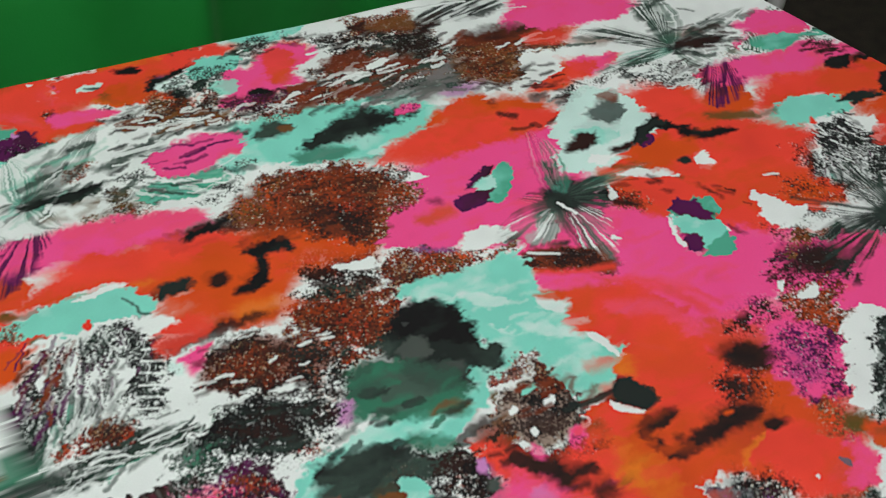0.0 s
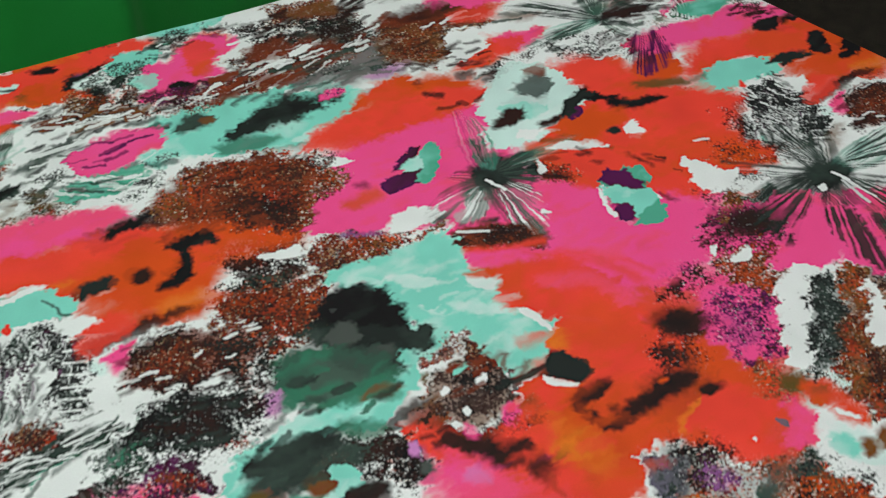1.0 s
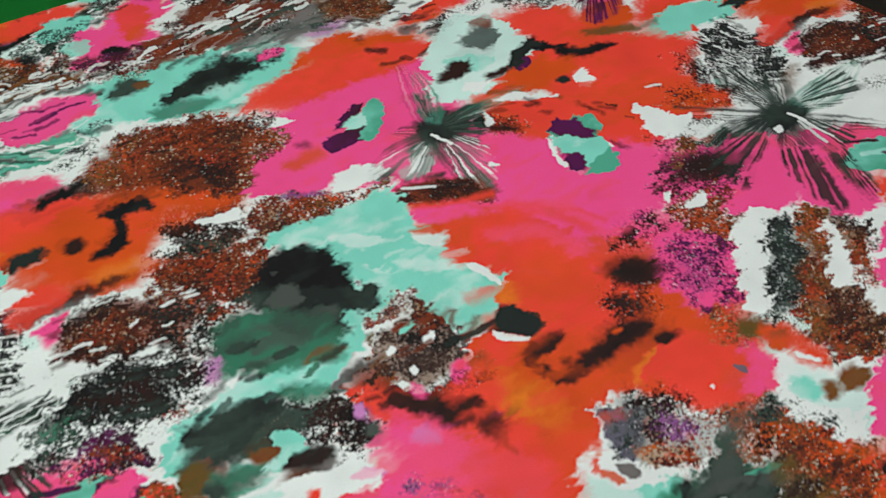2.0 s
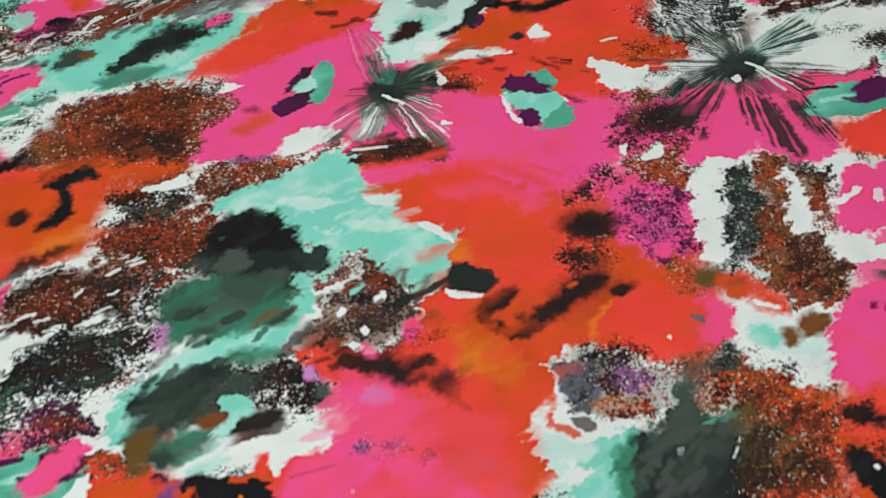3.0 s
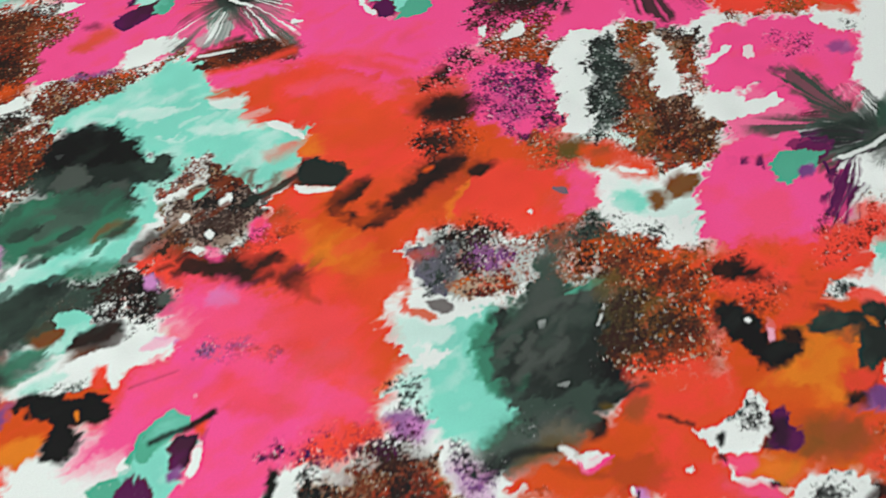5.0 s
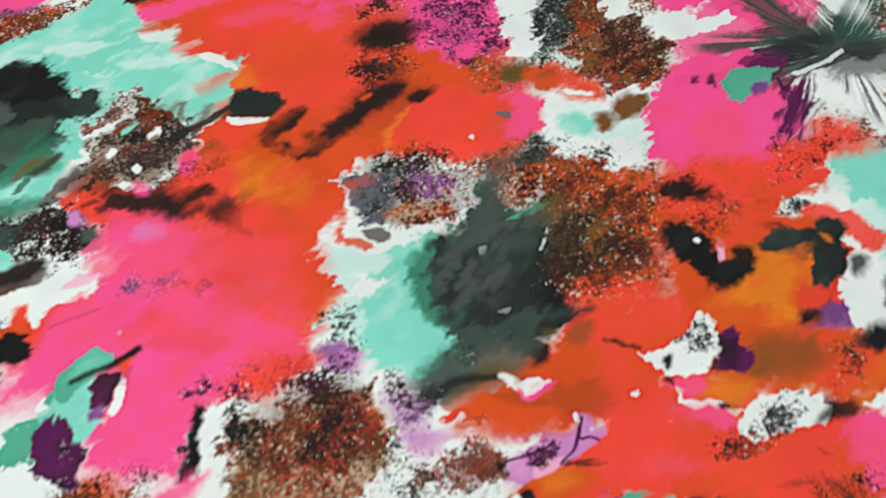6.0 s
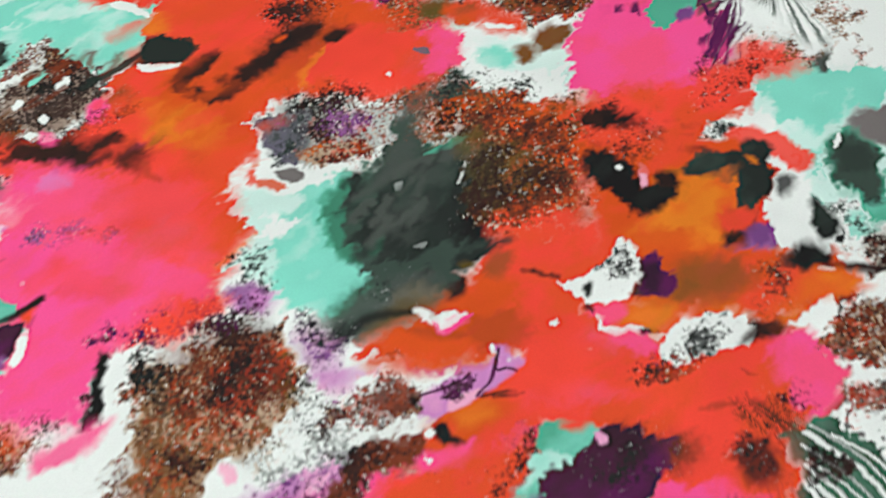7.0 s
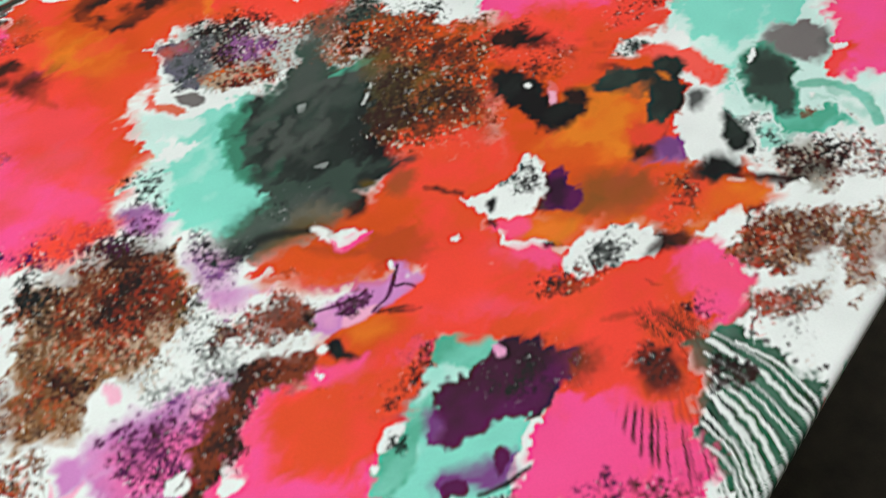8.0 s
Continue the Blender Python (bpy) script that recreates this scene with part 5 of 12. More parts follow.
blot("black", 3.7, (193, 136), (189, 134), (182, 135), (176, 139), (175, 143), (178, 146), (185, 145), (191, 141), full=.5)
blot("pink", 5.6, (156, 127), (169, 131), (209, 124), (241, 130), (233, 115), (217, 104), (207, 86), (200, 80), (200, 63), (134, 88), (145, 94), (154, 93), (151, 107))
blot("red", 9.8, (171, 127), (211, 130), (236, 125), (227, 112), (214, 100), (205, 87), (188, 85), (167, 95), (167, 112))
blot("white", 2.4, (142, 103), (149, 106), (154, 92), (144, 93))
blot("white", 0.8, (191, 134), (195, 128), (191, 129))
blot("umber", 2.4, (194, 145), (203, 146), (203, 140), (211, 135), (206, 133), (198, 137))
blot("rust", 3.2, (202, 99), (214, 102), (239, 124), (242, 115), (226, 100), (211, 92), full=.7)
grain("umber", .5, 2.4, (208, 97), (217, 101), (239, 124), (242, 117), (227, 106), (214, 92))
blot("mint", 1.8, (241, 127), (250, 129), (256, 122), (265, 120), (264, 112), (253, 107), (241, 103), (231, 101), (217, 88), (212, 74), (206, 61), (196, 65), (205, 71), (200, 80), (207, 86), (220, 97), (229, 108), (242, 114))
blot("aqua", 2.8, (229, 97), (245, 101), (262, 92), (271, 83), (261, 71), (254, 58), (241, 48), (208, 60), (218, 82))
blot("teal", 2.0, (207, 78), (214, 83), (207, 61), (202, 62), full=.6)
blot("white", 1.0, (209, 95), (220, 95), (217, 83), (206, 86))
grain("black", .6, 0.8, (209, 95), (220, 95), (217, 83), (206, 86))
blot("white", 0.8, (200, 81), (204, 80), (200, 77))
blot("plum", 2.2, (227, 103), (240, 106), (257, 112), (267, 119), (275, 121), (285, 112), (297, 104), (295, 94), (282, 87), (266, 79), (262, 86), (254, 84), (247, 79), (231, 80), (227, 89))
grain("umber", .5, 5.3, (259, 110), (285, 112), (296, 102), (282, 87), (265, 88))
blot("violet", 3.2, (227, 101), (241, 103), (230, 83), (226, 85), full=.6)
blot("violet", 2.8, (229, 67), (245, 71), (256, 70), (255, 62), (243, 55), (232, 61))
blot("plum", 2.0, (251, 65), (249, 62), (245, 61), (243, 64), (244, 68), (246, 71), (250, 72), (252, 70))
blot("plum", 2.0, (233, 59), (230, 56), (226, 57), (221, 60), (220, 64), (224, 67), (229, 67), (233, 64))
blot("white", 1.1, (250, 59), (257, 67), (265, 74), (272, 81), (267, 74), (256, 55), (249, 52), (244, 52))
brush("umber", 1.1, 2.0, (236, 55), (248, 56), (256, 57))
blot("pink", 5.6, (272, 80), (283, 84), (296, 74), (302, 71), (319, 54), (320, 28), (314, 20), (242, 47), (260, 66))
blot("red", 8.9, (288, 96), (311, 102), (308, 74), (296, 62), (287, 71), full=.8)
grain("rust", .5, 4.0, (273, 43), (296, 42), (319, 31), (316, 20), (268, 37))
blot("rust", 5.9, (307, 92), (300, 85), (293, 83), (288, 89), (289, 99), (296, 107), (304, 108), (308, 102), full=.8)
blot("rust", 3.7, (315, 89), (331, 90), (337, 80), (328, 69), (316, 70), (311, 76))
grain("umber", .8, 3.2, (315, 89), (331, 90), (337, 80), (328, 69), (316, 70), (311, 76))
streak("plum", .28, 2.6, (341, 141), 70, (304, 79), (335, 67), (322, 32), (314, 30), (300, 40))
streak("umber", .25, 2.0, (325, 147), 70, (327, 114), (350, 98), (341, 79), (332, 82))
brush("rust", 1.9, 1.9, (313, 113), (323, 112), full=.6)
grain("umber", .5, 2.3, (344, 107), (356, 106), (355, 100), (344, 103))
blot("orange", 9.5, (304, 233), (322, 281), (373, 264), (390, 266), (412, 247), (425, 224), (398, 206), (382, 178), (411, 162), (413, 151), (383, 148), (374, 141), (314, 158), (307, 169), (287, 180), (292, 200))
blot("red", 11.2, (347, 333), (435, 294), (418, 259), (388, 262), (373, 264), (353, 282), (336, 303), full=.8)
blot("pink", 8.2, (338, 337), (367, 325), (354, 310), (336, 313), full=.7)
blot("red", 9.0, (281, 235), (313, 226), (306, 202), (289, 194), (267, 210), full=.7)
blot("amber", 9.0, (325, 213), (356, 224), (382, 221), (367, 196), (347, 196), (331, 199))
blot("olive", 9.3, (329, 196), (358, 184), (353, 160), (328, 160), (323, 180), full=.6)
grain("rust", .4, 9.5, (322, 290), (356, 276), (352, 251), (310, 251))
blot("black", 5.0, (316, 266), (326, 269), (338, 261), (339, 248), (345, 241), (350, 245), (360, 241), (360, 226), (349, 221), (338, 223), (331, 217), (326, 230), (326, 238), (316, 241), (312, 251))
blot("orange", 1.4, (334, 253), (332, 251), (331, 251), (331, 252), (331, 254), (331, 255), (333, 255), (334, 254))
blot("blush", 2.8, (344, 254), (347, 249), (342, 236), (337, 236), full=.8)
blot("umber", 6.0, (332, 293), (345, 295), (358, 287), (354, 277), (343, 280), (332, 284))
blot("coal", 3.0, (359, 239), (374, 246), (389, 244), (396, 245), (394, 233), (397, 221), (402, 217), (399, 208), (388, 205), (381, 214), (380, 224), (384, 233), (372, 234))
blot("black", 2.9, (396, 245), (406, 248), (411, 239), (403, 229), (398, 236))
blot("pale", 3.4, (429, 282), (418, 259), (391, 261), (380, 252), (407, 250), (415, 229), (413, 212), (421, 197), (431, 184), (446, 174), (473, 159), (500, 164), (515, 187), (475, 203), (482, 214), (493, 227), (499, 266), (437, 298))
blot("aqua", 4.4, (440, 297), (502, 270), (485, 248), (452, 239), (436, 233), (424, 204), (430, 227), (421, 253), (425, 269))
blot("mint", 5.2, (440, 240), (449, 241), (463, 226), (452, 200), (454, 187), (472, 167), (437, 178), (428, 194), (432, 213))
brush("mint", 2.3, 5.7, (457, 203), (473, 200), (480, 180), (478, 167), full=.8)
blot("slate", 5.1, (439, 232), (454, 232), (460, 218), (447, 190), (435, 191), (429, 202))
blot("grey", 6.0, (452, 239), (475, 246), (490, 232), (486, 220), (472, 213), (460, 220))
blot("white", 1.1, (442, 230), (450, 236), (444, 227), (440, 226))
blot("orange", 2.5, (398, 251), (413, 249), (417, 239), (424, 225), (416, 224), (410, 233), (409, 247))
blot("black", 2.9, (398, 242), (407, 247), (410, 239), (404, 230), (398, 235), full=.8)
grain("slate", .5, 3.3, (389, 257), (401, 257), (408, 251), (393, 253))
blot("red", 5.0, (369, 206), (387, 207), (394, 196), (386, 188), (371, 198))
blot("violet", 4.4, (362, 196), (374, 199), (390, 190), (386, 178), (375, 182), (363, 188))
blot("umber", 3.4, (370, 188), (367, 186), (362, 186), (359, 189), (359, 193), (362, 196), (367, 195), (370, 193), full=.8)
blot("white", 2.3, (406, 218), (411, 207), (416, 199), (403, 173), (401, 176), (383, 175), (395, 196), (390, 202), (401, 207))
blot("coal", 1.7, (413, 198), (417, 191), (416, 175), (413, 171), (404, 175))
blot("slate", 4.5, (414, 210), (410, 206), (404, 206), (401, 210), (401, 215), (405, 219), (410, 219), (414, 215))
blot("white", 4.7, (399, 156), (427, 182), (475, 163), (490, 148), (463, 106), (409, 127))
blot("olive", 7.1, (424, 176), (447, 170), (441, 139), (418, 145), full=.7)
grain("umber", .55, 5.7, (422, 177), (442, 176), (454, 167), (438, 144), (422, 151))
grain("rust", .5, 4.2, (415, 176), (435, 175), (473, 159), (481, 134), (440, 133), (420, 148), (412, 166))
blot("orange", 4.4, (377, 176), (404, 161), (414, 150), (398, 144), (381, 148), (373, 160))
blot("black", 4.4, (382, 172), (394, 175), (403, 169), (402, 162), (388, 163))
blot("rust", 3.2, (390, 178), (402, 178), (401, 172), (394, 173))
brush("umber", 2.8, 4.0, (399, 161), (413, 157), (427, 150))
grain("brown", .5, 4.0, (363, 175), (381, 171), (371, 150), (355, 152))
blot("white", 1.6, (278, 195), (289, 194), (305, 202), (314, 210), (320, 207), (322, 199), (317, 190), (305, 175), (289, 179), (288, 187))
grain("black", .5, 1.6, (301, 196), (314, 208), (320, 196), (306, 179), (299, 186))
blot("umber", 1.3, (290, 194), (293, 189), (289, 185), (289, 190))
blot("plum", 3.8, (308, 178), (323, 191), (332, 182), (332, 176), (322, 171), (313, 175))
blot("umber", 5.1, (320, 185), (316, 178), (312, 175), (311, 179), (313, 187), (317, 195), (321, 197), (322, 193), full=.8)
blot("pink", 2.6, (283, 176), (290, 179), (299, 177), (303, 172), (293, 167), (310, 154), (310, 150), (302, 150), (293, 160))
blot("white", 1.3, (286, 170), (290, 173), (292, 166), (306, 158), (311, 158), (316, 151), (310, 154), (293, 161))
blot("black", 1.3, (284, 179), (289, 182), (289, 174))
blot("coal", 1.3, (313, 155), (311, 155), (308, 156), (304, 158), (304, 160), (305, 160), (309, 160), (312, 157))
blot("white", 1.1, (265, 178), (272, 179), (268, 176))
blot("white", 2.1, (316, 151), (329, 156), (344, 153), (352, 146), (345, 136), (331, 135), (322, 139))
grain("black", .55, 1.4, (323, 142), (335, 155), (340, 153), (338, 136), (328, 134))
blot("umber", 4.2, (345, 143), (357, 145), (364, 136), (357, 133), (345, 136))
blot("white", 2.3, (370, 136), (379, 139), (391, 142), (379, 116), (379, 122))
grain("umber", .65, 2.0, (286, 143), (299, 148), (310, 142), (317, 134), (313, 131), (289, 136))
blot("pink", 5.3, (362, 133), (376, 132), (381, 122), (377, 110), (361, 94), (352, 92), (355, 103), (361, 120))
blot("white", 2.8, (380, 125), (394, 140), (416, 142), (472, 137), (436, 65), (419, 71), (375, 43), (369, 56), (365, 81), (360, 92), (377, 104))
grain("rust", .72, 2.3, (391, 142), (418, 134), (449, 128), (454, 109), (428, 86), (413, 96), (394, 88), (378, 82), (367, 89), (378, 100), (382, 118))
grain("brown", .45, 3.7, (382, 80), (401, 76), (388, 63), (377, 62))
grain("umber", .45, 2.0, (389, 83), (393, 76), (390, 71))
blot("white", 1.1, (394, 100), (400, 92), (394, 88), (389, 96))
blot("white", 1.0, (411, 89), (419, 86), (413, 82))
blot("white", 1.5, (339, 85), (355, 92), (372, 67), (376, 43), (337, 11), (312, 21), (329, 55))
streak("teal", .66, 0.9, (332, 151), 55, (340, 87), (349, 92), (356, 92), (368, 77), (376, 59), (377, 45), (355, 30), (336, 14), (323, 19), (327, 51), (338, 71))
grain("umber", .55, 2.0, (341, 76), (355, 76), (358, 69), (343, 64))
blot("pink", 7.5, (493, 250), (515, 259), (551, 243), (515, 187), (478, 197), (499, 215), (492, 232))
grain("rust", .6, 1.6, (443, 190), (458, 190), (451, 182))
grain("rust", .6, 1.1, (465, 191), (471, 170), (466, 176))
blot("white", 0.8, (427, 148), (426, 146), (424, 146), (424, 148), (424, 149), (425, 150), (427, 150), (427, 149))
blot("white", 1.3, (492, 218), (490, 217), (487, 217), (485, 218), (485, 221), (487, 223), (490, 222), (492, 220))
blot("white", 1.1, (402, 158), (400, 158), (398, 159), (395, 160), (394, 161), (396, 162), (399, 161), (401, 160))
blot("coal", 1.7, (448, 263), (446, 262), (445, 261), (445, 262), (445, 263), (446, 265), (448, 265), (448, 264), full=.7)
grain("umber", .5, 1.2, (190, 188), (197, 185), (196, 179), (189, 182))
blot("umber", 1.1, (271, 207), (270, 206), (268, 207), (265, 208), (265, 210), (266, 211), (268, 210), (271, 208), full=.8)
blot("umber", 1.1, (339, 120), (338, 121), (338, 122), (337, 124), (337, 125), (338, 124), (339, 123), (340, 121), full=.6)
blot("white", 0.9, (81, 197), (80, 196), (80, 196), (79, 197), (79, 197), (79, 198), (80, 198), (81, 197))
blot("white", 1.0, (91, 409), (89, 406), (88, 406), (85, 407), (85, 412), (86, 415), (88, 415), (91, 413))
blot("brown", 7.7, (143, 353), (140, 349), (133, 344), (125, 342), (121, 344), (124, 348), (131, 353), (139, 355), full=.4)
blot("rust", 4.4, (308, 230), (305, 229), (301, 229), (297, 232), (296, 235), (299, 236), (303, 235), (307, 233), full=.5)
blot("umber", 1.6, (233, 102), (231, 101), (228, 103), (224, 104), (223, 106), (225, 106), (229, 105), (232, 103), full=.7)
blot("rose", 6.0, (235, 144), (271, 143), (293, 121), (263, 124), full=.5)
grain("umber", .3, 4.5, (294, 28), (320, 33), (317, 19))
blot("orange", 1.6, (265, 122), (263, 120), (257, 119), (253, 119), (251, 121), (253, 123), (258, 124), (263, 124), full=.9)
blot("lilac", 2.6, (265, 120), (281, 115), (269, 111), full=.8)
blot("umber", 3.7, (292, 95), (287, 91), (282, 90), (278, 94), (278, 100), (283, 104), (288, 105), (292, 101), full=.4)
grain("coal", .4, 2.2, (317, 351), (334, 343), (329, 320), (307, 328))
blot("violet", 2.8, (382, 192), (380, 190), (374, 189), (370, 189), (368, 191), (370, 193), (376, 194), (380, 194), full=.5)
brush("umber", 1.1, 1.1, (229, 148), (236, 147), (242, 146), full=.8)
blot("red", 2.8, (389, 202), (385, 200), (380, 201), (375, 205), (374, 208), (377, 211), (383, 209), (388, 206), full=.8)
blot("umber", 1.6, (191, 161), (197, 161), (195, 155), (191, 157), full=.8)
grain("umber", .35, 9.0, (84, 233), (121, 236), (145, 220), (112, 206))
grain("amber", .3, 7.9, (93, 220), (147, 205), (143, 168), (101, 172))
blot("white", 1.6, (166, 151), (163, 149), (157, 148), (150, 149), (147, 150), (150, 152), (157, 153), (163, 152), full=.8)
brush("white", 1.1, 1.3, (185, 145), (196, 148), full=.7)
blot("blush", 4.8, (136, 134), (134, 131), (130, 130), (124, 131), (122, 133), (124, 136), (128, 137), (133, 136), full=.7)
blot("rust", 2.5, (455, 144), (452, 144), (445, 146), (439, 149), (437, 152), (440, 152), (447, 149), (453, 146), full=.6)
blot("coal", 4.0, (443, 149), (439, 148), (432, 149), (426, 153), (425, 157), (429, 158), (436, 156), (442, 152), full=.7)
blot("amber", 5.3, (229, 143), (224, 141), (214, 140), (204, 140), (200, 142), (204, 145), (214, 146), (224, 146), full=.5)
blot("white", 2.0, (61, 233), (75, 224), (70, 196), (58, 198))
blot("blush", 2.4, (58, 201), (70, 195), (68, 185), (57, 188), full=.7)
blot("umber", 7.6, (131, 326), (128, 326), (120, 331), (113, 338), (111, 344), (115, 344), (123, 339), (130, 331), full=.6)
blot("violet", 7.4, (233, 334), (227, 331), (217, 333), (208, 339), (205, 346), (210, 348), (220, 346), (230, 340), full=.4)
blot("white", 1.8, (202, 305), (214, 305), (209, 300), (203, 301))
blot("orange", 4.0, (412, 143), (407, 143), (399, 145), (391, 149), (389, 153), (394, 154), (402, 151), (410, 147), full=.7)
blot("red", 12.0, (278, 209), (272, 205), (260, 207), (251, 214), (248, 221), (254, 226), (266, 224), (276, 217), full=.5)
blot("coal", 3.2, (346, 224), (343, 221), (337, 218), (331, 218), (329, 219), (331, 223), (337, 225), (343, 226), full=.5)
brush("white", 0.9, 1.3, (446, 133), (454, 134), full=.8)
brush("white", 1.6, 2.5, (433, 121), (445, 127), (457, 133))
brush("white", 1.1, 2.2, (388, 67), (400, 73), (411, 75))
blot("white", 1.7, (384, 82), (382, 83), (380, 85), (379, 88), (380, 91), (382, 90), (383, 88), (385, 85))
blot("rust", 2.8, (312, 76), (310, 74), (307, 74), (305, 76), (305, 79), (307, 80), (310, 80), (312, 79), full=.7)
blot("amber", 8.5, (348, 199), (341, 194), (329, 196), (320, 203), (319, 212), (326, 217), (338, 215), (347, 208), full=.5)
blot("orange", 4.5, (362, 215), (359, 211), (353, 211), (350, 215), (350, 220), (354, 224), (359, 225), (363, 221), full=.5)
blot("white", 2.8, (468, 166), (500, 164), (492, 151), (472, 156))
blot("coal", 1.9, (445, 187), (443, 186), (439, 187), (436, 189), (435, 191), (437, 192), (441, 191), (444, 189), full=.6)
blot("mint", 4.0, (482, 178), (478, 179), (471, 185), (466, 193), (467, 199), (472, 199), (478, 193), (483, 184), full=.5)
blot("rust", 2.1, (440, 108), (448, 105), (442, 94), (433, 98), full=.6)
blot("black", 0.9, (376, 134), (375, 134), (374, 134), (373, 134), (373, 135), (373, 136), (374, 136), (376, 135), full=.7)
blot("white", 0.8, (428, 159), (427, 158), (426, 158), (425, 159), (425, 160), (426, 161), (427, 160), (428, 160), full=.8)
blot("umber", 1.4, (342, 119), (341, 119), (340, 119), (338, 120), (338, 121), (339, 121), (340, 121), (341, 120), full=.6)
blot("white", 2.2, (277, 358), (296, 355), (292, 342), (280, 344))
blot("rose", 13.9, (121, 269), (114, 256), (103, 254), (92, 265), (89, 283), (96, 296), (108, 299), (118, 287), full=.5)
blot("red", 12.0, (116, 360), (109, 344), (96, 341), (85, 354), (82, 374), (88, 392), (102, 394), (113, 381), full=.5)
blot("coal", 2.5, (255, 292), (251, 289), (245, 290), (240, 294), (239, 299), (242, 302), (248, 301), (254, 297), full=.4)
brush("white", 0.8, 0.8, (184, 181), (181, 178), full=.8)
blot("amber", 7.2, (149, 363), (145, 358), (135, 354), (124, 355), (120, 359), (124, 365), (134, 369), (144, 368), full=.5)
blot("red", 4.4, (218, 204), (217, 203), (213, 203), (210, 206), (209, 208), (211, 209), (214, 209), (218, 206), full=.9)
brush("coal", 2.5, 1.6, (173, 202), (187, 208), (206, 206), full=.5)
blot("brown", 5.0, (292, 322), (287, 317), (278, 319), (271, 325), (269, 332), (275, 337), (283, 335), (290, 329), full=.6)
brush("white", 0.8, 0.8, (211, 210), (212, 204), full=.6)
blot("slate", 4.8, (222, 217), (219, 216), (211, 218), (205, 221), (202, 225), (206, 226), (213, 224), (220, 221), full=.5)
blot("orange", 4.9, (374, 134), (370, 133), (362, 134), (357, 137), (356, 142), (360, 144), (367, 143), (373, 139), full=.8)
blot("white", 0.8, (280, 157), (280, 157), (278, 157), (278, 158), (277, 158), (278, 158), (279, 158), (280, 158), full=.7)
blot("umber", 5.1, (356, 280), (352, 278), (344, 280), (337, 284), (335, 289), (340, 292), (348, 290), (355, 286), full=.5)
blot("violet", 4.3, (182, 305), (180, 303), (176, 304), (173, 306), (172, 310), (174, 311), (178, 311), (181, 309), full=.4)
blot("olive", 7.2, (286, 275), (279, 268), (269, 269), (260, 276), (259, 286), (266, 292), (276, 292), (284, 284), full=.4)
blot("red", 11.2, (352, 111), (340, 106), (320, 111), (302, 121), (298, 132), (309, 137), (329, 132), (347, 121), full=.5)
blot("orange", 10.6, (320, 123), (313, 119), (299, 122), (287, 130), (284, 137), (292, 141), (306, 139), (317, 131), full=.4)
blot("rose", 7.9, (299, 155), (294, 152), (285, 154), (278, 158), (275, 164), (281, 167), (290, 165), (297, 160), full=.6)
blot("amber", 6.8, (354, 149), (348, 147), (337, 149), (328, 155), (326, 161), (332, 163), (343, 161), (352, 155), full=.4)
blot("white", 1.3, (384, 129), (380, 123), (378, 121), (378, 124), (380, 130), (384, 136), (387, 138), (387, 135), full=.9)
blot("white", 1.3, (360, 92), (368, 92), (365, 81), (359, 86), full=.9)
blot("umber", 0.7, (379, 73), (378, 72), (376, 72), (376, 73), (376, 74), (377, 74), (378, 74), (379, 74), full=.8)
blot("umber", 0.7, (377, 64), (377, 64), (376, 64), (375, 64), (375, 65), (376, 66), (377, 66), (378, 65), full=.8)
blot("umber", 0.7, (378, 76), (377, 75), (376, 75), (375, 76), (375, 77), (376, 77), (377, 77), (378, 77), full=.8)
blot("umber", 0.7, (383, 58), (383, 57), (382, 57), (381, 58), (381, 59), (382, 59), (383, 59), (383, 59), full=.8)
blot("umber", 0.7, (376, 53), (376, 53), (374, 53), (374, 53), (374, 55), (375, 55), (376, 55), (377, 55), full=.7)
blot("umber", 0.6, (387, 58), (386, 57), (385, 57), (384, 58), (384, 59), (385, 60), (386, 59), (387, 59), full=.8)
blot("umber", 0.8, (371, 77), (370, 76), (369, 77), (368, 77), (368, 79), (369, 79), (370, 79), (371, 78), full=.8)
blot("umber", 0.7, (368, 83), (367, 82), (365, 82), (365, 83), (365, 84), (365, 85), (367, 85), (368, 84), full=.8)
blot("red", 0.7, (380, 46), (379, 44), (378, 44), (378, 45), (378, 46), (379, 47), (380, 47), (380, 46), full=.7)
blot("rose", 9.5, (366, 121), (362, 117), (357, 116), (354, 120), (355, 125), (359, 130), (364, 130), (367, 127), full=.5)
blot("white", 0.8, (303, 76), (302, 76), (302, 76), (302, 76), (302, 77), (302, 77), (302, 77), (303, 77))
blot("teal", 7.2, (236, 305), (232, 294), (227, 290), (226, 296), (228, 308), (232, 319), (236, 323), (238, 317), full=.5)
blot("coal", 5.1, (215, 247), (211, 240), (205, 239), (200, 244), (200, 253), (203, 260), (210, 260), (215, 255), full=.7)
brush("black", 1.6, 1.6, (196, 244), (204, 243), (210, 245), full=.7)
blot("slate", 3.2, (243, 227), (241, 226), (239, 226), (236, 228), (236, 230), (238, 232), (240, 232), (242, 230), full=.5)
blot("olive", 2.1, (244, 221), (242, 220), (240, 221), (238, 222), (238, 224), (239, 225), (241, 224), (243, 223), full=.7)
blot("umber", 2.6, (238, 211), (235, 208), (230, 208), (227, 211), (227, 215), (229, 218), (233, 218), (237, 215), full=.9)
blot("coal", 3.2, (229, 229), (225, 228), (218, 230), (211, 234), (208, 238), (212, 239), (220, 237), (226, 233), full=.6)
blot("violet", 3.7, (173, 202), (169, 200), (162, 201), (155, 205), (154, 209), (157, 211), (164, 210), (170, 206), full=.4)
blot("pink", 3.7, (175, 175), (173, 173), (169, 174), (166, 176), (165, 178), (167, 179), (170, 179), (173, 176), full=.5)
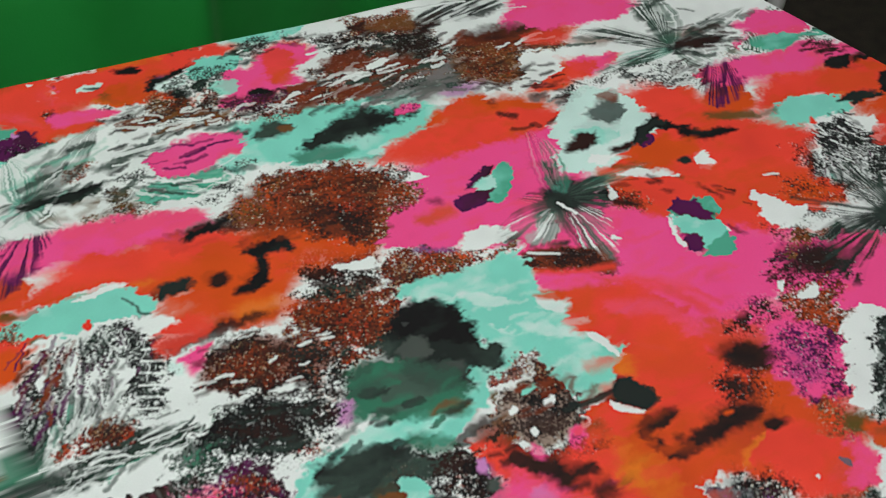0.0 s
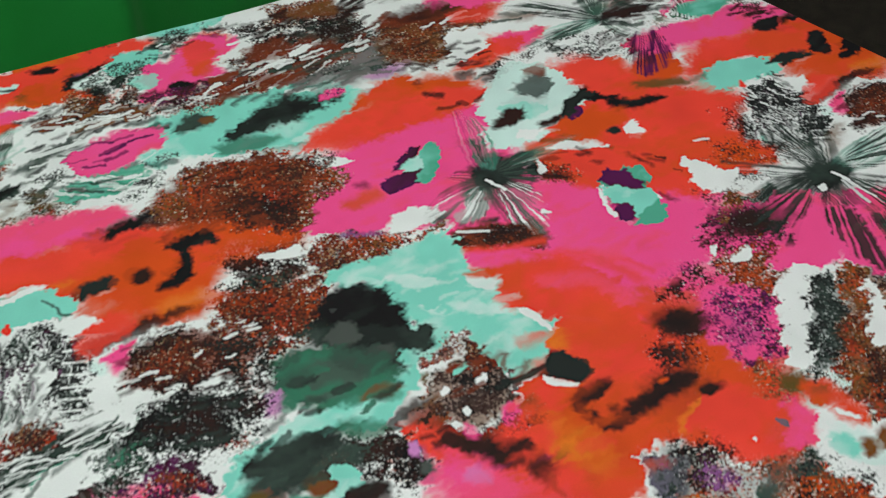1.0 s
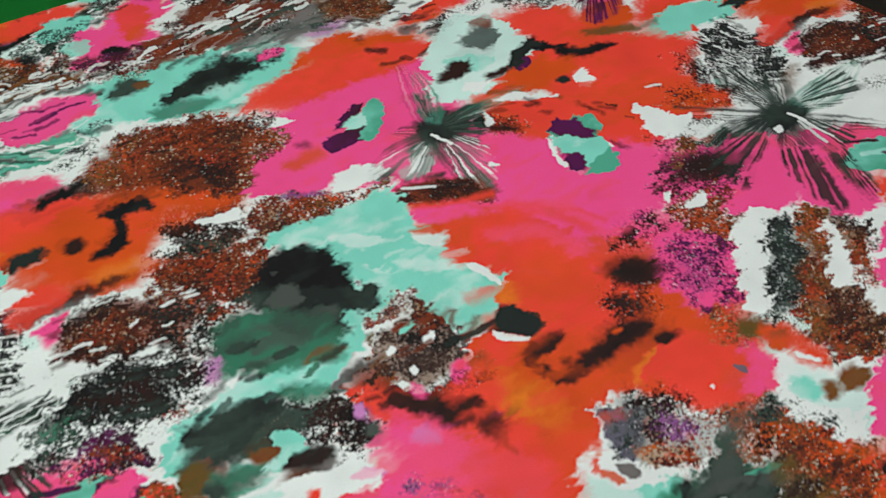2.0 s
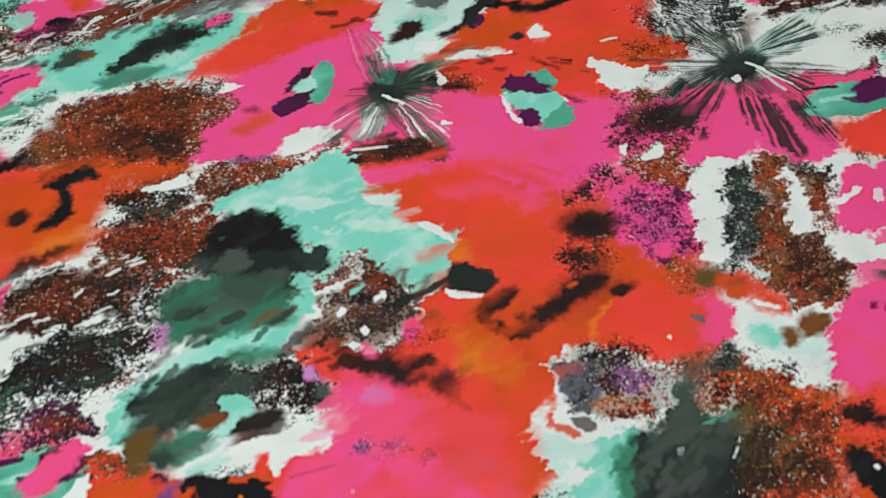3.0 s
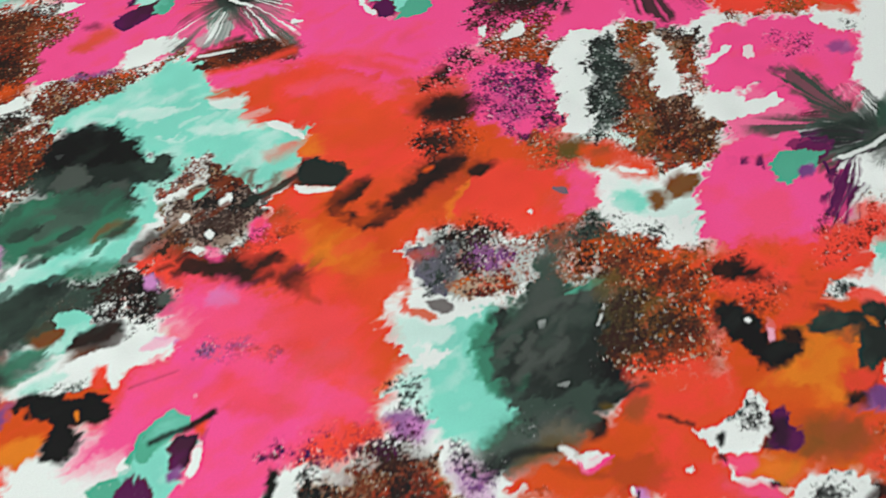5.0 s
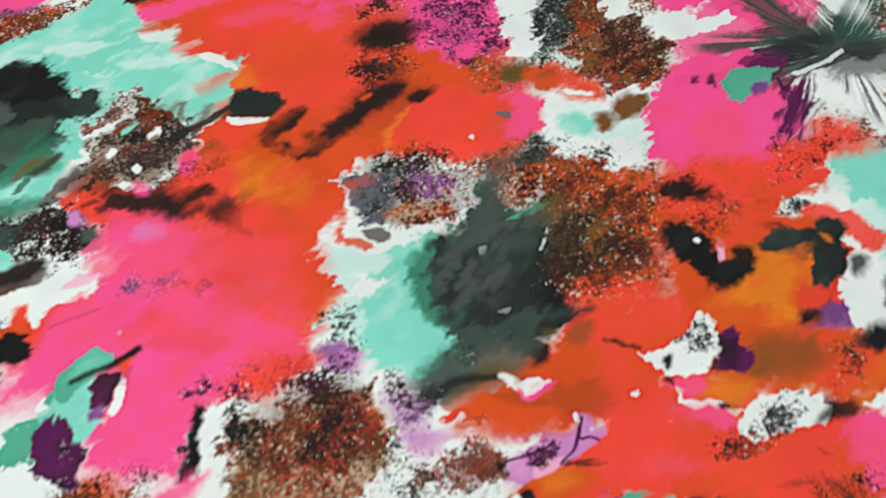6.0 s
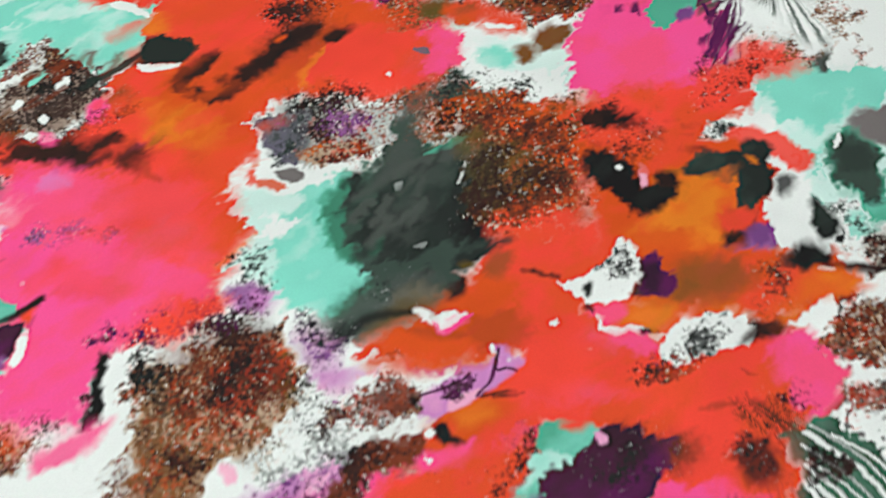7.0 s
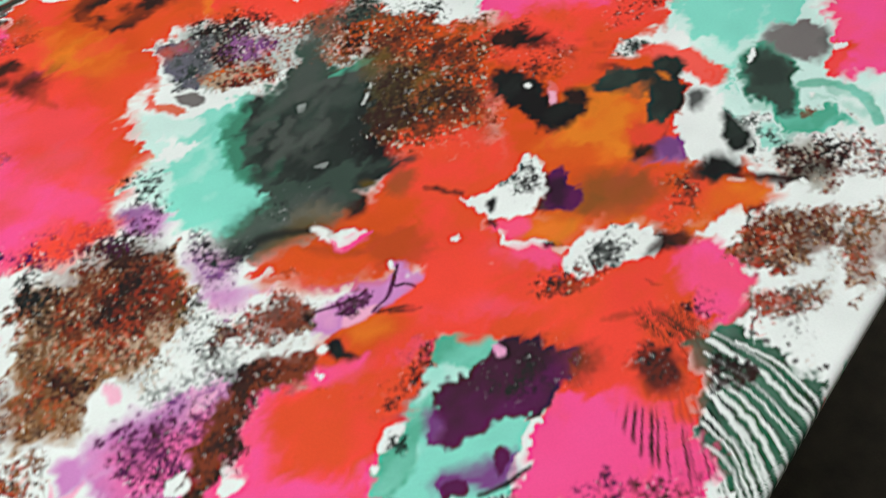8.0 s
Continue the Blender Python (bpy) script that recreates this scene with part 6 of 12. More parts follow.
blot("blush", 4.2, (186, 170), (184, 169), (181, 170), (178, 172), (176, 173), (178, 174), (182, 173), (185, 172), full=.5)
blot("umber", 0.6, (242, 161), (241, 160), (239, 161), (237, 162), (236, 163), (238, 163), (239, 163), (241, 161), full=.7)
blot("plum", 1.3, (234, 159), (233, 156), (232, 155), (232, 157), (232, 160), (233, 163), (235, 163), (235, 162), full=.5)
blot("white", 0.8, (237, 172), (236, 171), (235, 170), (235, 172), (235, 173), (236, 175), (237, 175), (238, 174), full=.9)
blot("rust", 4.2, (229, 184), (224, 184), (214, 187), (204, 192), (200, 196), (205, 196), (215, 193), (226, 188), full=.4)
blot("violet", 1.8, (274, 91), (272, 89), (268, 91), (264, 93), (263, 95), (265, 95), (269, 95), (272, 92), full=.5)
blot("plum", 3.1, (286, 97), (283, 94), (278, 95), (274, 98), (273, 102), (277, 105), (281, 104), (286, 101), full=.6)
blot("aqua", 1.3, (262, 110), (261, 109), (259, 108), (256, 107), (255, 109), (256, 110), (258, 111), (260, 111), full=.8)
blot("mint", 2.1, (252, 119), (250, 118), (247, 118), (244, 120), (243, 122), (245, 124), (248, 124), (251, 122), full=.7)
blot("rust", 2.8, (236, 108), (234, 104), (232, 104), (230, 106), (231, 110), (233, 113), (235, 114), (236, 112), full=.6)
blot("umber", 3.7, (224, 110), (222, 109), (219, 109), (216, 111), (215, 113), (217, 115), (220, 114), (223, 112), full=.3)
blot("coal", 0.6, (251, 53), (250, 52), (248, 52), (246, 52), (245, 52), (246, 53), (248, 53), (250, 53), full=.8)
blot("white", 0.6, (257, 56), (256, 56), (255, 55), (254, 55), (253, 56), (254, 56), (255, 57), (256, 57), full=.9)
blot("coal", 3.1, (324, 74), (322, 72), (317, 73), (314, 75), (314, 77), (317, 79), (320, 79), (324, 77), full=.4)
blot("black", 3.7, (325, 82), (323, 81), (319, 82), (317, 83), (316, 85), (318, 86), (322, 86), (324, 85), full=.4)
blot("orange", 7.9, (345, 86), (341, 81), (338, 80), (337, 83), (339, 88), (343, 93), (346, 94), (347, 91), full=.5)
blot("red", 6.3, (331, 65), (328, 63), (325, 62), (323, 65), (324, 68), (326, 71), (329, 71), (331, 70), full=.5)
blot("rust", 2.2, (329, 109), (327, 108), (322, 109), (317, 110), (315, 111), (317, 112), (323, 111), (328, 110), full=.5)
blot("umber", 2.0, (340, 101), (338, 101), (337, 104), (336, 108), (337, 110), (338, 109), (340, 106), (340, 103), full=.4)
blot("umber", 0.8, (206, 68), (206, 68), (206, 68), (206, 68), (206, 68), (206, 68), (206, 68), (206, 68), full=.6)
blot("coal", 0.7, (208, 66), (207, 63), (205, 62), (205, 64), (205, 67), (206, 70), (208, 71), (209, 70), full=.7)
blot("black", 0.9, (212, 91), (212, 89), (211, 89), (209, 90), (209, 92), (210, 93), (212, 93), (212, 92), full=.6)
blot("white", 0.4, (214, 86), (214, 85), (212, 85), (212, 86), (212, 86), (212, 88), (214, 88), (214, 87), full=.9)
blot("white", 0.5, (213, 95), (212, 95), (212, 95), (212, 95), (212, 95), (212, 96), (212, 96), (213, 95), full=.9)
blot("rust", 1.0, (384, 121), (381, 115), (379, 113), (380, 115), (382, 121), (386, 127), (388, 129), (387, 127), full=.8)
blot("amber", 7.2, (156, 172), (153, 164), (149, 163), (146, 167), (147, 176), (150, 184), (154, 186), (157, 181), full=.3)
blot("black", 0.6, (193, 159), (192, 158), (191, 158), (190, 159), (190, 161), (190, 161), (191, 161), (193, 161), full=.6)
blot("white", 0.8, (194, 146), (193, 145), (190, 145), (188, 145), (187, 146), (187, 148), (190, 148), (193, 148), full=.8)
blot("coal", 6.3, (138, 196), (134, 190), (127, 190), (121, 196), (119, 203), (122, 209), (130, 209), (136, 203), full=.3)
blot("umber", 7.2, (99, 170), (95, 163), (88, 162), (82, 168), (80, 177), (84, 184), (91, 185), (97, 179), full=.3)
blot("umber", 6.0, (154, 212), (151, 211), (143, 213), (137, 217), (134, 220), (137, 221), (145, 220), (152, 216), full=.4)
blot("white", 4.2, (157, 188), (154, 182), (148, 182), (143, 186), (143, 194), (146, 199), (151, 200), (156, 195), full=.5)
blot("white", 3.7, (180, 158), (178, 156), (171, 154), (164, 154), (161, 155), (163, 158), (170, 161), (177, 161), full=.5)
blot("white", 3.7, (117, 148), (116, 146), (112, 147), (109, 149), (108, 152), (110, 153), (113, 152), (116, 151), full=.4)
blot("violet", 5.3, (110, 107), (107, 104), (101, 106), (95, 109), (93, 113), (97, 116), (103, 115), (109, 112), full=.4)
blot("plum", 4.0, (133, 106), (130, 102), (123, 102), (118, 107), (116, 113), (119, 117), (126, 117), (131, 112), full=.3)
blot("coal", 1.0, (404, 169), (402, 168), (398, 169), (395, 171), (395, 173), (397, 173), (400, 172), (403, 170), full=.6)
blot("black", 1.2, (393, 166), (390, 165), (385, 166), (380, 169), (379, 172), (382, 173), (387, 172), (392, 169), full=.6)
blot("rust", 1.6, (389, 171), (388, 171), (384, 172), (382, 173), (380, 175), (382, 175), (385, 174), (388, 173), full=.7)
blot("umber", 1.4, (424, 150), (421, 150), (414, 152), (408, 155), (406, 158), (409, 158), (416, 155), (422, 152), full=.6)
blot("white", 0.9, (421, 185), (420, 183), (419, 182), (419, 184), (419, 185), (421, 187), (422, 188), (422, 187), full=.8)
blot("coal", 1.1, (416, 179), (414, 176), (412, 176), (412, 178), (412, 181), (415, 183), (416, 184), (417, 182), full=.7)
blot("coal", 4.2, (453, 212), (447, 206), (440, 205), (436, 211), (438, 219), (444, 226), (451, 226), (455, 221), full=.5)
blot("mint", 4.0, (438, 194), (435, 193), (431, 194), (427, 196), (426, 199), (429, 200), (434, 199), (437, 196), full=.4)
blot("rust", 1.1, (452, 185), (451, 184), (448, 184), (445, 184), (445, 185), (446, 187), (449, 187), (452, 187), full=.7)
blot("coal", 1.3, (445, 189), (443, 188), (441, 188), (439, 190), (439, 191), (440, 192), (443, 192), (445, 191), full=.7)
blot("white", 0.9, (460, 195), (459, 194), (458, 194), (457, 195), (458, 196), (458, 197), (460, 197), (460, 196))
blot("coal", 7.5, (-116, 682), (-99, 699), (-73, 719), (-37, 733), (-18, 737), (-23, 719), (-41, 709), (-68, 693), (-94, 677))
blot("slate", 5.9, (-103, 710), (-55, 730), (-64, 740), (-108, 715), full=.8)
brush("aqua", 2.6, 3.2, (-59, 701), (-28, 710), (4, 722), full=.8)
blot("orange", 14.7, (-149, 591), (-106, 600), (-56, 581), (-66, 560), (-121, 568), full=.8)
blot("rust", 15.9, (-139, 625), (-103, 643), (-53, 626), (-58, 590), (-114, 602), full=.6)
grain("umber", .5, 9.8, (-123, 622), (-65, 623), (-58, 584), (-114, 596))
blot("white", 1.8, (-91, 554), (-70, 555), (-62, 561), (-55, 558), (-56, 551), (-82, 549))
blot("rust", 5.0, (60, 553), (64, 566), (97, 569), (130, 569), (137, 549), (102, 548), (73, 544))
grain("umber", .6, 3.6, (61, 562), (97, 569), (139, 558), (134, 544), (77, 547))
brush("white", 1.5, 2.0, (67, 565), (84, 565))
brush("white", 1.5, 2.0, (90, 565), (113, 562))
blot("pink", 4.6, (64, 530), (73, 546), (118, 543), (141, 535), (131, 527), (92, 531))
blot("orange", 6.0, (59, 524), (75, 527), (116, 530), (148, 527), (113, 516), (73, 514), full=.9)
blot("violet", 3.9, (-30, 566), (-17, 572), (-1, 578), (3, 569), (-14, 563), full=.8)
blot("white", 1.8, (-48, 574), (-42, 577), (-30, 573), (-34, 567), (-44, 569))
blot("white", 3.0, (1, 573), (16, 585), (37, 592), (58, 586), (52, 578), (27, 573), (7, 568))
brush("umber", 2.6, 3.2, (-13, 622), (-2, 623), full=.8)
brush("orange", 4.0, 6.0, (-26, 603), (-11, 609), (5, 614), full=.8)
brush("rust", 2.4, 2.4, (-21, 592), (1, 601), (17, 604), full=.5)
blot("mint", 3.3, (20, 633), (32, 648), (48, 661), (60, 658), (58, 646), (41, 635), (29, 625))
blot("plum", 4.3, (5, 616), (19, 626), (41, 637), (56, 632), (46, 621), (22, 613))
brush("plum", 2.4, 5.9, (28, 649), (41, 658))
blot("white", 1.6, (20, 640), (23, 649), (29, 651), (25, 638))
petal("plum", .5, 22.5, (92, 620), (75, 710))
petal("mint", .5, 25.2, (97, 624), (88, 698))
petal("slate", .55, 12.0, (98, 623), (147, 653))
petal("coal", .6, 20.0, (93, 617), (142, 619))
petal("coal", .55, 18.3, (93, 617), (56, 626))
petal("slate", .55, 26.9, (93, 617), (39, 580))
petal("mint", .55, 26.0, (92, 614), (80, 574))
petal("slate", .5, 26.0, (95, 616), (134, 548))
brush("white", 1.6, 2.2, (93, 617), (103, 609))
brush("white", 1.5, 2.0, (86, 612), (79, 604))
blot("black", 8.0, (81, 623), (93, 632), (105, 625), (107, 613), (92, 608), (82, 613))
brush("coal", 2.0, 3.4, (106, 629), (121, 644), (144, 649), full=.9)
blot("black", 3.0, (127, 629), (137, 637), (138, 623), (130, 618))
blot("white", 2.4, (137, 643), (148, 628), (137, 620), (140, 631))
blot("coal", 4.0, (81, 574), (98, 578), (94, 571), full=.8)
blot("pink", 20.4, (188, 485), (220, 518), (257, 529), (266, 503), (289, 470), (284, 429), (249, 431), (232, 471), full=.8)
grain("plum", .4, 13.4, (194, 495), (239, 526), (255, 523), (229, 488), (203, 482))
grain("plum", .42, 16.0, (230, 477), (263, 493), (286, 472), (289, 433), (256, 429), (236, 454))
grain("brown", .85, 6.1, (247, 510), (268, 545), (294, 601), (301, 576), (318, 535), (297, 488), (273, 499))
grain("umber", .5, 10.0, (253, 548), (294, 584), (328, 551), (311, 512), (271, 520))
blot("pink", 2.1, (274, 495), (283, 488), (289, 465), (286, 454), (278, 474))
blot("pink", 2.8, (229, 480), (248, 498), (264, 503), (254, 488), (238, 478))
blot("white", 1.9, (264, 518), (285, 539), (288, 524), (273, 520))
blot("white", 1.8, (250, 518), (257, 529), (263, 532), (256, 520))
blot("black", 11.5, (191, 471), (211, 481), (245, 471), (250, 462), (221, 457), (197, 459))
blot("red", 2.7, (191, 447), (206, 459), (218, 452), (213, 443), (203, 449))
petal("coal", .65, 39.0, (372, 602), (272, 553))
petal("slate", .55, 17.6, (373, 605), (281, 617))
petal("slate", .6, 38.3, (374, 608), (341, 665))
petal("slate", .55, 27.4, (376, 608), (385, 688))
petal("mint", .5, 34.3, (380, 611), (469, 671))
petal("coal", .6, 22.9, (378, 604), (467, 587))
petal("coal", .55, 22.4, (375, 600), (425, 514))
petal("slate", .42, 35.8, (367, 589), (402, 499))
petal("plum", .35, 28.6, (368, 593), (330, 529))
blot("black", 15.3, (284, 563), (305, 575), (328, 564), (317, 544), (287, 544), full=.9)
blot("black", 10.0, (358, 608), (379, 623), (395, 610), (386, 589), (362, 585))
brush("white", 2.3, 2.3, (388, 602), (400, 590), (412, 572))
brush("white", 2.2, 2.2, (365, 617), (350, 649))
blot("white", 2.0, (362, 592), (370, 597), (370, 587))
blot("mint", 3.4, (403, 551), (428, 569), (451, 578), (470, 571), (478, 546), (458, 544), (435, 542), (413, 542))
blot("plum", 4.2, (446, 568), (464, 578), (487, 571), (469, 551), (452, 551))
brush("aqua", 2.6, 5.2, (424, 558), (448, 560), full=.9)
brush("plum", 2.8, 4.5, (413, 571), (439, 572))
grain("umber", .75, 7.8, (467, 619), (500, 630), (515, 620), (499, 605), (472, 607))
grain("slate", .5, 4.9, (453, 643), (496, 642), (483, 623), (451, 625))
blot("white", 2.5, (293, 490), (301, 501), (317, 505), (319, 500), (310, 491), (296, 486))
blot("white", 2.2, (290, 475), (311, 488), (316, 482), (308, 472), (297, 469))
blot("white", 2.2, (289, 457), (305, 467), (308, 459), (294, 417), (288, 423), (289, 444))
brush("umber", 2.2, 2.7, (298, 498), (314, 501), full=.8)
brush("umber", 2.3, 2.7, (291, 469), (306, 472), full=.8)
brush("umber", 1.9, 2.3, (291, 457), (304, 460), full=.7)
grain("coal", .85, 4.7, (316, 482), (330, 499), (344, 497), (334, 457), (313, 408), (293, 415), (316, 454))
grain("umber", .6, 4.5, (312, 483), (324, 495), (328, 480), (317, 473))
grain("rust", .9, 4.1, (314, 403), (337, 455), (353, 512), (365, 510), (361, 473), (347, 448), (334, 435), (358, 436), (379, 426), (380, 400), (365, 373), (342, 373), (318, 392))
grain("rust", .85, 3.6, (364, 505), (402, 503), (394, 467), (377, 458), (370, 488))
blot("orange", 5.8, (311, 398), (305, 394), (297, 392), (290, 397), (289, 403), (294, 408), (303, 409), (310, 405), full=.7)
blot("slate", 5.6, (-40, 433), (-3, 440), (4, 425), (-32, 423), full=.5)
grain("brown", .9, 5.4, (-179, 437), (-174, 471), (-135, 481), (-86, 481), (-82, 441), (-106, 442), (-144, 434))
grain("umber", .6, 5.4, (-176, 442), (-163, 471), (-98, 476), (-90, 451), (-145, 439))
grain("black", .85, 5.4, (-172, 396), (-151, 424), (-113, 428), (-86, 422), (-82, 402), (-119, 387), (-155, 381))
grain("umber", .5, 5.2, (-175, 396), (-151, 418), (-112, 413), (-119, 391))
grain("rust", .9, 5.4, (-121, 517), (-100, 533), (-49, 534), (-41, 502), (-58, 468), (-82, 458), (-111, 491))
grain("umber", .55, 5.4, (-116, 512), (-49, 523), (-50, 481), (-99, 481))
grain("black", .4, 5.5, (-121, 528), (-100, 536), (-66, 534), (-108, 523))
blot("white", 2.2, (-135, 486), (-124, 497), (-111, 494), (-94, 485), (-123, 484))
blot("white", 2.2, (-136, 431), (-113, 439), (-98, 450), (-101, 436), (-125, 428))
blot("white", 2.7, (-111, 494), (-103, 496), (-83, 483), (-99, 481))
grain("umber", .7, 4.8, (-190, 362), (-171, 388), (-149, 392), (-155, 366), (-178, 350))
grain("slate", .7, 4.0, (-196, 386), (-179, 396), (-156, 389), (-158, 366), (-191, 367))
grain("plum", .85, 4.8, (-160, 350), (-145, 385), (-126, 380), (-112, 361), (-124, 345), (-160, 346))
blot("umber", 5.6, (-224, 349), (-209, 367), (-190, 361), (-192, 346), full=.8)
petal("slate", .5, 15.9, (-286, 359), (-164, 412))
petal("coal", .55, 13.9, (-285, 358), (-215, 392))
petal("slate", .55, 24.0, (-283, 364), (-286, 438))
petal("teal", .55, 20.8, (-283, 362), (-251, 433))
grain("umber", .55, 4.2, (-266, 368), (-252, 393), (-215, 415), (-199, 410), (-222, 388))
grain("rust", .7, 3.9, (-266, 389), (-241, 412), (-214, 412), (-220, 395), (-257, 376))
grain("coal", .7, 3.6, (-237, 471), (-228, 491), (-208, 494), (-198, 416), (-226, 415), (-224, 442))
brush("white", 1.8, 2.2, (-221, 481), (-209, 482))
brush("white", 1.8, 2.2, (-221, 471), (-206, 472))
brush("white", 1.6, 2.0, (-220, 461), (-204, 462))
brush("white", 1.8, 2.2, (-220, 451), (-203, 451))
brush("white", 1.8, 2.2, (-219, 440), (-202, 441))
brush("white", 1.6, 2.0, (-220, 430), (-202, 431))
brush("white", 1.8, 2.2, (-220, 421), (-202, 422))
blot("white", 2.2, (-244, 452), (-234, 461), (-224, 457), (-228, 433), (-232, 419), (-238, 424), (-235, 437))
grain("umber", .6, 3.2, (-296, 433), (-288, 471), (-266, 481), (-256, 437), (-268, 424))
grain("plum", .5, 3.6, (-265, 471), (-247, 481), (-237, 442), (-253, 419))
grain("coal", .6, 3.2, (-302, 406), (-289, 438), (-270, 433), (-266, 393), (-287, 385))
blot("white", 1.8, (-275, 457), (-268, 471), (-263, 461), (-267, 437))
blot("white", 1.8, (-253, 437), (-251, 457), (-246, 452), (-247, 424))
blot("white", 1.6, (-289, 442), (-286, 461), (-281, 457), (-283, 433))
brush("coal", 2.0, 2.0, (-266, 481), (-257, 452), (-256, 419), full=.8)
brush("coal", 1.9, 1.9, (-282, 461), (-281, 433), (-284, 406), full=.8)
petal("slate", .55, 34.9, (-328, 613), (-286, 710))
petal("mint", .5, 38.3, (-328, 613), (-353, 664))
petal("coal", .65, 17.6, (-328, 613), (-264, 638))
petal("slate", .5, 27.4, (-328, 613), (-355, 572))
petal("teal", .5, 25.2, (-325, 609), (-293, 586))
petal("slate", .5, 13.8, (-328, 614), (-236, 624))
blot("black", 6.6, (-339, 605), (-322, 617), (-289, 626), (-275, 623), (-300, 613), (-319, 603))
petal("slate", .5, 25.0, (227, 823), (130, 846))
petal("teal", .55, 41.2, (226, 827), (216, 917))
petal("slate", .55, 25.0, (233, 827), (314, 892))
petal("mint", .5, 20.1, (227, 819), (140, 782))
petal("teal", .45, 26.5, (229, 819), (275, 791))
blot("black", 6.9, (215, 817), (245, 833), (285, 850), (273, 832), (232, 815))
grain("umber", .55, 5.3, (-275, 717), (-216, 736), (-167, 727), (-190, 707), (-236, 701))
grain("brown", .6, 6.3, (-266, 724), (-230, 740), (-182, 737), (-214, 718))
grain("umber", .5, 7.6, (-107, 834), (-33, 853), (-2, 837), (-34, 811), (-96, 805))
grain("rust", .75, 5.9, (-115, 750), (-76, 786), (-4, 796), (-15, 772), (-75, 751))
grain("umber", .6, 5.9, (-162, 719), (-115, 750), (-65, 763), (-85, 739), (-142, 716))
grain("rust", .75, 6.3, (-106, 781), (-76, 810), (-23, 820), (-34, 799), (-76, 782))
grain("coal", .6, 6.3, (-65, 802), (-13, 829), (50, 822), (49, 797), (-14, 791))
grain("slate", .7, 7.6, (-55, 763), (7, 792), (59, 802), (58, 781), (-5, 757))
grain("brown", .85, 6.3, (28, 805), (72, 827), (126, 833), (101, 799), (67, 766), (41, 769))
blot("rust", 9.4, (13, 821), (63, 848), (128, 854), (104, 828), (50, 814), full=.8)
brush("white", 2.5, 3.2, (-105, 761), (-75, 776))
brush("white", 2.5, 3.8, (-68, 784), (-34, 800))
brush("white", 2.7, 4.0, (-1, 846), (64, 865))
brush("coal", 1.9, 2.5, (5, 859), (22, 874))
brush("coal", 2.1, 2.8, (21, 864), (38, 880))
brush("coal", 2.0, 2.7, (37, 868), (55, 884))
brush("white", 2.7, 3.4, (-38, 862), (0, 879), (34, 889))
grain("umber", .5, 4.7, (-185, 660), (-159, 674), (-140, 668), (-175, 641))
grain("coal", .5, 4.9, (-200, 615), (-184, 634), (-158, 651), (-165, 625))
grain("umber", .5, 5.9, (-263, 602), (-236, 627), (-218, 621), (-242, 605))
grain("olive", .5, 4.9, (-292, 590), (-252, 611), (-218, 618), (-242, 599))
petal("slate", .6, 26.2, (474, 362), (467, 423))
petal("teal", .55, 33.0, (475, 365), (533, 423))
petal("coal", .6, 25.5, (471, 364), (427, 395))
petal("plum", .5, 29.9, (469, 359), (404, 301))
petal("slate", .5, 29.7, (473, 358), (478, 290))
petal("plum", .4, 22.4, (468, 365), (371, 377))
petal("teal", .55, 24.7, (477, 361), (536, 359))
petal("slate", .5, 18.7, (476, 358), (511, 322))
blot("slate", 9.9, (460, 370), (479, 373), (490, 358), (476, 352), (461, 356))
brush("white", 1.7, 2.1, (465, 359), (440, 352))
brush("white", 1.5, 1.9, (483, 358), (501, 344))
blot("mint", 3.0, (386, 352), (401, 365), (416, 365), (425, 355), (413, 343), (398, 340), (386, 346))
blot("plum", 3.5, (404, 353), (416, 353), (410, 343), (401, 346))
brush("plum", 2.2, 5.2, (421, 373), (447, 374))
brush("umber", 1.6, 2.9, (429, 354), (431, 343))
grain("brown", .85, 3.8, (237, 332), (246, 337), (265, 338), (275, 320), (269, 308), (250, 304), (241, 310))
grain("umber", .5, 4.3, (246, 337), (271, 336), (268, 314), (246, 314))
brush("white", 1.3, 1.3, (251, 300), (266, 308), full=.8)
brush("amber", 3.0, 2.4, (137, 310), (146, 322), (158, 324), full=.7)
brush("amber", 2.6, 2.1, (147, 277), (125, 264), full=.6)
blot("coal", 2.3, (415, 197), (416, 190), (416, 175), (412, 172), (405, 174))
blot("black", 2.9, (254, 230), (249, 227), (239, 229), (231, 235), (229, 241), (234, 244), (244, 242), (252, 237), full=.8)
blot("black", 2.6, (247, 253), (242, 250), (235, 250), (227, 256), (226, 262), (230, 266), (238, 265), (245, 260), full=.7)
blot("slate", 1.8, (226, 283), (224, 281), (222, 281), (220, 283), (220, 285), (221, 287), (224, 287), (226, 285), full=.8)
blot("slate", 1.8, (226, 242), (224, 241), (222, 241), (220, 242), (219, 245), (220, 247), (223, 246), (226, 244), full=.8)
blot("slate", 1.6, (227, 259), (226, 258), (223, 257), (222, 259), (221, 262), (223, 263), (225, 263), (227, 262), full=.7)
brush("umber", 8.2, 12.4, (139, 383), (155, 389), (175, 400), (191, 411), (212, 414))
brush("umber", 7.2, 8.9, (130, 404), (139, 412), (154, 416), full=.9)
brush("umber", 5.8, 6.5, (127, 401), (132, 392), (143, 382), full=.8)
brush("umber", 3.3, 5.8, (206, 414), (221, 405), (231, 410))
blot("red", 1.8, (193, 416), (192, 415), (189, 413), (187, 413), (185, 415), (186, 418), (189, 419), (192, 418))
blot("coal", 5.0, (-8, 394), (13, 410), (39, 417), (59, 416), (55, 407), (32, 406), (11, 398), (-2, 389), full=.85)
grain("umber", .4, 7.3, (184, 445), (214, 448), (226, 425), (197, 424))
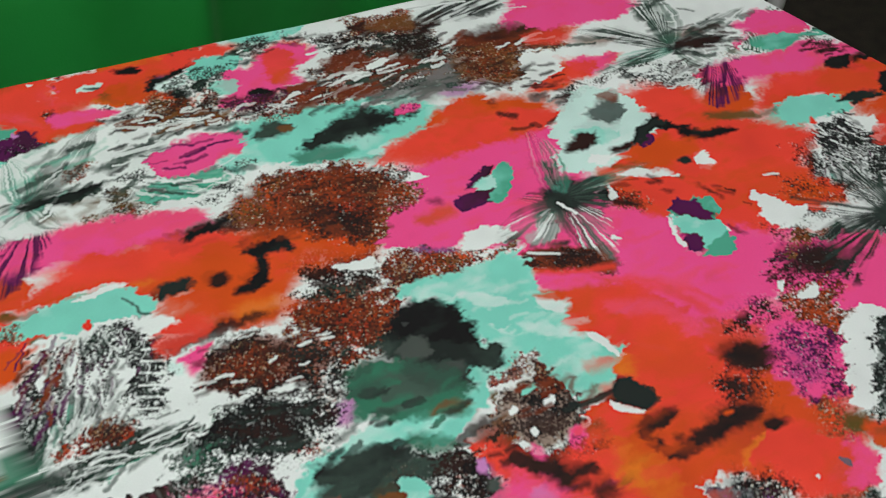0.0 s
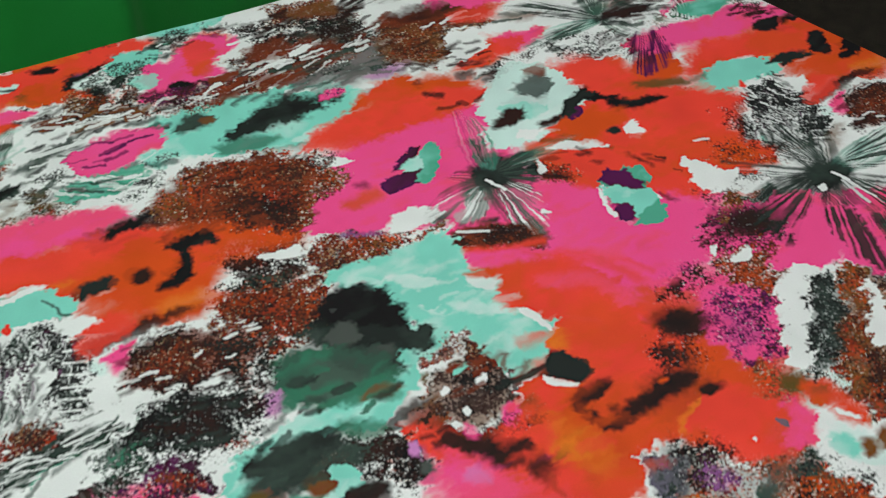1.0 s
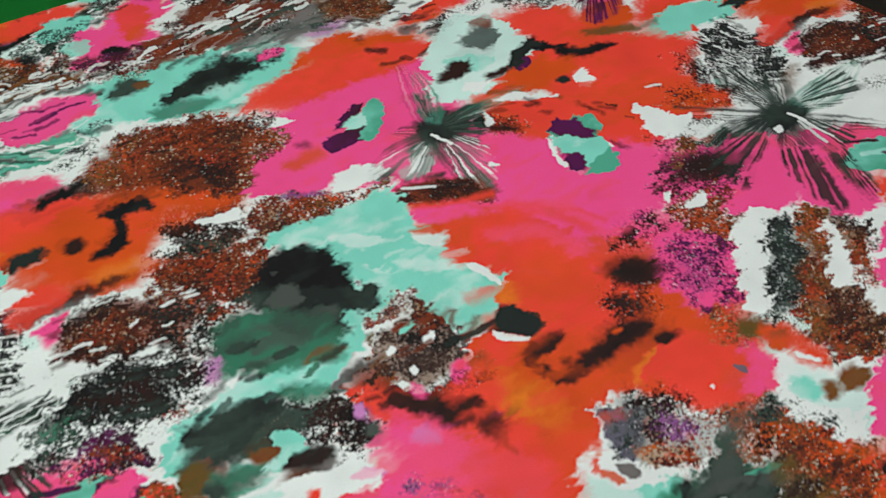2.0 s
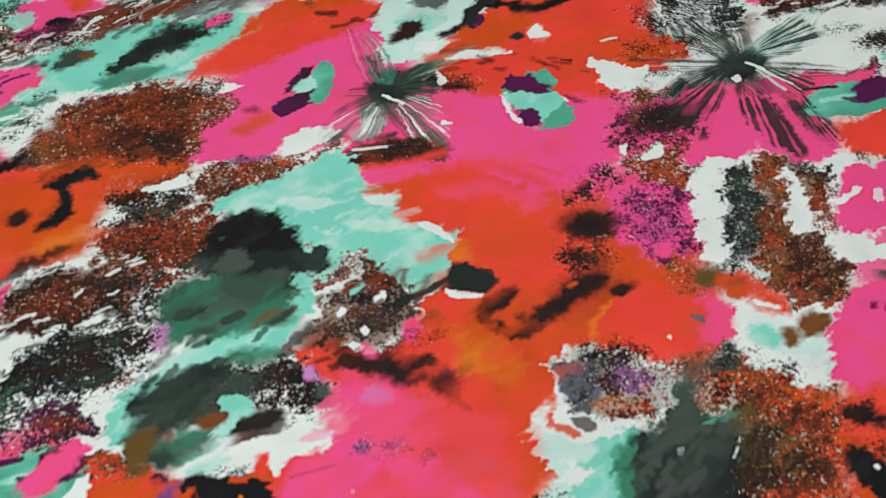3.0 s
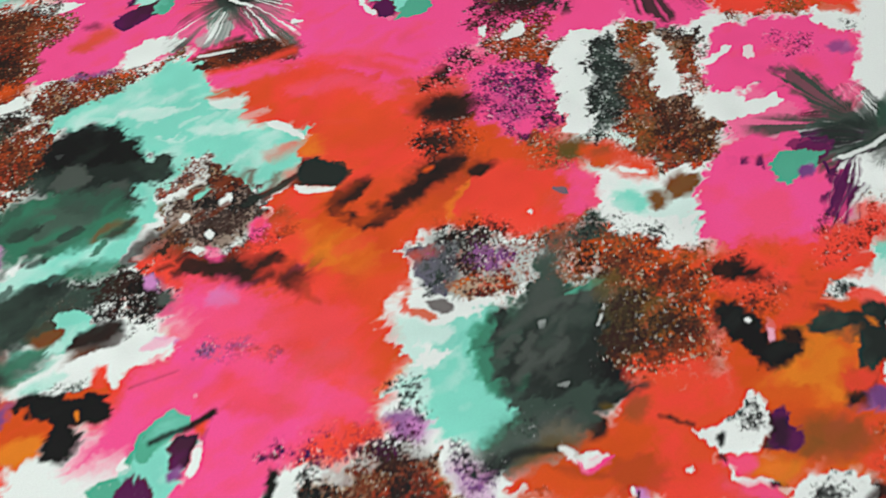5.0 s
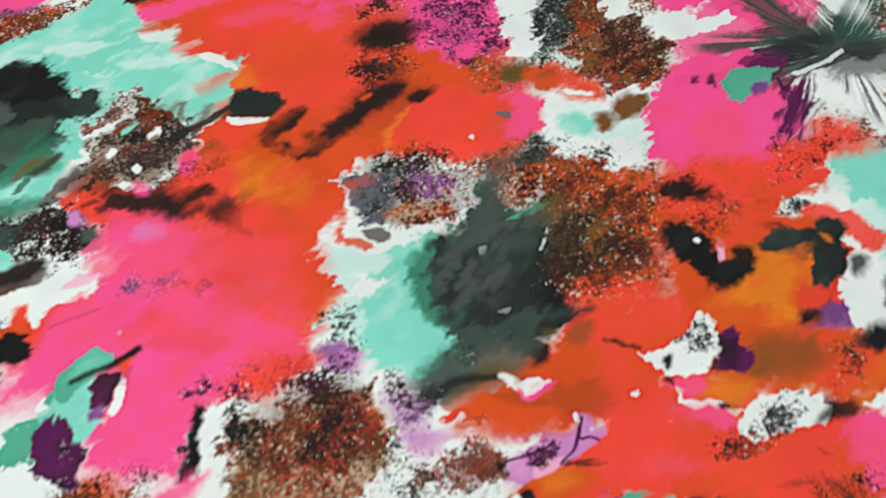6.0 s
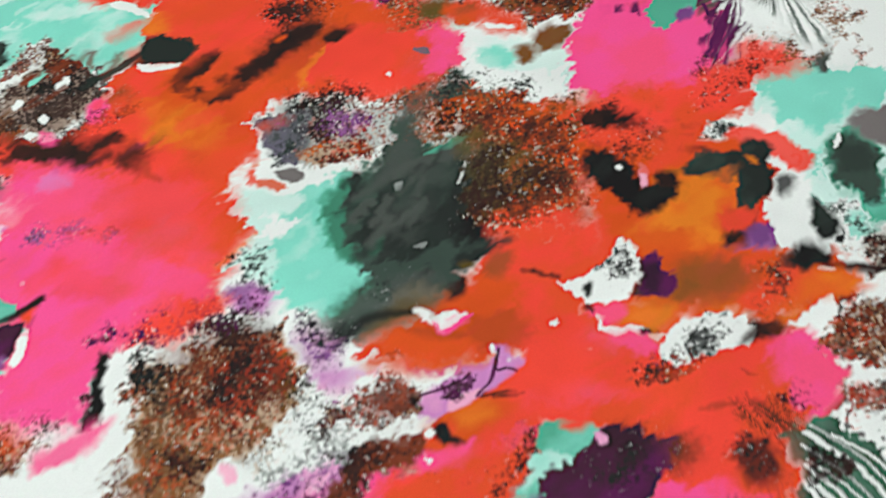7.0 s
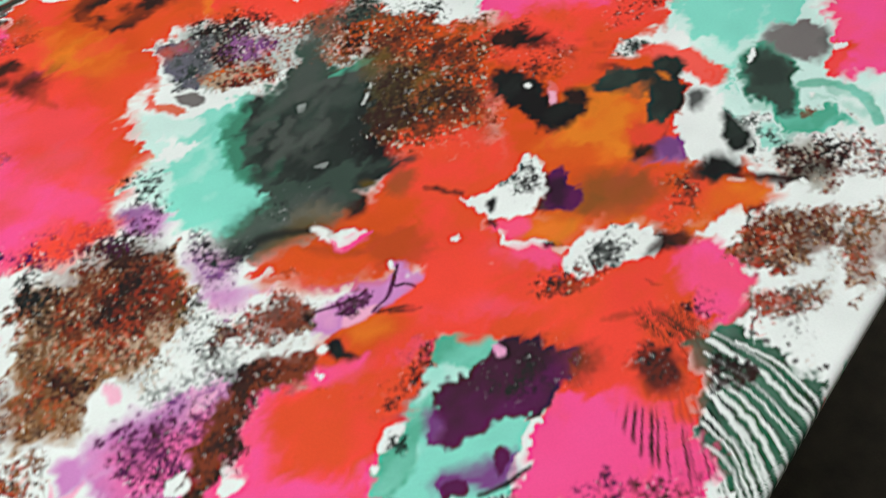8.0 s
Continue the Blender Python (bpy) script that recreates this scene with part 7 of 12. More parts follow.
grain("umber", .4, 6.5, (203, 404), (213, 401), (195, 371), (178, 370))
blot("rose", 13.9, (57, 343), (100, 337), (133, 282), (92, 259), (65, 289), full=.6)
blot("red", 9.0, (42, 296), (77, 271), (70, 259), (48, 272), full=.8)
brush("rose", 4.2, 3.0, (75, 341), (95, 310), (113, 274), full=.6)
brush("red", 4.8, 4.2, (22, 303), (47, 310), (73, 322), full=.5)
brush("umber", 1.8, 1.5, (25, 269), (40, 275), (49, 280), full=.5)
brush("umber", 1.5, 1.2, (-4, 304), (23, 308), full=.4)
grain("plum", .45, 6.5, (42, 320), (60, 322), (76, 304), (66, 295), (49, 302))
blot("white", 1.8, (-16, 311), (-9, 325), (10, 332), (23, 329), (26, 323), (8, 317), (-4, 317))
blot("lilac", 2.4, (4, 332), (16, 334), (29, 328), (21, 325), full=.8)
blot("orange", 2.8, (-26, 314), (-16, 320), (-15, 305), (-22, 306))
blot("black", 2.8, (-29, 300), (-20, 303), (-15, 296), (-18, 287), (-28, 288))
blot("mint", 1.6, (1, 274), (11, 280), (20, 281), (28, 275), (19, 271), (7, 265), (-2, 254), (-5, 262))
blot("aqua", 3.0, (-7, 256), (7, 265), (28, 267), (23, 253), (8, 235), (-2, 248))
brush("coal", 1.4, 2.1, (3, 265), (16, 269), (37, 272))
blot("plum", 2.4, (10, 259), (22, 265), (29, 265), (23, 256), (19, 247), (15, 256))
blot("plum", 2.4, (8, 244), (14, 247), (19, 244), (14, 240))
blot("plum", 3.2, (-18, 239), (-13, 250), (1, 248), (2, 236), (7, 226), (3, 211), (-17, 218))
blot("white", 1.4, (19, 239), (25, 256), (26, 262), (32, 257), (28, 251))
grain("plum", .5, 5.3, (56, 246), (88, 246), (89, 236), (67, 238))
grain("umber", .5, 6.0, (85, 247), (124, 241), (154, 218), (120, 222))
blot("coal", 2.5, (49, 198), (59, 212), (61, 233), (64, 232), (60, 209), (52, 196), full=.9)
blot("white", 1.6, (58, 191), (65, 232), (73, 230), (70, 209), (62, 184), (55, 183))
grain("rust", .8, 6.3, (68, 179), (74, 217), (93, 229), (121, 226), (155, 211), (147, 182), (123, 159))
grain("umber", .5, 6.0, (92, 224), (131, 219), (136, 191), (100, 178))
grain("brown", .75, 5.5, (193, 365), (245, 342), (232, 323), (199, 308), (185, 320))
grain("plum", .5, 5.8, (196, 347), (227, 345), (223, 329), (194, 330))
grain("black", .5, 4.8, (165, 353), (193, 352), (184, 316), (168, 323))
blot("violet", 6.6, (163, 353), (181, 359), (180, 329), (168, 323), full=.4)
grain("brown", .8, 7.2, (239, 334), (299, 340), (331, 308), (319, 278), (277, 278), (265, 304))
grain("teal", .5, 6.9, (266, 280), (310, 291), (306, 264), (271, 263))
grain("coal", .5, 3.7, (293, 295), (314, 295), (305, 280), (292, 281))
grain("black", .35, 8.2, (277, 349), (339, 328), (324, 309), (278, 322))
blot("orange", 7.2, (259, 247), (300, 250), (305, 227), (265, 221), full=.7)
grain("rust", .5, 7.5, (256, 259), (310, 256), (305, 227), (260, 232))
blot("pale", 4.7, (98, 703), (133, 725), (160, 704), (176, 712), (173, 690), (154, 665), (123, 652), (104, 658))
grain("coal", .6, 5.1, (109, 755), (149, 768), (157, 752), (119, 733))
blot("rust", 4.7, (148, 752), (161, 761), (170, 749), (160, 734), (149, 737), full=.9)
blot("slate", 4.7, (105, 725), (134, 733), (161, 730), (162, 719), (140, 707), (132, 721))
brush("mint", 3.5, 5.9, (113, 709), (137, 718), full=.9)
blot("umber", 4.7, (100, 684), (112, 696), (130, 688), (134, 679), (111, 673))
blot("coal", 3.5, (122, 701), (138, 706), (146, 695), (133, 692), full=.8)
blot("black", 3.2, (176, 714), (184, 727), (197, 729), (199, 719), (226, 715), (229, 708), (201, 710), (189, 712), (184, 698), (176, 694))
blot("umber", 3.8, (212, 700), (230, 703), (258, 716), (256, 704), (233, 695), (215, 693))
brush("orange", 4.7, 7.1, (199, 701), (187, 685), (165, 676), full=.9)
blot("red", 3.0, (136, 677), (156, 681), (181, 683), (160, 673))
blot("black", 2.4, (146, 685), (163, 692), (169, 685), (156, 681))
blot("olive", 4.3, (154, 665), (196, 680), (215, 677), (183, 665), full=.8)
blot("black", 3.5, (201, 670), (212, 679), (218, 672), (214, 665))
blot("white", 2.4, (218, 680), (226, 686), (232, 682), (233, 674), (242, 667), (224, 659), (217, 665))
petal("mint", .45, 14.2, (116, 635), (189, 673))
blot("white", 3.0, (137, 650), (183, 665), (207, 652), (176, 653))
blot("plum", 4.7, (188, 626), (206, 623), (221, 604), (203, 598), (191, 607))
blot("aqua", 2.7, (188, 588), (201, 598), (221, 604), (224, 582), (207, 570), (194, 582))
blot("mint", 3.0, (211, 621), (229, 625), (227, 610), (220, 606))
blot("plum", 3.3, (188, 587), (206, 585), (205, 570), (192, 573))
blot("mint", 2.4, (207, 570), (227, 585), (230, 570), (217, 561), (205, 563))
blot("white", 1.6, (184, 597), (186, 579), (190, 570), (185, 575), (183, 587))
brush("white", 1.8, 3.0, (227, 595), (231, 590))
blot("umber", 4.7, (157, 619), (154, 616), (148, 615), (142, 616), (140, 619), (143, 622), (149, 623), (155, 622), full=.7)
blot("umber", 2.4, (160, 640), (157, 638), (149, 637), (142, 638), (139, 640), (143, 641), (150, 643), (158, 642), full=.5)
blot("orange", 8.3, (254, 653), (300, 661), (336, 647), (340, 628), (302, 631), full=.8)
grain("umber", .45, 5.5, (264, 653), (323, 654), (340, 628), (293, 634))
brush("white", 2.2, 2.2, (274, 652), (286, 654), full=.8)
blot("white", 2.7, (255, 637), (272, 627), (307, 614), (286, 604), (263, 613))
brush("coal", 2.7, 3.8, (292, 627), (328, 618), (365, 614), full=.7)
grain("umber", .6, 9.8, (263, 553), (283, 595), (299, 601), (310, 571), (316, 547), (286, 535))
blot("black", 11.0, (282, 556), (305, 571), (330, 577), (318, 553), (293, 544), full=.9)
petal("coal", .55, 32.9, (366, 608), (280, 547))
brush("rose", 2.9, 3.9, (145, 552), (169, 535), (193, 523), full=.6)
brush("red", 4.0, 4.0, (112, 540), (146, 532), full=.6)
brush("umber", 2.2, 1.6, (139, 644), (165, 647), full=.6)
blot("umber", 2.4, (236, 640), (235, 638), (231, 638), (228, 638), (227, 640), (229, 641), (232, 641), (235, 641), full=.6)
brush("mint", 1.2, 2.0, (345, 83), (350, 58), (343, 22), full=.7)
brush("white", 0.8, 1.7, (350, 84), (357, 61), (356, 29), full=.9)
brush("white", 0.8, 1.3, (358, 83), (366, 60), (368, 38), full=.9)
brush("white", 0.7, 1.1, (338, 65), (340, 43), (340, 20), full=.9)
brush("white", 0.8, 1.3, (331, 55), (331, 36), (329, 19), full=.9)
brush("white", 0.6, 0.8, (364, 76), (371, 56), (374, 43), full=.8)
grain("umber", .5, 1.2, (341, 76), (355, 76), (358, 69), (343, 64))
blot("orange", 4.6, (239, 758), (275, 771), (293, 756), (285, 733), (240, 728))
blot("red", 6.9, (212, 770), (238, 766), (241, 732), (215, 731))
blot("pink", 5.5, (239, 788), (290, 812), (286, 772), (244, 769))
streak("plum", .42, 3.8, (307, 979), 90, (247, 801), (284, 808), (283, 760), (263, 738), (245, 739))
brush("olive", 3.8, 8.9, (240, 727), (282, 730), full=.9)
blot("red", 6.3, (329, 773), (368, 798), (423, 795), (433, 775), (380, 762), (342, 761))
blot("black", 3.4, (366, 805), (382, 815), (402, 821), (392, 803), (376, 796))
blot("orange", 5.5, (400, 811), (427, 808), (442, 788), (412, 795), full=.8)
blot("orange", 6.9, (-166, 579), (-115, 589), (-107, 551), (-133, 523), (-166, 523), (-172, 550))
blot("black", 3.9, (-160, 563), (-153, 575), (-140, 584), (-129, 583), (-130, 570), (-137, 564), (-139, 550), (-136, 538), (-145, 529), (-158, 529), (-168, 535), (-154, 541), (-149, 550), (-152, 560))
brush("umber", 4.4, 6.6, (-131, 581), (-122, 575), (-115, 566), full=.9)
blot("red", 2.0, (-146, 569), (-147, 566), (-150, 565), (-153, 566), (-154, 569), (-153, 571), (-150, 572), (-147, 571))
blot("umber", 4.5, (-184, 540), (-175, 547), (-166, 544), (-166, 535), (-178, 533))
brush("umber", 4.5, 4.5, (-179, 532), (-158, 528), (-141, 534), full=.8)
dabs("slate", 30, 25.5, 4.7, 44, (-340, 578), (-346, 652), (-283, 706), (-227, 707), (-172, 723), (-176, 661), (-259, 602))
dabs("coal", 22, 19.2, 3.8, 38, (-273, 640), (-274, 707), (-172, 730), (-149, 668), (-183, 628), (-235, 621))
dabs("olive", 16, 19.0, 5.1, 18, (-317, 590), (-263, 633), (-218, 628), (-250, 596))
dabs("mint", 16, 31.8, 3.9, 44, (-340, 578), (-352, 658), (-292, 706), (-275, 652))
dabs("white", 26, 17.0, 2.6, 44, (-334, 590), (-329, 658), (-229, 722), (-160, 681), (-200, 615))
dabs("umber", 26, 20.1, 4.5, 26, (-190, 708), (-172, 730), (-65, 778), (70, 806), (67, 774), (-104, 724))
dabs("coal", 26, 27.3, 3.3, 15, (-167, 807), (-11, 880), (133, 886), (112, 799), (-85, 755))
dabs("rust", 26, 28.6, 5.3, 23, (-105, 754), (-76, 818), (-2, 837), (106, 841), (89, 790))
dabs("white", 34, 28.6, 3.0, 23, (-181, 722), (-148, 816), (0, 881), (187, 878), (161, 776), (-85, 732))
dabs("grey", 16, 32.8, 4.5, 15, (-65, 740), (-35, 779), (69, 798), (66, 758))
dabs("slate", 20, 27.3, 4.1, 15, (127, 841), (213, 898), (326, 893), (283, 804), (140, 776))
dabs("coal", 16, 22.3, 4.1, 14, (118, 767), (183, 852), (272, 855), (254, 770))
dabs("white", 16, 22.3, 3.3, 14, (118, 767), (187, 878), (312, 883), (244, 770))
dabs("umber", 14, 16.4, 6.0, 15, (51, 706), (67, 766), (117, 760), (159, 730), (110, 707))
dabs("coal", 18, 17.1, 1.9, -71, (-282, 397), (-280, 471), (-204, 491), (-200, 424), (-254, 406))
dabs("plum", 10, 13.7, 1.9, -80, (-280, 424), (-272, 471), (-211, 486), (-205, 424))
dabs("white", 20, 19.0, 1.9, -71, (-289, 397), (-280, 471), (-203, 486), (-200, 419), (-259, 388))
dabs("white", 14, 33.8, 1.7, 36, (-268, 355), (-230, 388), (-166, 414), (-171, 388), (-225, 355))
dabs("coal", 12, 30.0, 1.7, 36, (-268, 355), (-230, 388), (-166, 414), (-171, 388), (-225, 355))
dabs("mint", 8, 22.5, 2.2, 36, (-233, 363), (-194, 397), (-171, 392), (-205, 367))
dabs("white", 14, 15.3, 2.3, 11, (-179, 437), (-170, 476), (-99, 481), (-82, 432), (-127, 387), (-165, 405))
dabs("umber", 14, 22.9, 3.6, 11, (-179, 437), (-170, 476), (-99, 481), (-82, 432), (-127, 387), (-165, 405))
dabs("coal", 12, 12.1, 2.8, 21, (-96, 353), (-97, 378), (-43, 404), (-21, 390), (-59, 361))
dabs("umber", 8, 25.2, 4.6, 26, (-214, 579), (-163, 603), (-162, 579), (-203, 567))
dabs("rose", 8, 36.3, 4.4, 21, (-310, 550), (-215, 597), (-170, 579), (-266, 533))
dabs("orange", 8, 32.3, 4.6, 21, (-288, 517), (-211, 556), (-167, 533), (-248, 523))
dabs("coal", 18, 16.8, 4.3, 26, (-95, 358), (-68, 421), (2, 449), (14, 423), (-35, 379), (-76, 346))
dabs("mint", 12, 16.8, 3.2, 26, (-89, 356), (-68, 421), (1, 445), (14, 423), (-35, 379), (-70, 337))
dabs("slate", 12, 13.4, 3.6, 26, (-89, 356), (-68, 403), (-13, 392), (-15, 367), (-63, 344))
dabs("pale", 12, 33.8, 4.2, 0, (-5, 523), (53, 551), (88, 505), (53, 479), (23, 485))
dabs("pale", 10, 34.4, 4.8, 11, (-28, 517), (43, 530), (86, 489), (53, 477))
dabs("rose", 12, 36.3, 5.7, -21, (149, 580), (250, 567), (216, 502), (151, 503))
dabs("red", 10, 39.4, 4.6, -30, (116, 533), (184, 543), (199, 499), (134, 496))
dabs("pink", 8, 22.5, 3.2, -36, (111, 500), (177, 509), (208, 470), (165, 452))
dabs("orange", 14, 39.4, 4.7, 30, (95, 503), (180, 487), (189, 422), (128, 382), (99, 425))
dabs("umber", 10, 9.3, 3.2, 14, (72, 394), (128, 382), (142, 345), (85, 339), (53, 362))
dabs("rose", 12, 30.2, 3.4, 26, (26, 367), (108, 352), (131, 298), (91, 262), (7, 307))
dabs("red", 10, 32.3, 3.6, 21, (26, 359), (116, 358), (125, 299), (54, 269))
dabs("pink", 8, 26.8, 3.1, 26, (-12, 311), (50, 338), (84, 292), (29, 274))
dabs("umber", 14, 11.4, 3.6, -30, (132, 629), (181, 654), (268, 637), (254, 585), (145, 601))
dabs("orange", 10, 24.2, 5.0, -21, (128, 664), (227, 659), (280, 613), (186, 592))
dabs("rust", 10, 13.7, 2.8, -80, (325, 421), (355, 503), (406, 493), (369, 382))
dabs("plum", 8, 17.5, 3.5, -59, (409, 458), (460, 477), (463, 431), (413, 430))
dabs("pink", 8, 18.6, 3.8, -14, (344, 323), (400, 347), (391, 296), (347, 296))
dabs("umber", 10, 19.0, 4.9, 18, (-154, 592), (-140, 644), (-56, 634), (-53, 584), (-122, 580))
dabs("orange", 10, 20.2, 4.4, 21, (-154, 586), (-131, 611), (-58, 596), (-82, 560))
dabs("umber", 16, 12.4, 4.1, 14, (11, 388), (56, 395), (115, 367), (105, 331), (34, 363))
dabs("rose", 12, 45.0, 3.2, -53, (22, 303), (62, 337), (124, 301), (92, 252), (46, 253))
dabs("red", 12, 28.5, 4.0, 18, (25, 273), (93, 335), (134, 289), (105, 262), (57, 249))
dabs("amber", 10, 18.6, 2.7, 14, (104, 361), (115, 389), (152, 376), (140, 319))
dabs("slate", 14, 15.0, 3.1, 36, (185, 250), (209, 293), (244, 302), (259, 268), (240, 233))
dabs("coal", 14, 16.8, 3.7, 26, (189, 242), (215, 290), (255, 294), (258, 249), (236, 220))
dabs("black", 8, 16.8, 5.4, 26, (199, 254), (228, 290), (254, 274), (251, 236))
dabs("teal", 8, 18.7, 3.0, 36, (182, 259), (205, 298), (239, 325), (236, 296), (187, 235))
dabs("umber", 14, 8.1, 3.0, -33, (311, 288), (383, 286), (381, 241), (322, 252))
dabs("olive", 8, 18.6, 3.7, 14, (307, 180), (358, 194), (359, 166), (313, 161))
dabs("orange", 8, 18.0, 2.8, 0, (262, 178), (297, 193), (338, 153), (290, 143))
dabs("slate", 14, 8.1, 3.8, 33, (190, 253), (210, 289), (237, 304), (256, 274), (241, 236))
dabs("umber", 12, 6.2, 2.4, -18, (316, 249), (351, 247), (355, 221), (328, 220))
dabs("rust", 12, 12.0, 2.7, 0, (284, 316), (328, 298), (313, 242), (269, 252))
dabs("orange", 10, 16.6, 3.1, -18, (247, 200), (293, 203), (329, 132), (275, 128), (254, 169))
dabs("red", 10, 15.8, 2.8, 0, (271, 130), (332, 138), (360, 107), (337, 92))
dabs("rose", 8, 21.3, 2.2, 18, (158, 104), (200, 128), (225, 112), (197, 85))
dabs("umber", 18, 4.9, 1.6, -56, (366, 93), (394, 137), (452, 124), (428, 86), (383, 62))
dabs("umber", 16, 5.8, 1.9, 0, (65, 140), (82, 217), (153, 206), (146, 173), (97, 139))
dabs("lilac", 8, 9.0, 1.9, 0, (98, 115), (124, 134), (151, 135), (130, 102))
dabs("coal", 6, 6.5, 1.6, -56, (370, 235), (411, 239), (400, 210), (375, 220))
dabs("amber", 8, 11.9, 3.2, -18, (327, 204), (375, 220), (370, 161), (327, 164))
dabs("mint", 8, 10.8, 3.0, -56, (439, 181), (457, 203), (482, 184), (477, 166))
dabs("plum", 8, 6.8, 2.5, 0, (228, 91), (263, 109), (296, 102), (275, 87), (239, 84))
blot("coal", 4.4, (211, 224), (227, 226), (241, 232), (257, 231), (268, 226), (255, 225), (241, 219), (232, 217), (235, 208), (224, 214))
blot("slate", 4.2, (187, 242), (204, 241), (218, 230), (209, 219), (190, 216), (179, 220), full=.8)
brush("black", 2.4, 3.6, (196, 244), (210, 245), (222, 247), full=.8)
brush("black", 2.6, 4.2, (239, 269), (247, 253), (251, 232), full=.7)
brush("coal", 3.6, 5.0, (236, 300), (253, 297), (264, 302), full=.7)
brush("rust", 2.8, 9.2, (131, 91), (138, 110), (150, 125), (165, 134), (187, 134))
grain("umber", .6, 2.6, (127, 93), (135, 116), (149, 133), (167, 143), (191, 139), (190, 128), (169, 128), (152, 118), (137, 89))
blot("umber", 2.6, (175, 143), (185, 145), (193, 136), (192, 131), (182, 136))
blot("olive", 3.7, (245, 221), (244, 219), (241, 220), (238, 221), (238, 224), (239, 225), (242, 225), (245, 223), full=.8)
blot("olive", 5.1, (256, 226), (265, 218), (255, 208), (246, 213), full=.6)
grain("umber", .4, 8.7, (287, 305), (326, 293), (310, 251), (277, 257))
blot("coal", 1.6, (112, 448), (124, 443), (143, 431), (140, 417), (130, 417), (112, 427), (109, 437))
brush("white", 1.8, 2.2, (109, 425), (120, 418), (130, 416))
blot("aqua", 2.7, (82, 491), (96, 488), (115, 473), (113, 456), (104, 451), (92, 460), (79, 470), full=.9)
brush("white", 1.6, 2.8, (97, 486), (112, 476), (123, 466))
blot("black", 4.0, (-59, 480), (-55, 497), (-39, 512), (-20, 517), (2, 502), (16, 486), (23, 474), (41, 473), (25, 460), (13, 459), (7, 469), (-7, 461), (-26, 464), (-41, 472))
blot("slate", 3.6, (-44, 467), (-33, 480), (-22, 485), (-17, 468), (-28, 459), (-42, 461), full=.9)
blot("slate", 2.0, (-28, 493), (-29, 491), (-32, 491), (-36, 493), (-37, 495), (-36, 497), (-32, 497), (-29, 496))
brush("aqua", 1.8, 2.2, (19, 478), (24, 472), full=.8)
blot("teal", 1.0, (340, 86), (348, 91), (356, 91), (367, 76), (376, 59), (376, 45), (354, 29), (337, 14), (318, 21), (328, 50), (339, 71))
blot("grey", 2.6, (340, 86), (356, 91), (376, 59), (376, 45), (337, 14), (318, 21), (328, 50), full=.3)
brush("white", 0.6, 1.8, (317, 26), (321, 26), (318, 21), full=0.90)
brush("white", 0.7, 1.5, (320, 32), (324, 28), (320, 20), full=0.83)
brush("slate", 0.9, 1.2, (322, 32), (325, 27), (322, 20), full=.6)
brush("white", 0.6, 1.4, (322, 39), (326, 31), (323, 19), full=0.88)
brush("white", 0.6, 1.9, (326, 44), (331, 33), (327, 17), full=0.85)
brush("slate", 0.9, 1.1, (328, 44), (331, 32), (329, 18), full=.6)
brush("white", 0.8, 1.1, (329, 54), (334, 37), (330, 16), full=0.98)
brush("white", 0.7, 2.1, (332, 58), (337, 38), (333, 15), full=0.91)
brush("slate", 1.0, 1.1, (334, 57), (337, 37), (335, 16), full=.6)
brush("white", 0.7, 1.8, (337, 67), (341, 42), (337, 14), full=0.87)
brush("white", 0.7, 2.1, (338, 63), (343, 41), (340, 17), full=0.84)
brush("slate", 1.0, 1.2, (340, 62), (344, 40), (342, 18), full=.6)
brush("white", 0.8, 2.3, (340, 67), (347, 46), (346, 21), full=0.84)
brush("white", 0.7, 1.8, (341, 73), (351, 52), (352, 26), full=0.95)
brush("slate", 0.8, 0.9, (343, 73), (352, 50), (355, 27), full=.6)
brush("white", 0.6, 0.9, (343, 75), (355, 55), (358, 31), full=0.95)
brush("white", 0.6, 1.0, (344, 82), (358, 59), (362, 34), full=0.93)
brush("slate", 1.1, 1.0, (346, 81), (358, 58), (364, 34), full=.6)
brush("white", 0.8, 2.1, (348, 87), (362, 64), (368, 38), full=0.87)
brush("white", 0.7, 1.1, (352, 89), (366, 67), (371, 41), full=0.93)
brush("slate", 0.8, 1.1, (353, 88), (367, 65), (374, 41), full=.6)
brush("white", 0.7, 1.2, (358, 82), (371, 65), (375, 43), full=0.95)
grain("umber", .55, 1.2, (341, 74), (352, 77), (358, 69), (349, 64), (341, 64))
blot("pink", 3.7, (296, 74), (308, 74), (329, 61), (322, 30), (294, 38), (286, 56), full=.8)
blot("red", 4.5, (301, 80), (328, 69), (329, 55), (305, 67), full=.7)
brush("plum", 0.8, 0.6, (303, 74), (301, 64), (296, 42), full=.55)
brush("plum", 0.9, 1.0, (306, 73), (304, 62), (298, 40), full=.55)
brush("plum", 0.8, 1.1, (313, 81), (307, 61), (302, 41), full=.55)
brush("plum", 0.8, 0.6, (316, 79), (310, 60), (305, 41), full=.55)
brush("plum", 0.8, 1.1, (319, 78), (313, 59), (308, 40), full=.55)
brush("plum", 0.9, 0.9, (319, 70), (316, 58), (309, 34), full=.55)
brush("plum", 0.9, 1.1, (324, 75), (319, 56), (313, 35), full=.55)
brush("plum", 0.8, 1.0, (328, 75), (322, 55), (316, 34), full=.55)
brush("plum", 0.9, 0.8, (328, 69), (325, 54), (319, 32), full=.55)
brush("plum", 0.9, 1.1, (332, 68), (328, 53), (322, 32), full=.55)
brush("umber", 0.9, 0.5, (326, 113), (331, 94), full=.5)
brush("umber", 0.9, 0.7, (329, 112), (332, 91), full=.5)
brush("umber", 1.1, 0.7, (334, 113), (335, 91), full=.5)
brush("umber", 1.1, 0.6, (335, 108), (337, 91), full=.5)
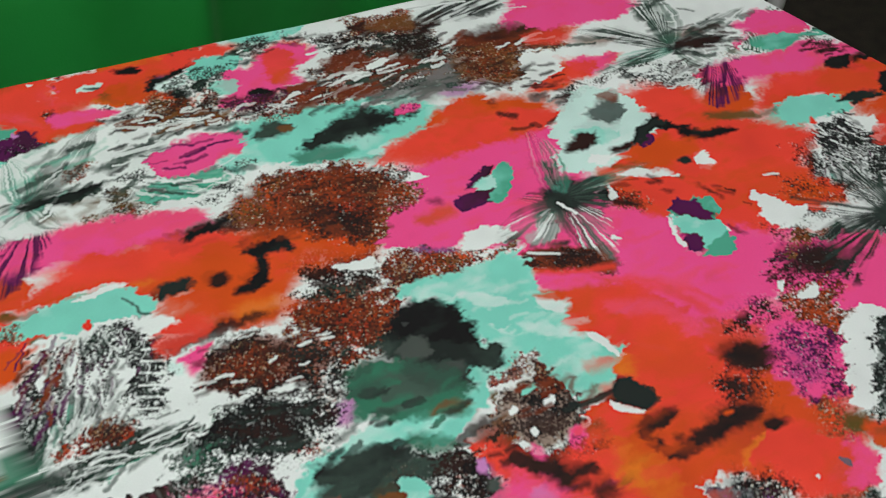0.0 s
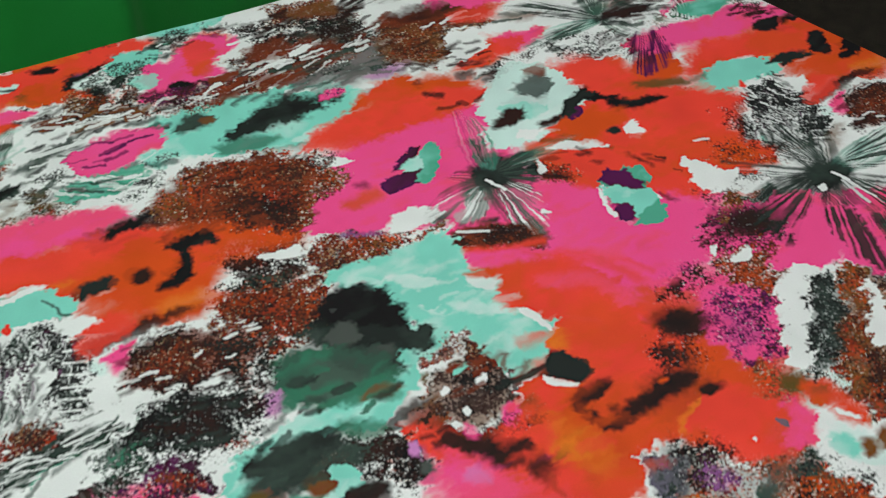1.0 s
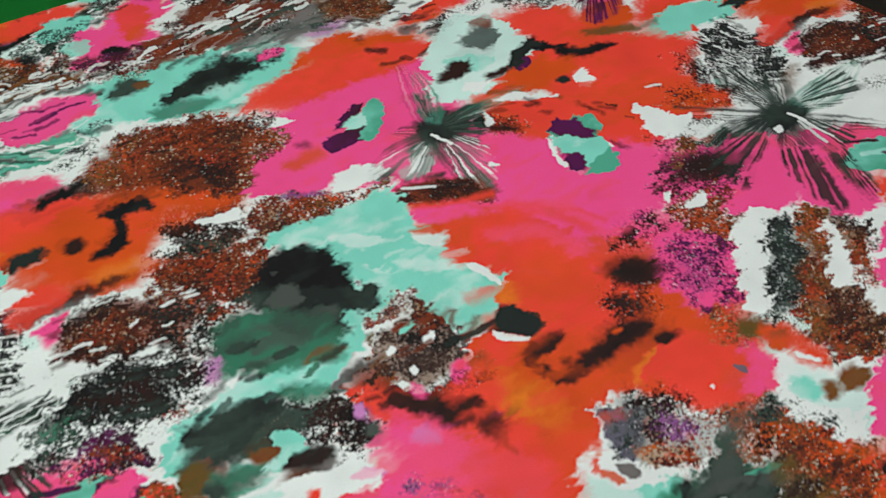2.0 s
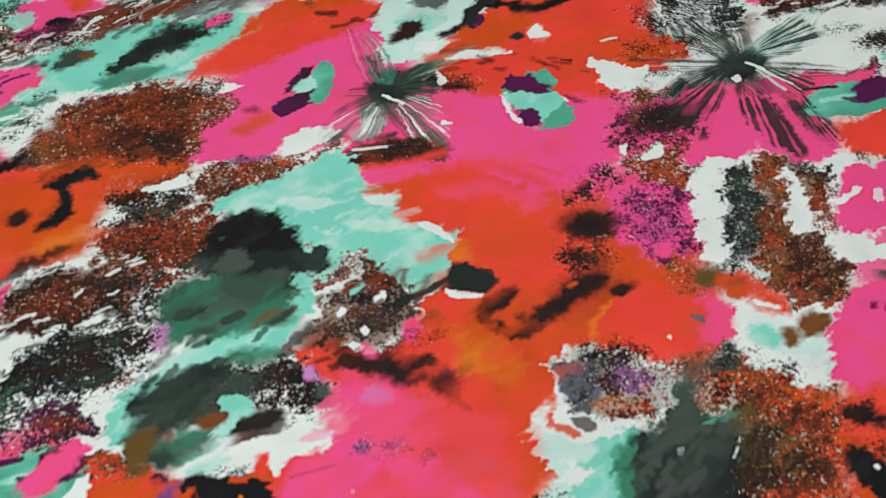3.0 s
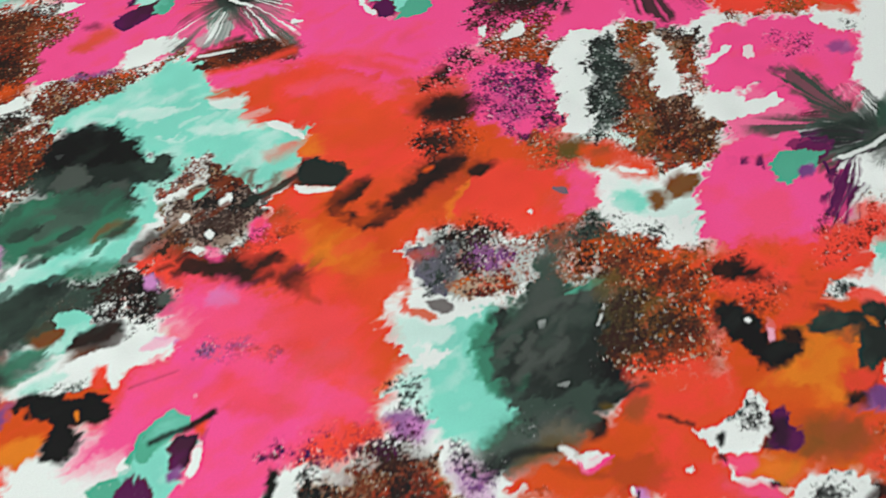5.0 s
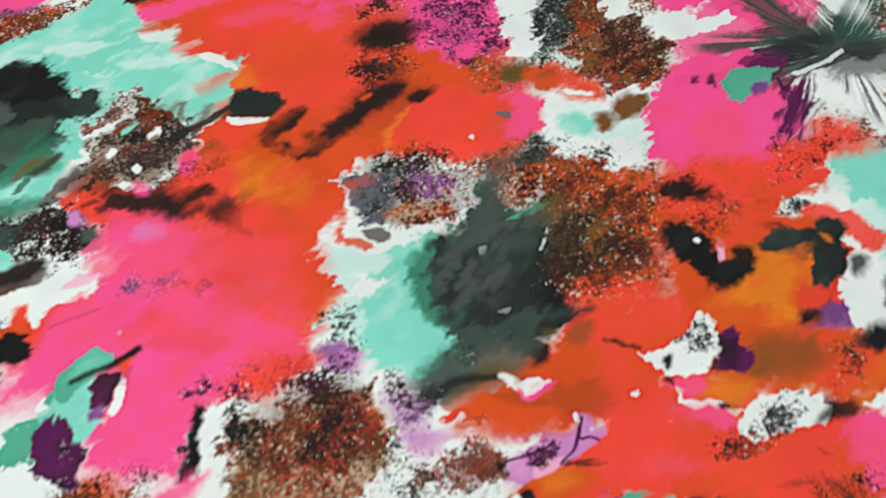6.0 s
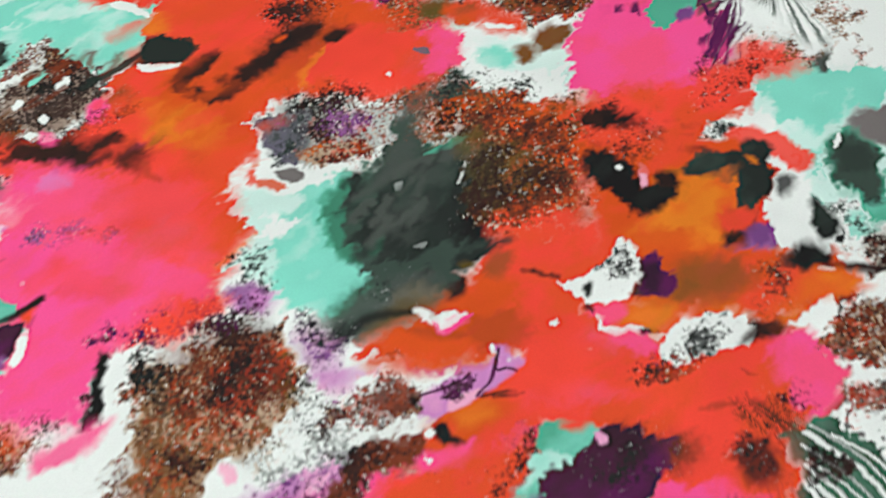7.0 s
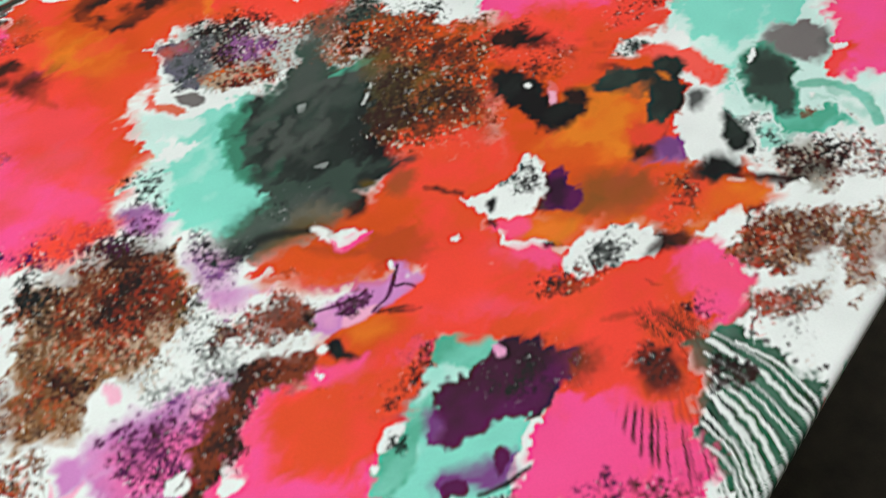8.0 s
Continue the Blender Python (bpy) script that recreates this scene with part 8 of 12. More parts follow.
brush("umber", 1.3, 0.9, (337, 106), (338, 90), full=.5)
brush("umber", 1.1, 0.8, (342, 108), (340, 89), full=.5)
brush("umber", 1.1, 0.6, (344, 106), (341, 86), full=.5)
brush("umber", 1.1, 0.8, (347, 103), (343, 85), full=.5)
blot("rust", 2.7, (316, 88), (331, 89), (335, 81), (328, 70), (317, 71), (312, 76), full=.8)
grain("umber", .55, 1.8, (316, 88), (331, 89), (335, 81), (328, 70), (317, 71), (312, 76))
grain("umber", .4, 3.2, (272, 41), (293, 41), (317, 31), (315, 22))
blot("pink", 6.1, (100, 111), (122, 132), (146, 137), (143, 121), (130, 100), full=.45)
grain("brown", .75, 2.7, (53, 118), (58, 139), (73, 133), (91, 130), (92, 119), (78, 119), (71, 112))
grain("rust", .6, 4.8, (82, 217), (143, 213), (152, 177), (101, 166), (76, 164))
grain("umber", .45, 3.2, (67, 167), (100, 179), (100, 143), (74, 140))
brush("white", 0.8, 1.2, (67, 139), (80, 135), (91, 130), full=.8)
blot("teal", 5.4, (-84, 419), (-75, 450), (-60, 461), (-42, 453), (-61, 419), (-77, 403), full=.9)
blot("aqua", 3.5, (-86, 389), (-61, 406), (-19, 411), (7, 422), (-2, 407), (-38, 394), (-72, 382))
brush("coal", 3.9, 7.0, (-86, 368), (-69, 382), (-48, 392), (-34, 398), full=.9)
blot("teal", 4.2, (-95, 338), (-70, 345), (-43, 347), (-50, 334), (-70, 324), (-89, 326), full=.9)
blot("olive", 3.5, (-80, 341), (-80, 333), (-85, 328), (-92, 328), (-97, 333), (-98, 341), (-93, 347), (-86, 347), full=.9)
grain("umber", .65, 5.6, (-23, 373), (1, 389), (14, 389), (23, 364), (14, 343), (-10, 347))
blot("aqua", 1.7, (-43, 363), (-32, 367), (-25, 356), (-17, 352), (-33, 346), (-42, 345), (-38, 354))
blot("olive", 2.8, (-40, 352), (-43, 347), (-50, 347), (-56, 350), (-59, 356), (-56, 360), (-49, 361), (-43, 358), full=.9)
blot("coal", 3.6, (-41, 340), (-26, 352), (-2, 349), (-7, 341), (-23, 339))
blot("white", 2.4, (-7, 337), (7, 341), (28, 328), (15, 322), (-12, 314), (-44, 317), (-24, 328))
blot("grey", 4.2, (-39, 327), (-23, 338), (-3, 343), (-17, 328), (-34, 323), full=.8)
blot("lilac", 2.8, (10, 335), (26, 329), (19, 326), full=.7)
blot("orange", 4.2, (-120, 302), (-114, 317), (-92, 319), (-67, 313), (-61, 295), (-67, 285), (-116, 295))
blot("plum", 4.2, (-94, 304), (-84, 320), (-71, 317), (-78, 301), (-86, 292), full=.8)
blot("orange", 3.5, (-73, 301), (-67, 310), (-61, 302), (-64, 288), full=.9)
blot("black", 3.5, (-67, 313), (-54, 316), (-37, 304), (-20, 308), (-16, 298), (-25, 292), (-35, 298), (-38, 279), (-52, 282), (-54, 301), (-64, 302))
blot("orange", 1.7, (-61, 295), (-53, 296), (-54, 289), (-59, 287))
grain("umber", .26, 13.4, (-202, 471), (-125, 534), (-45, 534), (-74, 470), (-78, 404), (-125, 349), (-207, 350), (-185, 414))
dabs("umber", 14, 11.5, 2.8, 11, (-190, 433), (-163, 481), (-74, 481), (-74, 395), (-147, 362))
dabs("slate", 16, 25.2, 3.8, 26, (-293, 596), (-282, 700), (-162, 723), (-158, 661), (-226, 615))
grain("umber", .32, 13.4, (-154, 353), (-163, 496), (-74, 484), (-64, 457), (-89, 398), (-119, 362))
dabs("coal", 10, 16.2, 5.7, 21, (-72, 421), (-46, 469), (6, 458), (-4, 418), (-47, 416))
blot("umber", 5.5, (37, 382), (56, 382), (77, 376), (83, 368), (67, 359), (58, 367), (41, 375), full=.8)
blot("umber", 6.4, (85, 360), (100, 364), (109, 351), (101, 341), (89, 346), full=.8)
blot("umber", 3.0, (329, 287), (350, 293), (362, 287), (353, 277), (331, 281))
blot("black", 4.3, (318, 265), (331, 266), (343, 259), (340, 246), (347, 238), (360, 243), (363, 232), (350, 223), (335, 217), (330, 230), (319, 244), (314, 254))
blot("orange", 1.3, (337, 253), (335, 252), (334, 252), (332, 253), (332, 254), (334, 255), (335, 255), (337, 254), full=.9)
blot("blush", 2.3, (343, 251), (346, 244), (340, 235), (338, 239), full=.7)
blot("coal", 2.3, (361, 239), (377, 247), (397, 245), (401, 236), (405, 224), (398, 211), (386, 212), (382, 223), (368, 233))
blot("red", 3.6, (398, 249), (412, 250), (418, 236), (425, 228), (416, 227), (409, 239), full=.9)
blot("coal", 1.9, (410, 241), (406, 238), (401, 238), (396, 241), (396, 245), (400, 248), (406, 248), (410, 245), full=.9)
blot("red", 4.0, (368, 208), (381, 209), (391, 200), (383, 194), (367, 199), full=.9)
blot("violet", 3.4, (362, 193), (375, 197), (391, 191), (386, 180), (368, 184), full=.9)
blot("red", 9.5, (-151, 806), (-127, 823), (-110, 813), (-120, 786), (-134, 764), (-154, 763), (-163, 776), full=.9)
blot("pink", 6.3, (-169, 769), (-152, 793), (-148, 776), (-159, 756), full=.9)
blot("pink", 5.1, (-120, 799), (-106, 819), (-105, 805), (-115, 793))
blot("black", 5.1, (-141, 753), (-143, 748), (-150, 745), (-157, 748), (-160, 752), (-158, 758), (-151, 761), (-144, 758), full=.9)
blot("pink", 4.7, (-244, 659), (-228, 680), (-188, 698), (-164, 695), (-160, 685), (-186, 662), (-210, 641), (-224, 648))
dabs("plum", 10, 30.6, 2.6, 30, (-242, 659), (-229, 679), (-170, 695), (-177, 670), (-217, 650))
blot("mint", 4.0, (-244, 626), (-227, 643), (-199, 652), (-177, 656), (-184, 635), (-205, 623), (-238, 616), full=.9)
dabs("white", 10, 31.5, 2.7, 0, (-242, 624), (-227, 641), (-181, 654), (-188, 631), (-235, 618))
dabs("slate", 8, 27.0, 2.7, 0, (-242, 624), (-227, 641), (-181, 654), (-188, 631), (-235, 618))
blot("black", 3.9, (-335, 607), (-314, 619), (-285, 629), (-271, 637), (-277, 622), (-302, 614), (-324, 604), full=.9)
blot("pale", 4.9, (17, 496), (48, 500), (81, 485), (53, 478), (27, 484), full=.8)
blot("white", 2.8, (349, 454), (364, 461), (373, 450), (369, 437), (350, 436), full=.8)
blot("white", 2.5, (292, 488), (301, 501), (317, 505), (320, 500), (310, 491), (296, 485))
blot("white", 2.1, (291, 473), (311, 488), (316, 481), (308, 472), (296, 468))
blot("slate", 5.4, (217, 295), (238, 321), (245, 323), (240, 299), (226, 283), full=.6)
brush("mint", 1.8, 2.9, (244, 296), (257, 301), (268, 306), full=.8)
blot("white", 1.1, (260, 279), (259, 278), (256, 278), (254, 280), (254, 281), (255, 283), (258, 283), (260, 281), full=.9)
blot("slate", 7.2, (202, 268), (214, 283), (231, 280), (220, 260), (206, 250), full=.5)
blot("pink", 5.8, (389, 416), (434, 435), (488, 427), (470, 383), (427, 387), (410, 374), (377, 386), full=.9)
blot("white", 3.0, (375, 421), (395, 425), (406, 416), (387, 406), (377, 409))
grain("rust", .7, 5.5, (508, 386), (543, 385), (527, 357), (508, 370))
blot("slate", 8.5, (440, 398), (467, 400), (475, 370), (453, 364), (435, 381), full=.5)
petal("slate", .6, 26.2, (474, 362), (467, 423))
petal("teal", .6, 33.0, (475, 365), (533, 423))
petal("coal", .6, 25.5, (471, 364), (427, 395))
petal("plum", .45, 22.4, (468, 365), (371, 377))
petal("teal", .6, 24.7, (477, 361), (536, 359))
petal("plum", .5, 29.9, (469, 359), (404, 301))
petal("slate", .55, 33.7, (473, 358), (483, 293))
blot("slate", 9.9, (460, 370), (479, 373), (490, 358), (476, 352), (461, 356), full=.8)
brush("white", 1.5, 1.9, (465, 359), (452, 356), (438, 353))
blot("pink", 7.5, (408, 295), (391, 333), (361, 344), (344, 321), (355, 299), full=.7)
blot("red", 11.2, (340, 295), (387, 302), (422, 290), (408, 269), (353, 278), full=.6)
grain("umber", .3, 7.2, (396, 313), (439, 302), (449, 281), (402, 284))
brush("pink", 2.2, 4.5, (265, 500), (281, 484), (287, 457), full=.8)
dabs("rose", 8, 16.2, 4.8, 33, (56, 328), (105, 335), (116, 286), (61, 274))
dabs("amber", 6, 19.1, 4.6, 11, (124, 440), (155, 405), (131, 364), (107, 386))

# over these, the finer pools and marks
blot("red", 8, (164, 437), (217, 422), (258, 396), (292, 373), (272, 351), (238, 350), (194, 361), (177, 372), (149, 333), (122, 305), (93, 312), (71, 324), (87, 356), (123, 360), (136, 397), full=.75)
blot("orange", 8, (143, 419), (175, 422), (208, 389), (188, 363), (167, 357), (149, 329), (135, 309), (118, 332), (119, 375), full=.6)
blot("amber", 10, (112, 392), (133, 379), (155, 360), (140, 349), (122, 354), (108, 366), full=.7)
blot("red", 10, (197, 399), (258, 396), (291, 368), (261, 350), (226, 356), (197, 370), full=.8)
blot("pink", 7, (277, 389), (289, 374), (289, 364), (273, 355), (253, 358), (256, 376))
blot("red", 10, (84, 353), (120, 344), (135, 309), (122, 286), (88, 279), (68, 301), full=.7)
blot("pink", 12, (30, 372), (60, 365), (84, 335), (65, 326), (32, 330), (15, 344), full=.7)
blot("lilac", 5, (47, 359), (59, 357), (63, 345), (52, 342), (43, 350), full=.6)
blot("umber", 4, (134, 386), (152, 396), (178, 406), (198, 418), (219, 418), (212, 405), (182, 394), (161, 388), (145, 376), full=.95)
blot("umber", 3.5, (210, 411), (224, 415), (230, 407), (218, 401), (210, 404), full=.95)
blot("umber", 3, (125, 401), (139, 413), (154, 421), (157, 416), (144, 404), (129, 397), full=.95)
blot("umber", 3, (126, 398), (139, 396), (146, 386), (139, 379), (131, 387))
blot("umber", 3, (148, 400), (157, 400), (154, 394), (148, 395))
blot("orange", 1.5, (186, 418), (193, 419), (194, 414), (188, 413))
blot("rust", 8, (167, 400), (190, 427), (225, 429), (232, 416), (194, 385), (173, 383), full=.5)
blot("umber", 7, (189, 448), (218, 454), (222, 430), (203, 422), (191, 432), full=.55)
grain("umber", .35, 6, (175, 422), (203, 454), (227, 434), (214, 412))
blot("umber", 6, (195, 471), (221, 469), (239, 454), (224, 450), (198, 462))
blot("orange", 2, (196, 446), (207, 455), (213, 442), (208, 438), (205, 448))
blot("white", 4, (163, 361), (176, 367), (200, 359), (236, 345), (236, 323), (225, 305), (204, 300), (180, 301), (168, 318), (161, 342))
blot("ash", 7, (187, 359), (218, 350), (237, 336), (226, 309), (200, 306), (177, 315), full=.8)
blot("steel", 4, (162, 358), (174, 359), (186, 348), (186, 328), (177, 315), (171, 323), (165, 340))
blot("smoke", 6, (175, 363), (201, 361), (190, 331), (177, 316), (178, 335), full=.8)
blot("grey", 3, (163, 354), (172, 355), (176, 340), (169, 335), full=.7)
blot("lilac", 5, (201, 347), (222, 342), (222, 328), (206, 330), (197, 337), full=.6)
grain("violet", .5, 5, (198, 348), (228, 339), (226, 322), (199, 328))
blot("tan", 5, (180, 330), (208, 325), (221, 313), (205, 304), (185, 311), full=.7)
grain("brown", .5, 6, (192, 376), (218, 364), (223, 346), (192, 353))
grain("rust", .5, 6, (187, 371), (228, 363), (244, 338), (228, 304), (205, 302), (182, 312))
grain("umber", .45, 5, (194, 373), (220, 356), (212, 328), (184, 333))
grain("rust", .55, 4, (205, 326), (224, 319), (212, 301), (203, 307))
grain("amber", .4, 5, (181, 334), (199, 328), (191, 311), (179, 316))
grain("black", .35, 5, (166, 367), (191, 372), (201, 349), (178, 318), (168, 331))
blot("white", 5, (138, 314), (147, 321), (160, 323), (169, 311), (187, 306), (204, 311), (212, 304), (183, 291), (175, 283), (166, 270), (149, 276), (157, 285), (148, 296), (139, 305))
blot("aqua", 7, (159, 292), (185, 299), (210, 298), (209, 274), (190, 228), (168, 219), (152, 224), (149, 250), (135, 263), (160, 269), (167, 274), full=.95)
blot("pale", 9, (142, 312), (161, 300), (177, 290), (163, 283), (147, 294))
blot("white", 3, (152, 279), (168, 279), (165, 274), (154, 272))
blot("pale", 5, (135, 263), (153, 267), (156, 251), (142, 245), full=.8)
blot("orange", 2.5, (150, 320), (158, 322), (156, 312), (167, 306), (170, 300), (157, 304), (150, 312), full=.9)
blot("grey", 3, (165, 317), (177, 315), (180, 307), (173, 304), (165, 310))
blot("white", 3, (156, 322), (164, 321), (165, 314), (158, 313))
blot("mint", 6, (183, 291), (200, 298), (207, 287), (203, 264), (194, 241), (184, 249), (179, 262), full=.9)
blot("teal", 5, (184, 287), (204, 300), (216, 292), (201, 246), (189, 243), (182, 257), full=.8)
blot("slate", 5, (203, 297), (222, 298), (237, 327), (244, 327), (242, 304), (256, 303), (268, 306), (259, 293), (269, 277), (270, 252), (256, 231), (239, 233), (238, 212), (223, 213), (221, 232), (206, 223), (191, 232), (191, 261), full=.95)
blot("coal", 5, (204, 276), (231, 295), (252, 291), (264, 271), (265, 247), (248, 233), (236, 242), (223, 239), (205, 238), (199, 255), full=.9)
blot("smoke", 7, (217, 296), (232, 316), (241, 317), (238, 301), (222, 286), full=.7)
blot("smoke", 8, (208, 271), (225, 276), (239, 271), (232, 258), (218, 244), (212, 254), (204, 245), full=.4)
blot("smoke", 7, (231, 286), (248, 290), (251, 279), (238, 276), full=.4)
blot("black", 7, (228, 275), (247, 277), (253, 258), (237, 256), (228, 264), full=.5)
blot("mint", 2, (239, 300), (252, 302), (267, 306), (267, 301), (254, 297), full=.9)
blot("smoke", 4, (237, 299), (251, 299), (264, 300), (254, 288), (239, 292), full=.8)
brush("white", 1.5, 1.5, (253, 274), (258, 281), (261, 286), full=.8)
blot("ash", 2.5, (222, 286), (227, 286), (225, 280), (221, 281), full=.7)
blot("ash", 2, (218, 244), (228, 244), (225, 240), full=.6)
blot("teal", 3, (201, 254), (208, 255), (203, 246), (198, 246), full=.8)
blot("black", 7, (246, 253), (268, 257), (264, 235), (245, 234), (242, 243), full=.9)
blot("umber", 5, (227, 215), (237, 215), (235, 206), (227, 205))
grain("black", .5, 8, (258, 289), (291, 294), (283, 255), (262, 232), (251, 251))
blot("orange", 12, (254, 339), (307, 319), (355, 275), (352, 255), (318, 272), (300, 234), (264, 235), (267, 270), (286, 296), (255, 320), full=.75)
blot("red", 8, (329, 307), (363, 294), (358, 253), (337, 264), (314, 286), full=.7)
blot("red", 10, (259, 248), (301, 237), (298, 223), (273, 228), (256, 238), full=.8)
grain("brown", .6, 7, (250, 347), (281, 338), (323, 309), (335, 291), (315, 273), (284, 292), (258, 310), (243, 325))
grain("umber", .5, 6, (248, 341), (304, 311), (331, 297), (321, 287), (268, 302))
grain("olive", .7, 6, (260, 297), (287, 300), (305, 280), (291, 253), (268, 249), (255, 262))
blot("olive", 8, (260, 288), (281, 293), (295, 280), (279, 261), (260, 260), full=.5)
grain("black", .55, 7, (263, 296), (281, 293), (284, 275), (266, 258), (253, 266))
grain("teal", .45, 6, (293, 298), (307, 284), (295, 271), (288, 278))
grain("slate", .5, 5, (301, 278), (305, 264), (310, 246), (295, 255))
grain("rust", .55, 6, (287, 283), (318, 280), (315, 256), (296, 239), (268, 249))
grain("rust", .5, 6, (258, 253), (300, 250), (300, 234), (273, 228), (254, 243))
grain("umber", .4, 5, (329, 307), (373, 286), (370, 265), (351, 239), (340, 263), (318, 280))
blot("umber", 5, (330, 297), (347, 295), (360, 284), (355, 275), (335, 282), (325, 289))
blot("black", 5, (340, 293), (359, 285), (354, 278), (339, 283), full=.8)
blot("orange", 8, (361, 268), (399, 272), (411, 263), (386, 251), (362, 247), full=.8)
blot("orange", 8, (341, 259), (362, 255), (348, 232), (337, 236), full=.8)
blot("amber", 10, (349, 240), (376, 238), (385, 219), (376, 199), (349, 194), (332, 211), full=.9)
blot("orange", 6, (369, 217), (388, 206), (372, 186), (362, 197), full=.8)
blot("black", 4, (316, 266), (325, 267), (338, 260), (340, 249), (336, 233), (329, 223), (326, 234), (319, 243), (313, 255))
blot("black", 4, (329, 239), (340, 235), (349, 234), (356, 229), (350, 222), (338, 220), (330, 225), (328, 232))
blot("umber", 4, (348, 243), (356, 243), (360, 234), (354, 228), (347, 233))
blot("white", 1.5, (331, 254), (335, 255), (335, 252), (332, 250))
blot("blush", 4, (341, 246), (345, 244), (342, 236), (338, 236), full=.9)
blot("white", 4, (384, 260), (402, 264), (424, 262), (429, 248), (419, 235), (423, 217), (413, 178), (400, 165), (387, 180), (398, 206), (408, 226), (405, 244), (390, 253))
blot("pale", 6, (417, 267), (446, 272), (474, 269), (454, 234), (430, 231), (422, 246), full=.9)
blot("aqua", 7, (427, 275), (456, 278), (477, 274), (458, 241), (438, 240), (427, 255), (429, 265))
blot("white", 3, (408, 257), (423, 261), (426, 253), (420, 249), (409, 253))
grain("slate", .5, 5, (384, 260), (398, 263), (403, 253), (390, 253))
brush("red", 3, 14, (398, 249), (412, 246), (417, 237), (423, 226), full=.95)
brush("orange", 3, 8, (385, 249), (397, 248), (399, 236), full=.9)
blot("coal", 3, (361, 240), (370, 245), (386, 245), (399, 242), (393, 234), (382, 236), (367, 233))
blot("coal", 3, (397, 248), (407, 249), (413, 241), (406, 231), (397, 232), (394, 239))
blot("coal", 3, (385, 231), (398, 234), (404, 226), (401, 213), (391, 205), (381, 209), (380, 219))
blot("amber", 3, (396, 239), (400, 235), (400, 231), (396, 234), full=.9)
blot("black", 4, (405, 220), (413, 220), (413, 211), (403, 205), (401, 211), full=.9)
blot("umber", 5, (371, 210), (386, 207), (386, 195), (378, 191), (365, 197), full=.6)
blot("violet", 5, (370, 194), (387, 197), (389, 187), (380, 179), (371, 184), full=.9)
blot("red", 4, (368, 209), (381, 209), (387, 201), (377, 195), (365, 200), full=.9)
blot("umber", 4, (364, 198), (374, 196), (373, 187), (364, 188), (361, 193))
blot("black", 5, (387, 175), (398, 178), (405, 169), (398, 161), (388, 165))
blot("coal", 3, (417, 204), (418, 192), (415, 178), (404, 173), (404, 182))
blot("white", 4, (68, 230), (84, 230), (104, 226), (146, 226), (169, 210), (180, 185), (220, 163), (194, 142), (175, 143), (153, 134), (129, 132), (106, 135), (98, 112), (84, 111), (58, 121))
blot("tan", 8, (77, 219), (108, 220), (150, 218), (145, 180), (125, 163), (105, 159), (87, 132), (60, 142), (70, 190), full=.8)
blot("rust", 10, (89, 228), (115, 228), (145, 220), (140, 181), (113, 180), (93, 181), full=.6)
blot("brown", 10, (63, 172), (83, 179), (104, 171), (97, 139), (74, 139), (60, 145), full=.7)
grain("brown", .75, 7, (75, 220), (99, 224), (145, 223), (145, 180), (127, 162), (102, 160), (92, 135), (60, 142), (67, 185))
grain("rust", .7, 6, (91, 224), (119, 223), (150, 218), (140, 181), (112, 174), (88, 177))
grain("umber", .6, 7, (113, 232), (146, 226), (145, 209), (128, 199), (113, 215))
grain("umber", .6, 6, (87, 174), (104, 171), (98, 144), (85, 155))
grain("umber", .5, 6, (106, 205), (119, 190), (113, 180), (99, 188))
grain("black", .4, 7, (75, 220), (94, 226), (106, 225), (97, 212), (77, 194))
blot("umber", 9, (120, 230), (143, 224), (139, 205), (122, 208), full=.5)
blot("rust", 8, (133, 211), (145, 209), (140, 181), (130, 179), full=.5)
grain("olive", .4, 6, (143, 210), (152, 203), (152, 177), (129, 161), (118, 153))
grain("ash", .4, 5, (140, 181), (166, 171), (173, 156), (141, 157), (123, 152))
grain("coal", .35, 5, (147, 205), (164, 185), (164, 160), (147, 154), (135, 165))
grain("coal", .3, 5, (132, 148), (166, 147), (185, 145), (160, 134), (139, 134))
blot("white", 3, (99, 155), (110, 163), (113, 152), (119, 144), (107, 141), (99, 138), (95, 141))
blot("blush", 4, (105, 159), (111, 156), (112, 147), (105, 147), full=.9)
blot("lilac", 6, (154, 189), (174, 184), (183, 177), (169, 173), (157, 175), full=.7)
grain("violet", .4, 4, (157, 178), (172, 175), (170, 167), (158, 168))
blot("blush", 5, (178, 179), (186, 180), (182, 175), full=.6)
grain("rust", .85, 5, (155, 166), (171, 172), (187, 173), (199, 171), (197, 159), (191, 149), (173, 156), (155, 157))
blot("rust", 6, (171, 169), (196, 169), (195, 154), (175, 155), full=.6)
blot("umber", 3, (193, 162), (197, 159), (195, 154), (192, 156))
blot("white", 2, (171, 176), (182, 179), (178, 173), (173, 172))
blot("lilac", 10, (106, 135), (131, 143), (160, 143), (152, 129), (135, 130), (129, 94), (80, 113), (86, 127), full=.95)
blot("pink", 12, (102, 126), (123, 129), (137, 124), (126, 95), (97, 106), full=.6)
blot("violet", 10, (105, 130), (130, 137), (139, 134), (122, 121), (106, 109), full=.5)
grain("plum", .5, 7, (96, 131), (130, 140), (154, 137), (133, 117), (126, 95), (101, 105))
grain("violet", .5, 5, (127, 150), (156, 148), (164, 141), (147, 131), (126, 130))
grain("plum", .4, 5, (95, 123), (130, 115), (126, 95), (97, 106))
blot("lilac", 4, (79, 129), (91, 130), (91, 114), (80, 113))
blot("white", 3, (71, 138), (89, 134), (91, 128), (77, 131))
blot("white", 2, (122, 105), (131, 105), (129, 94), (120, 98))
grain("brown", .7, 5, (60, 138), (75, 132), (79, 122), (67, 121), (58, 121))
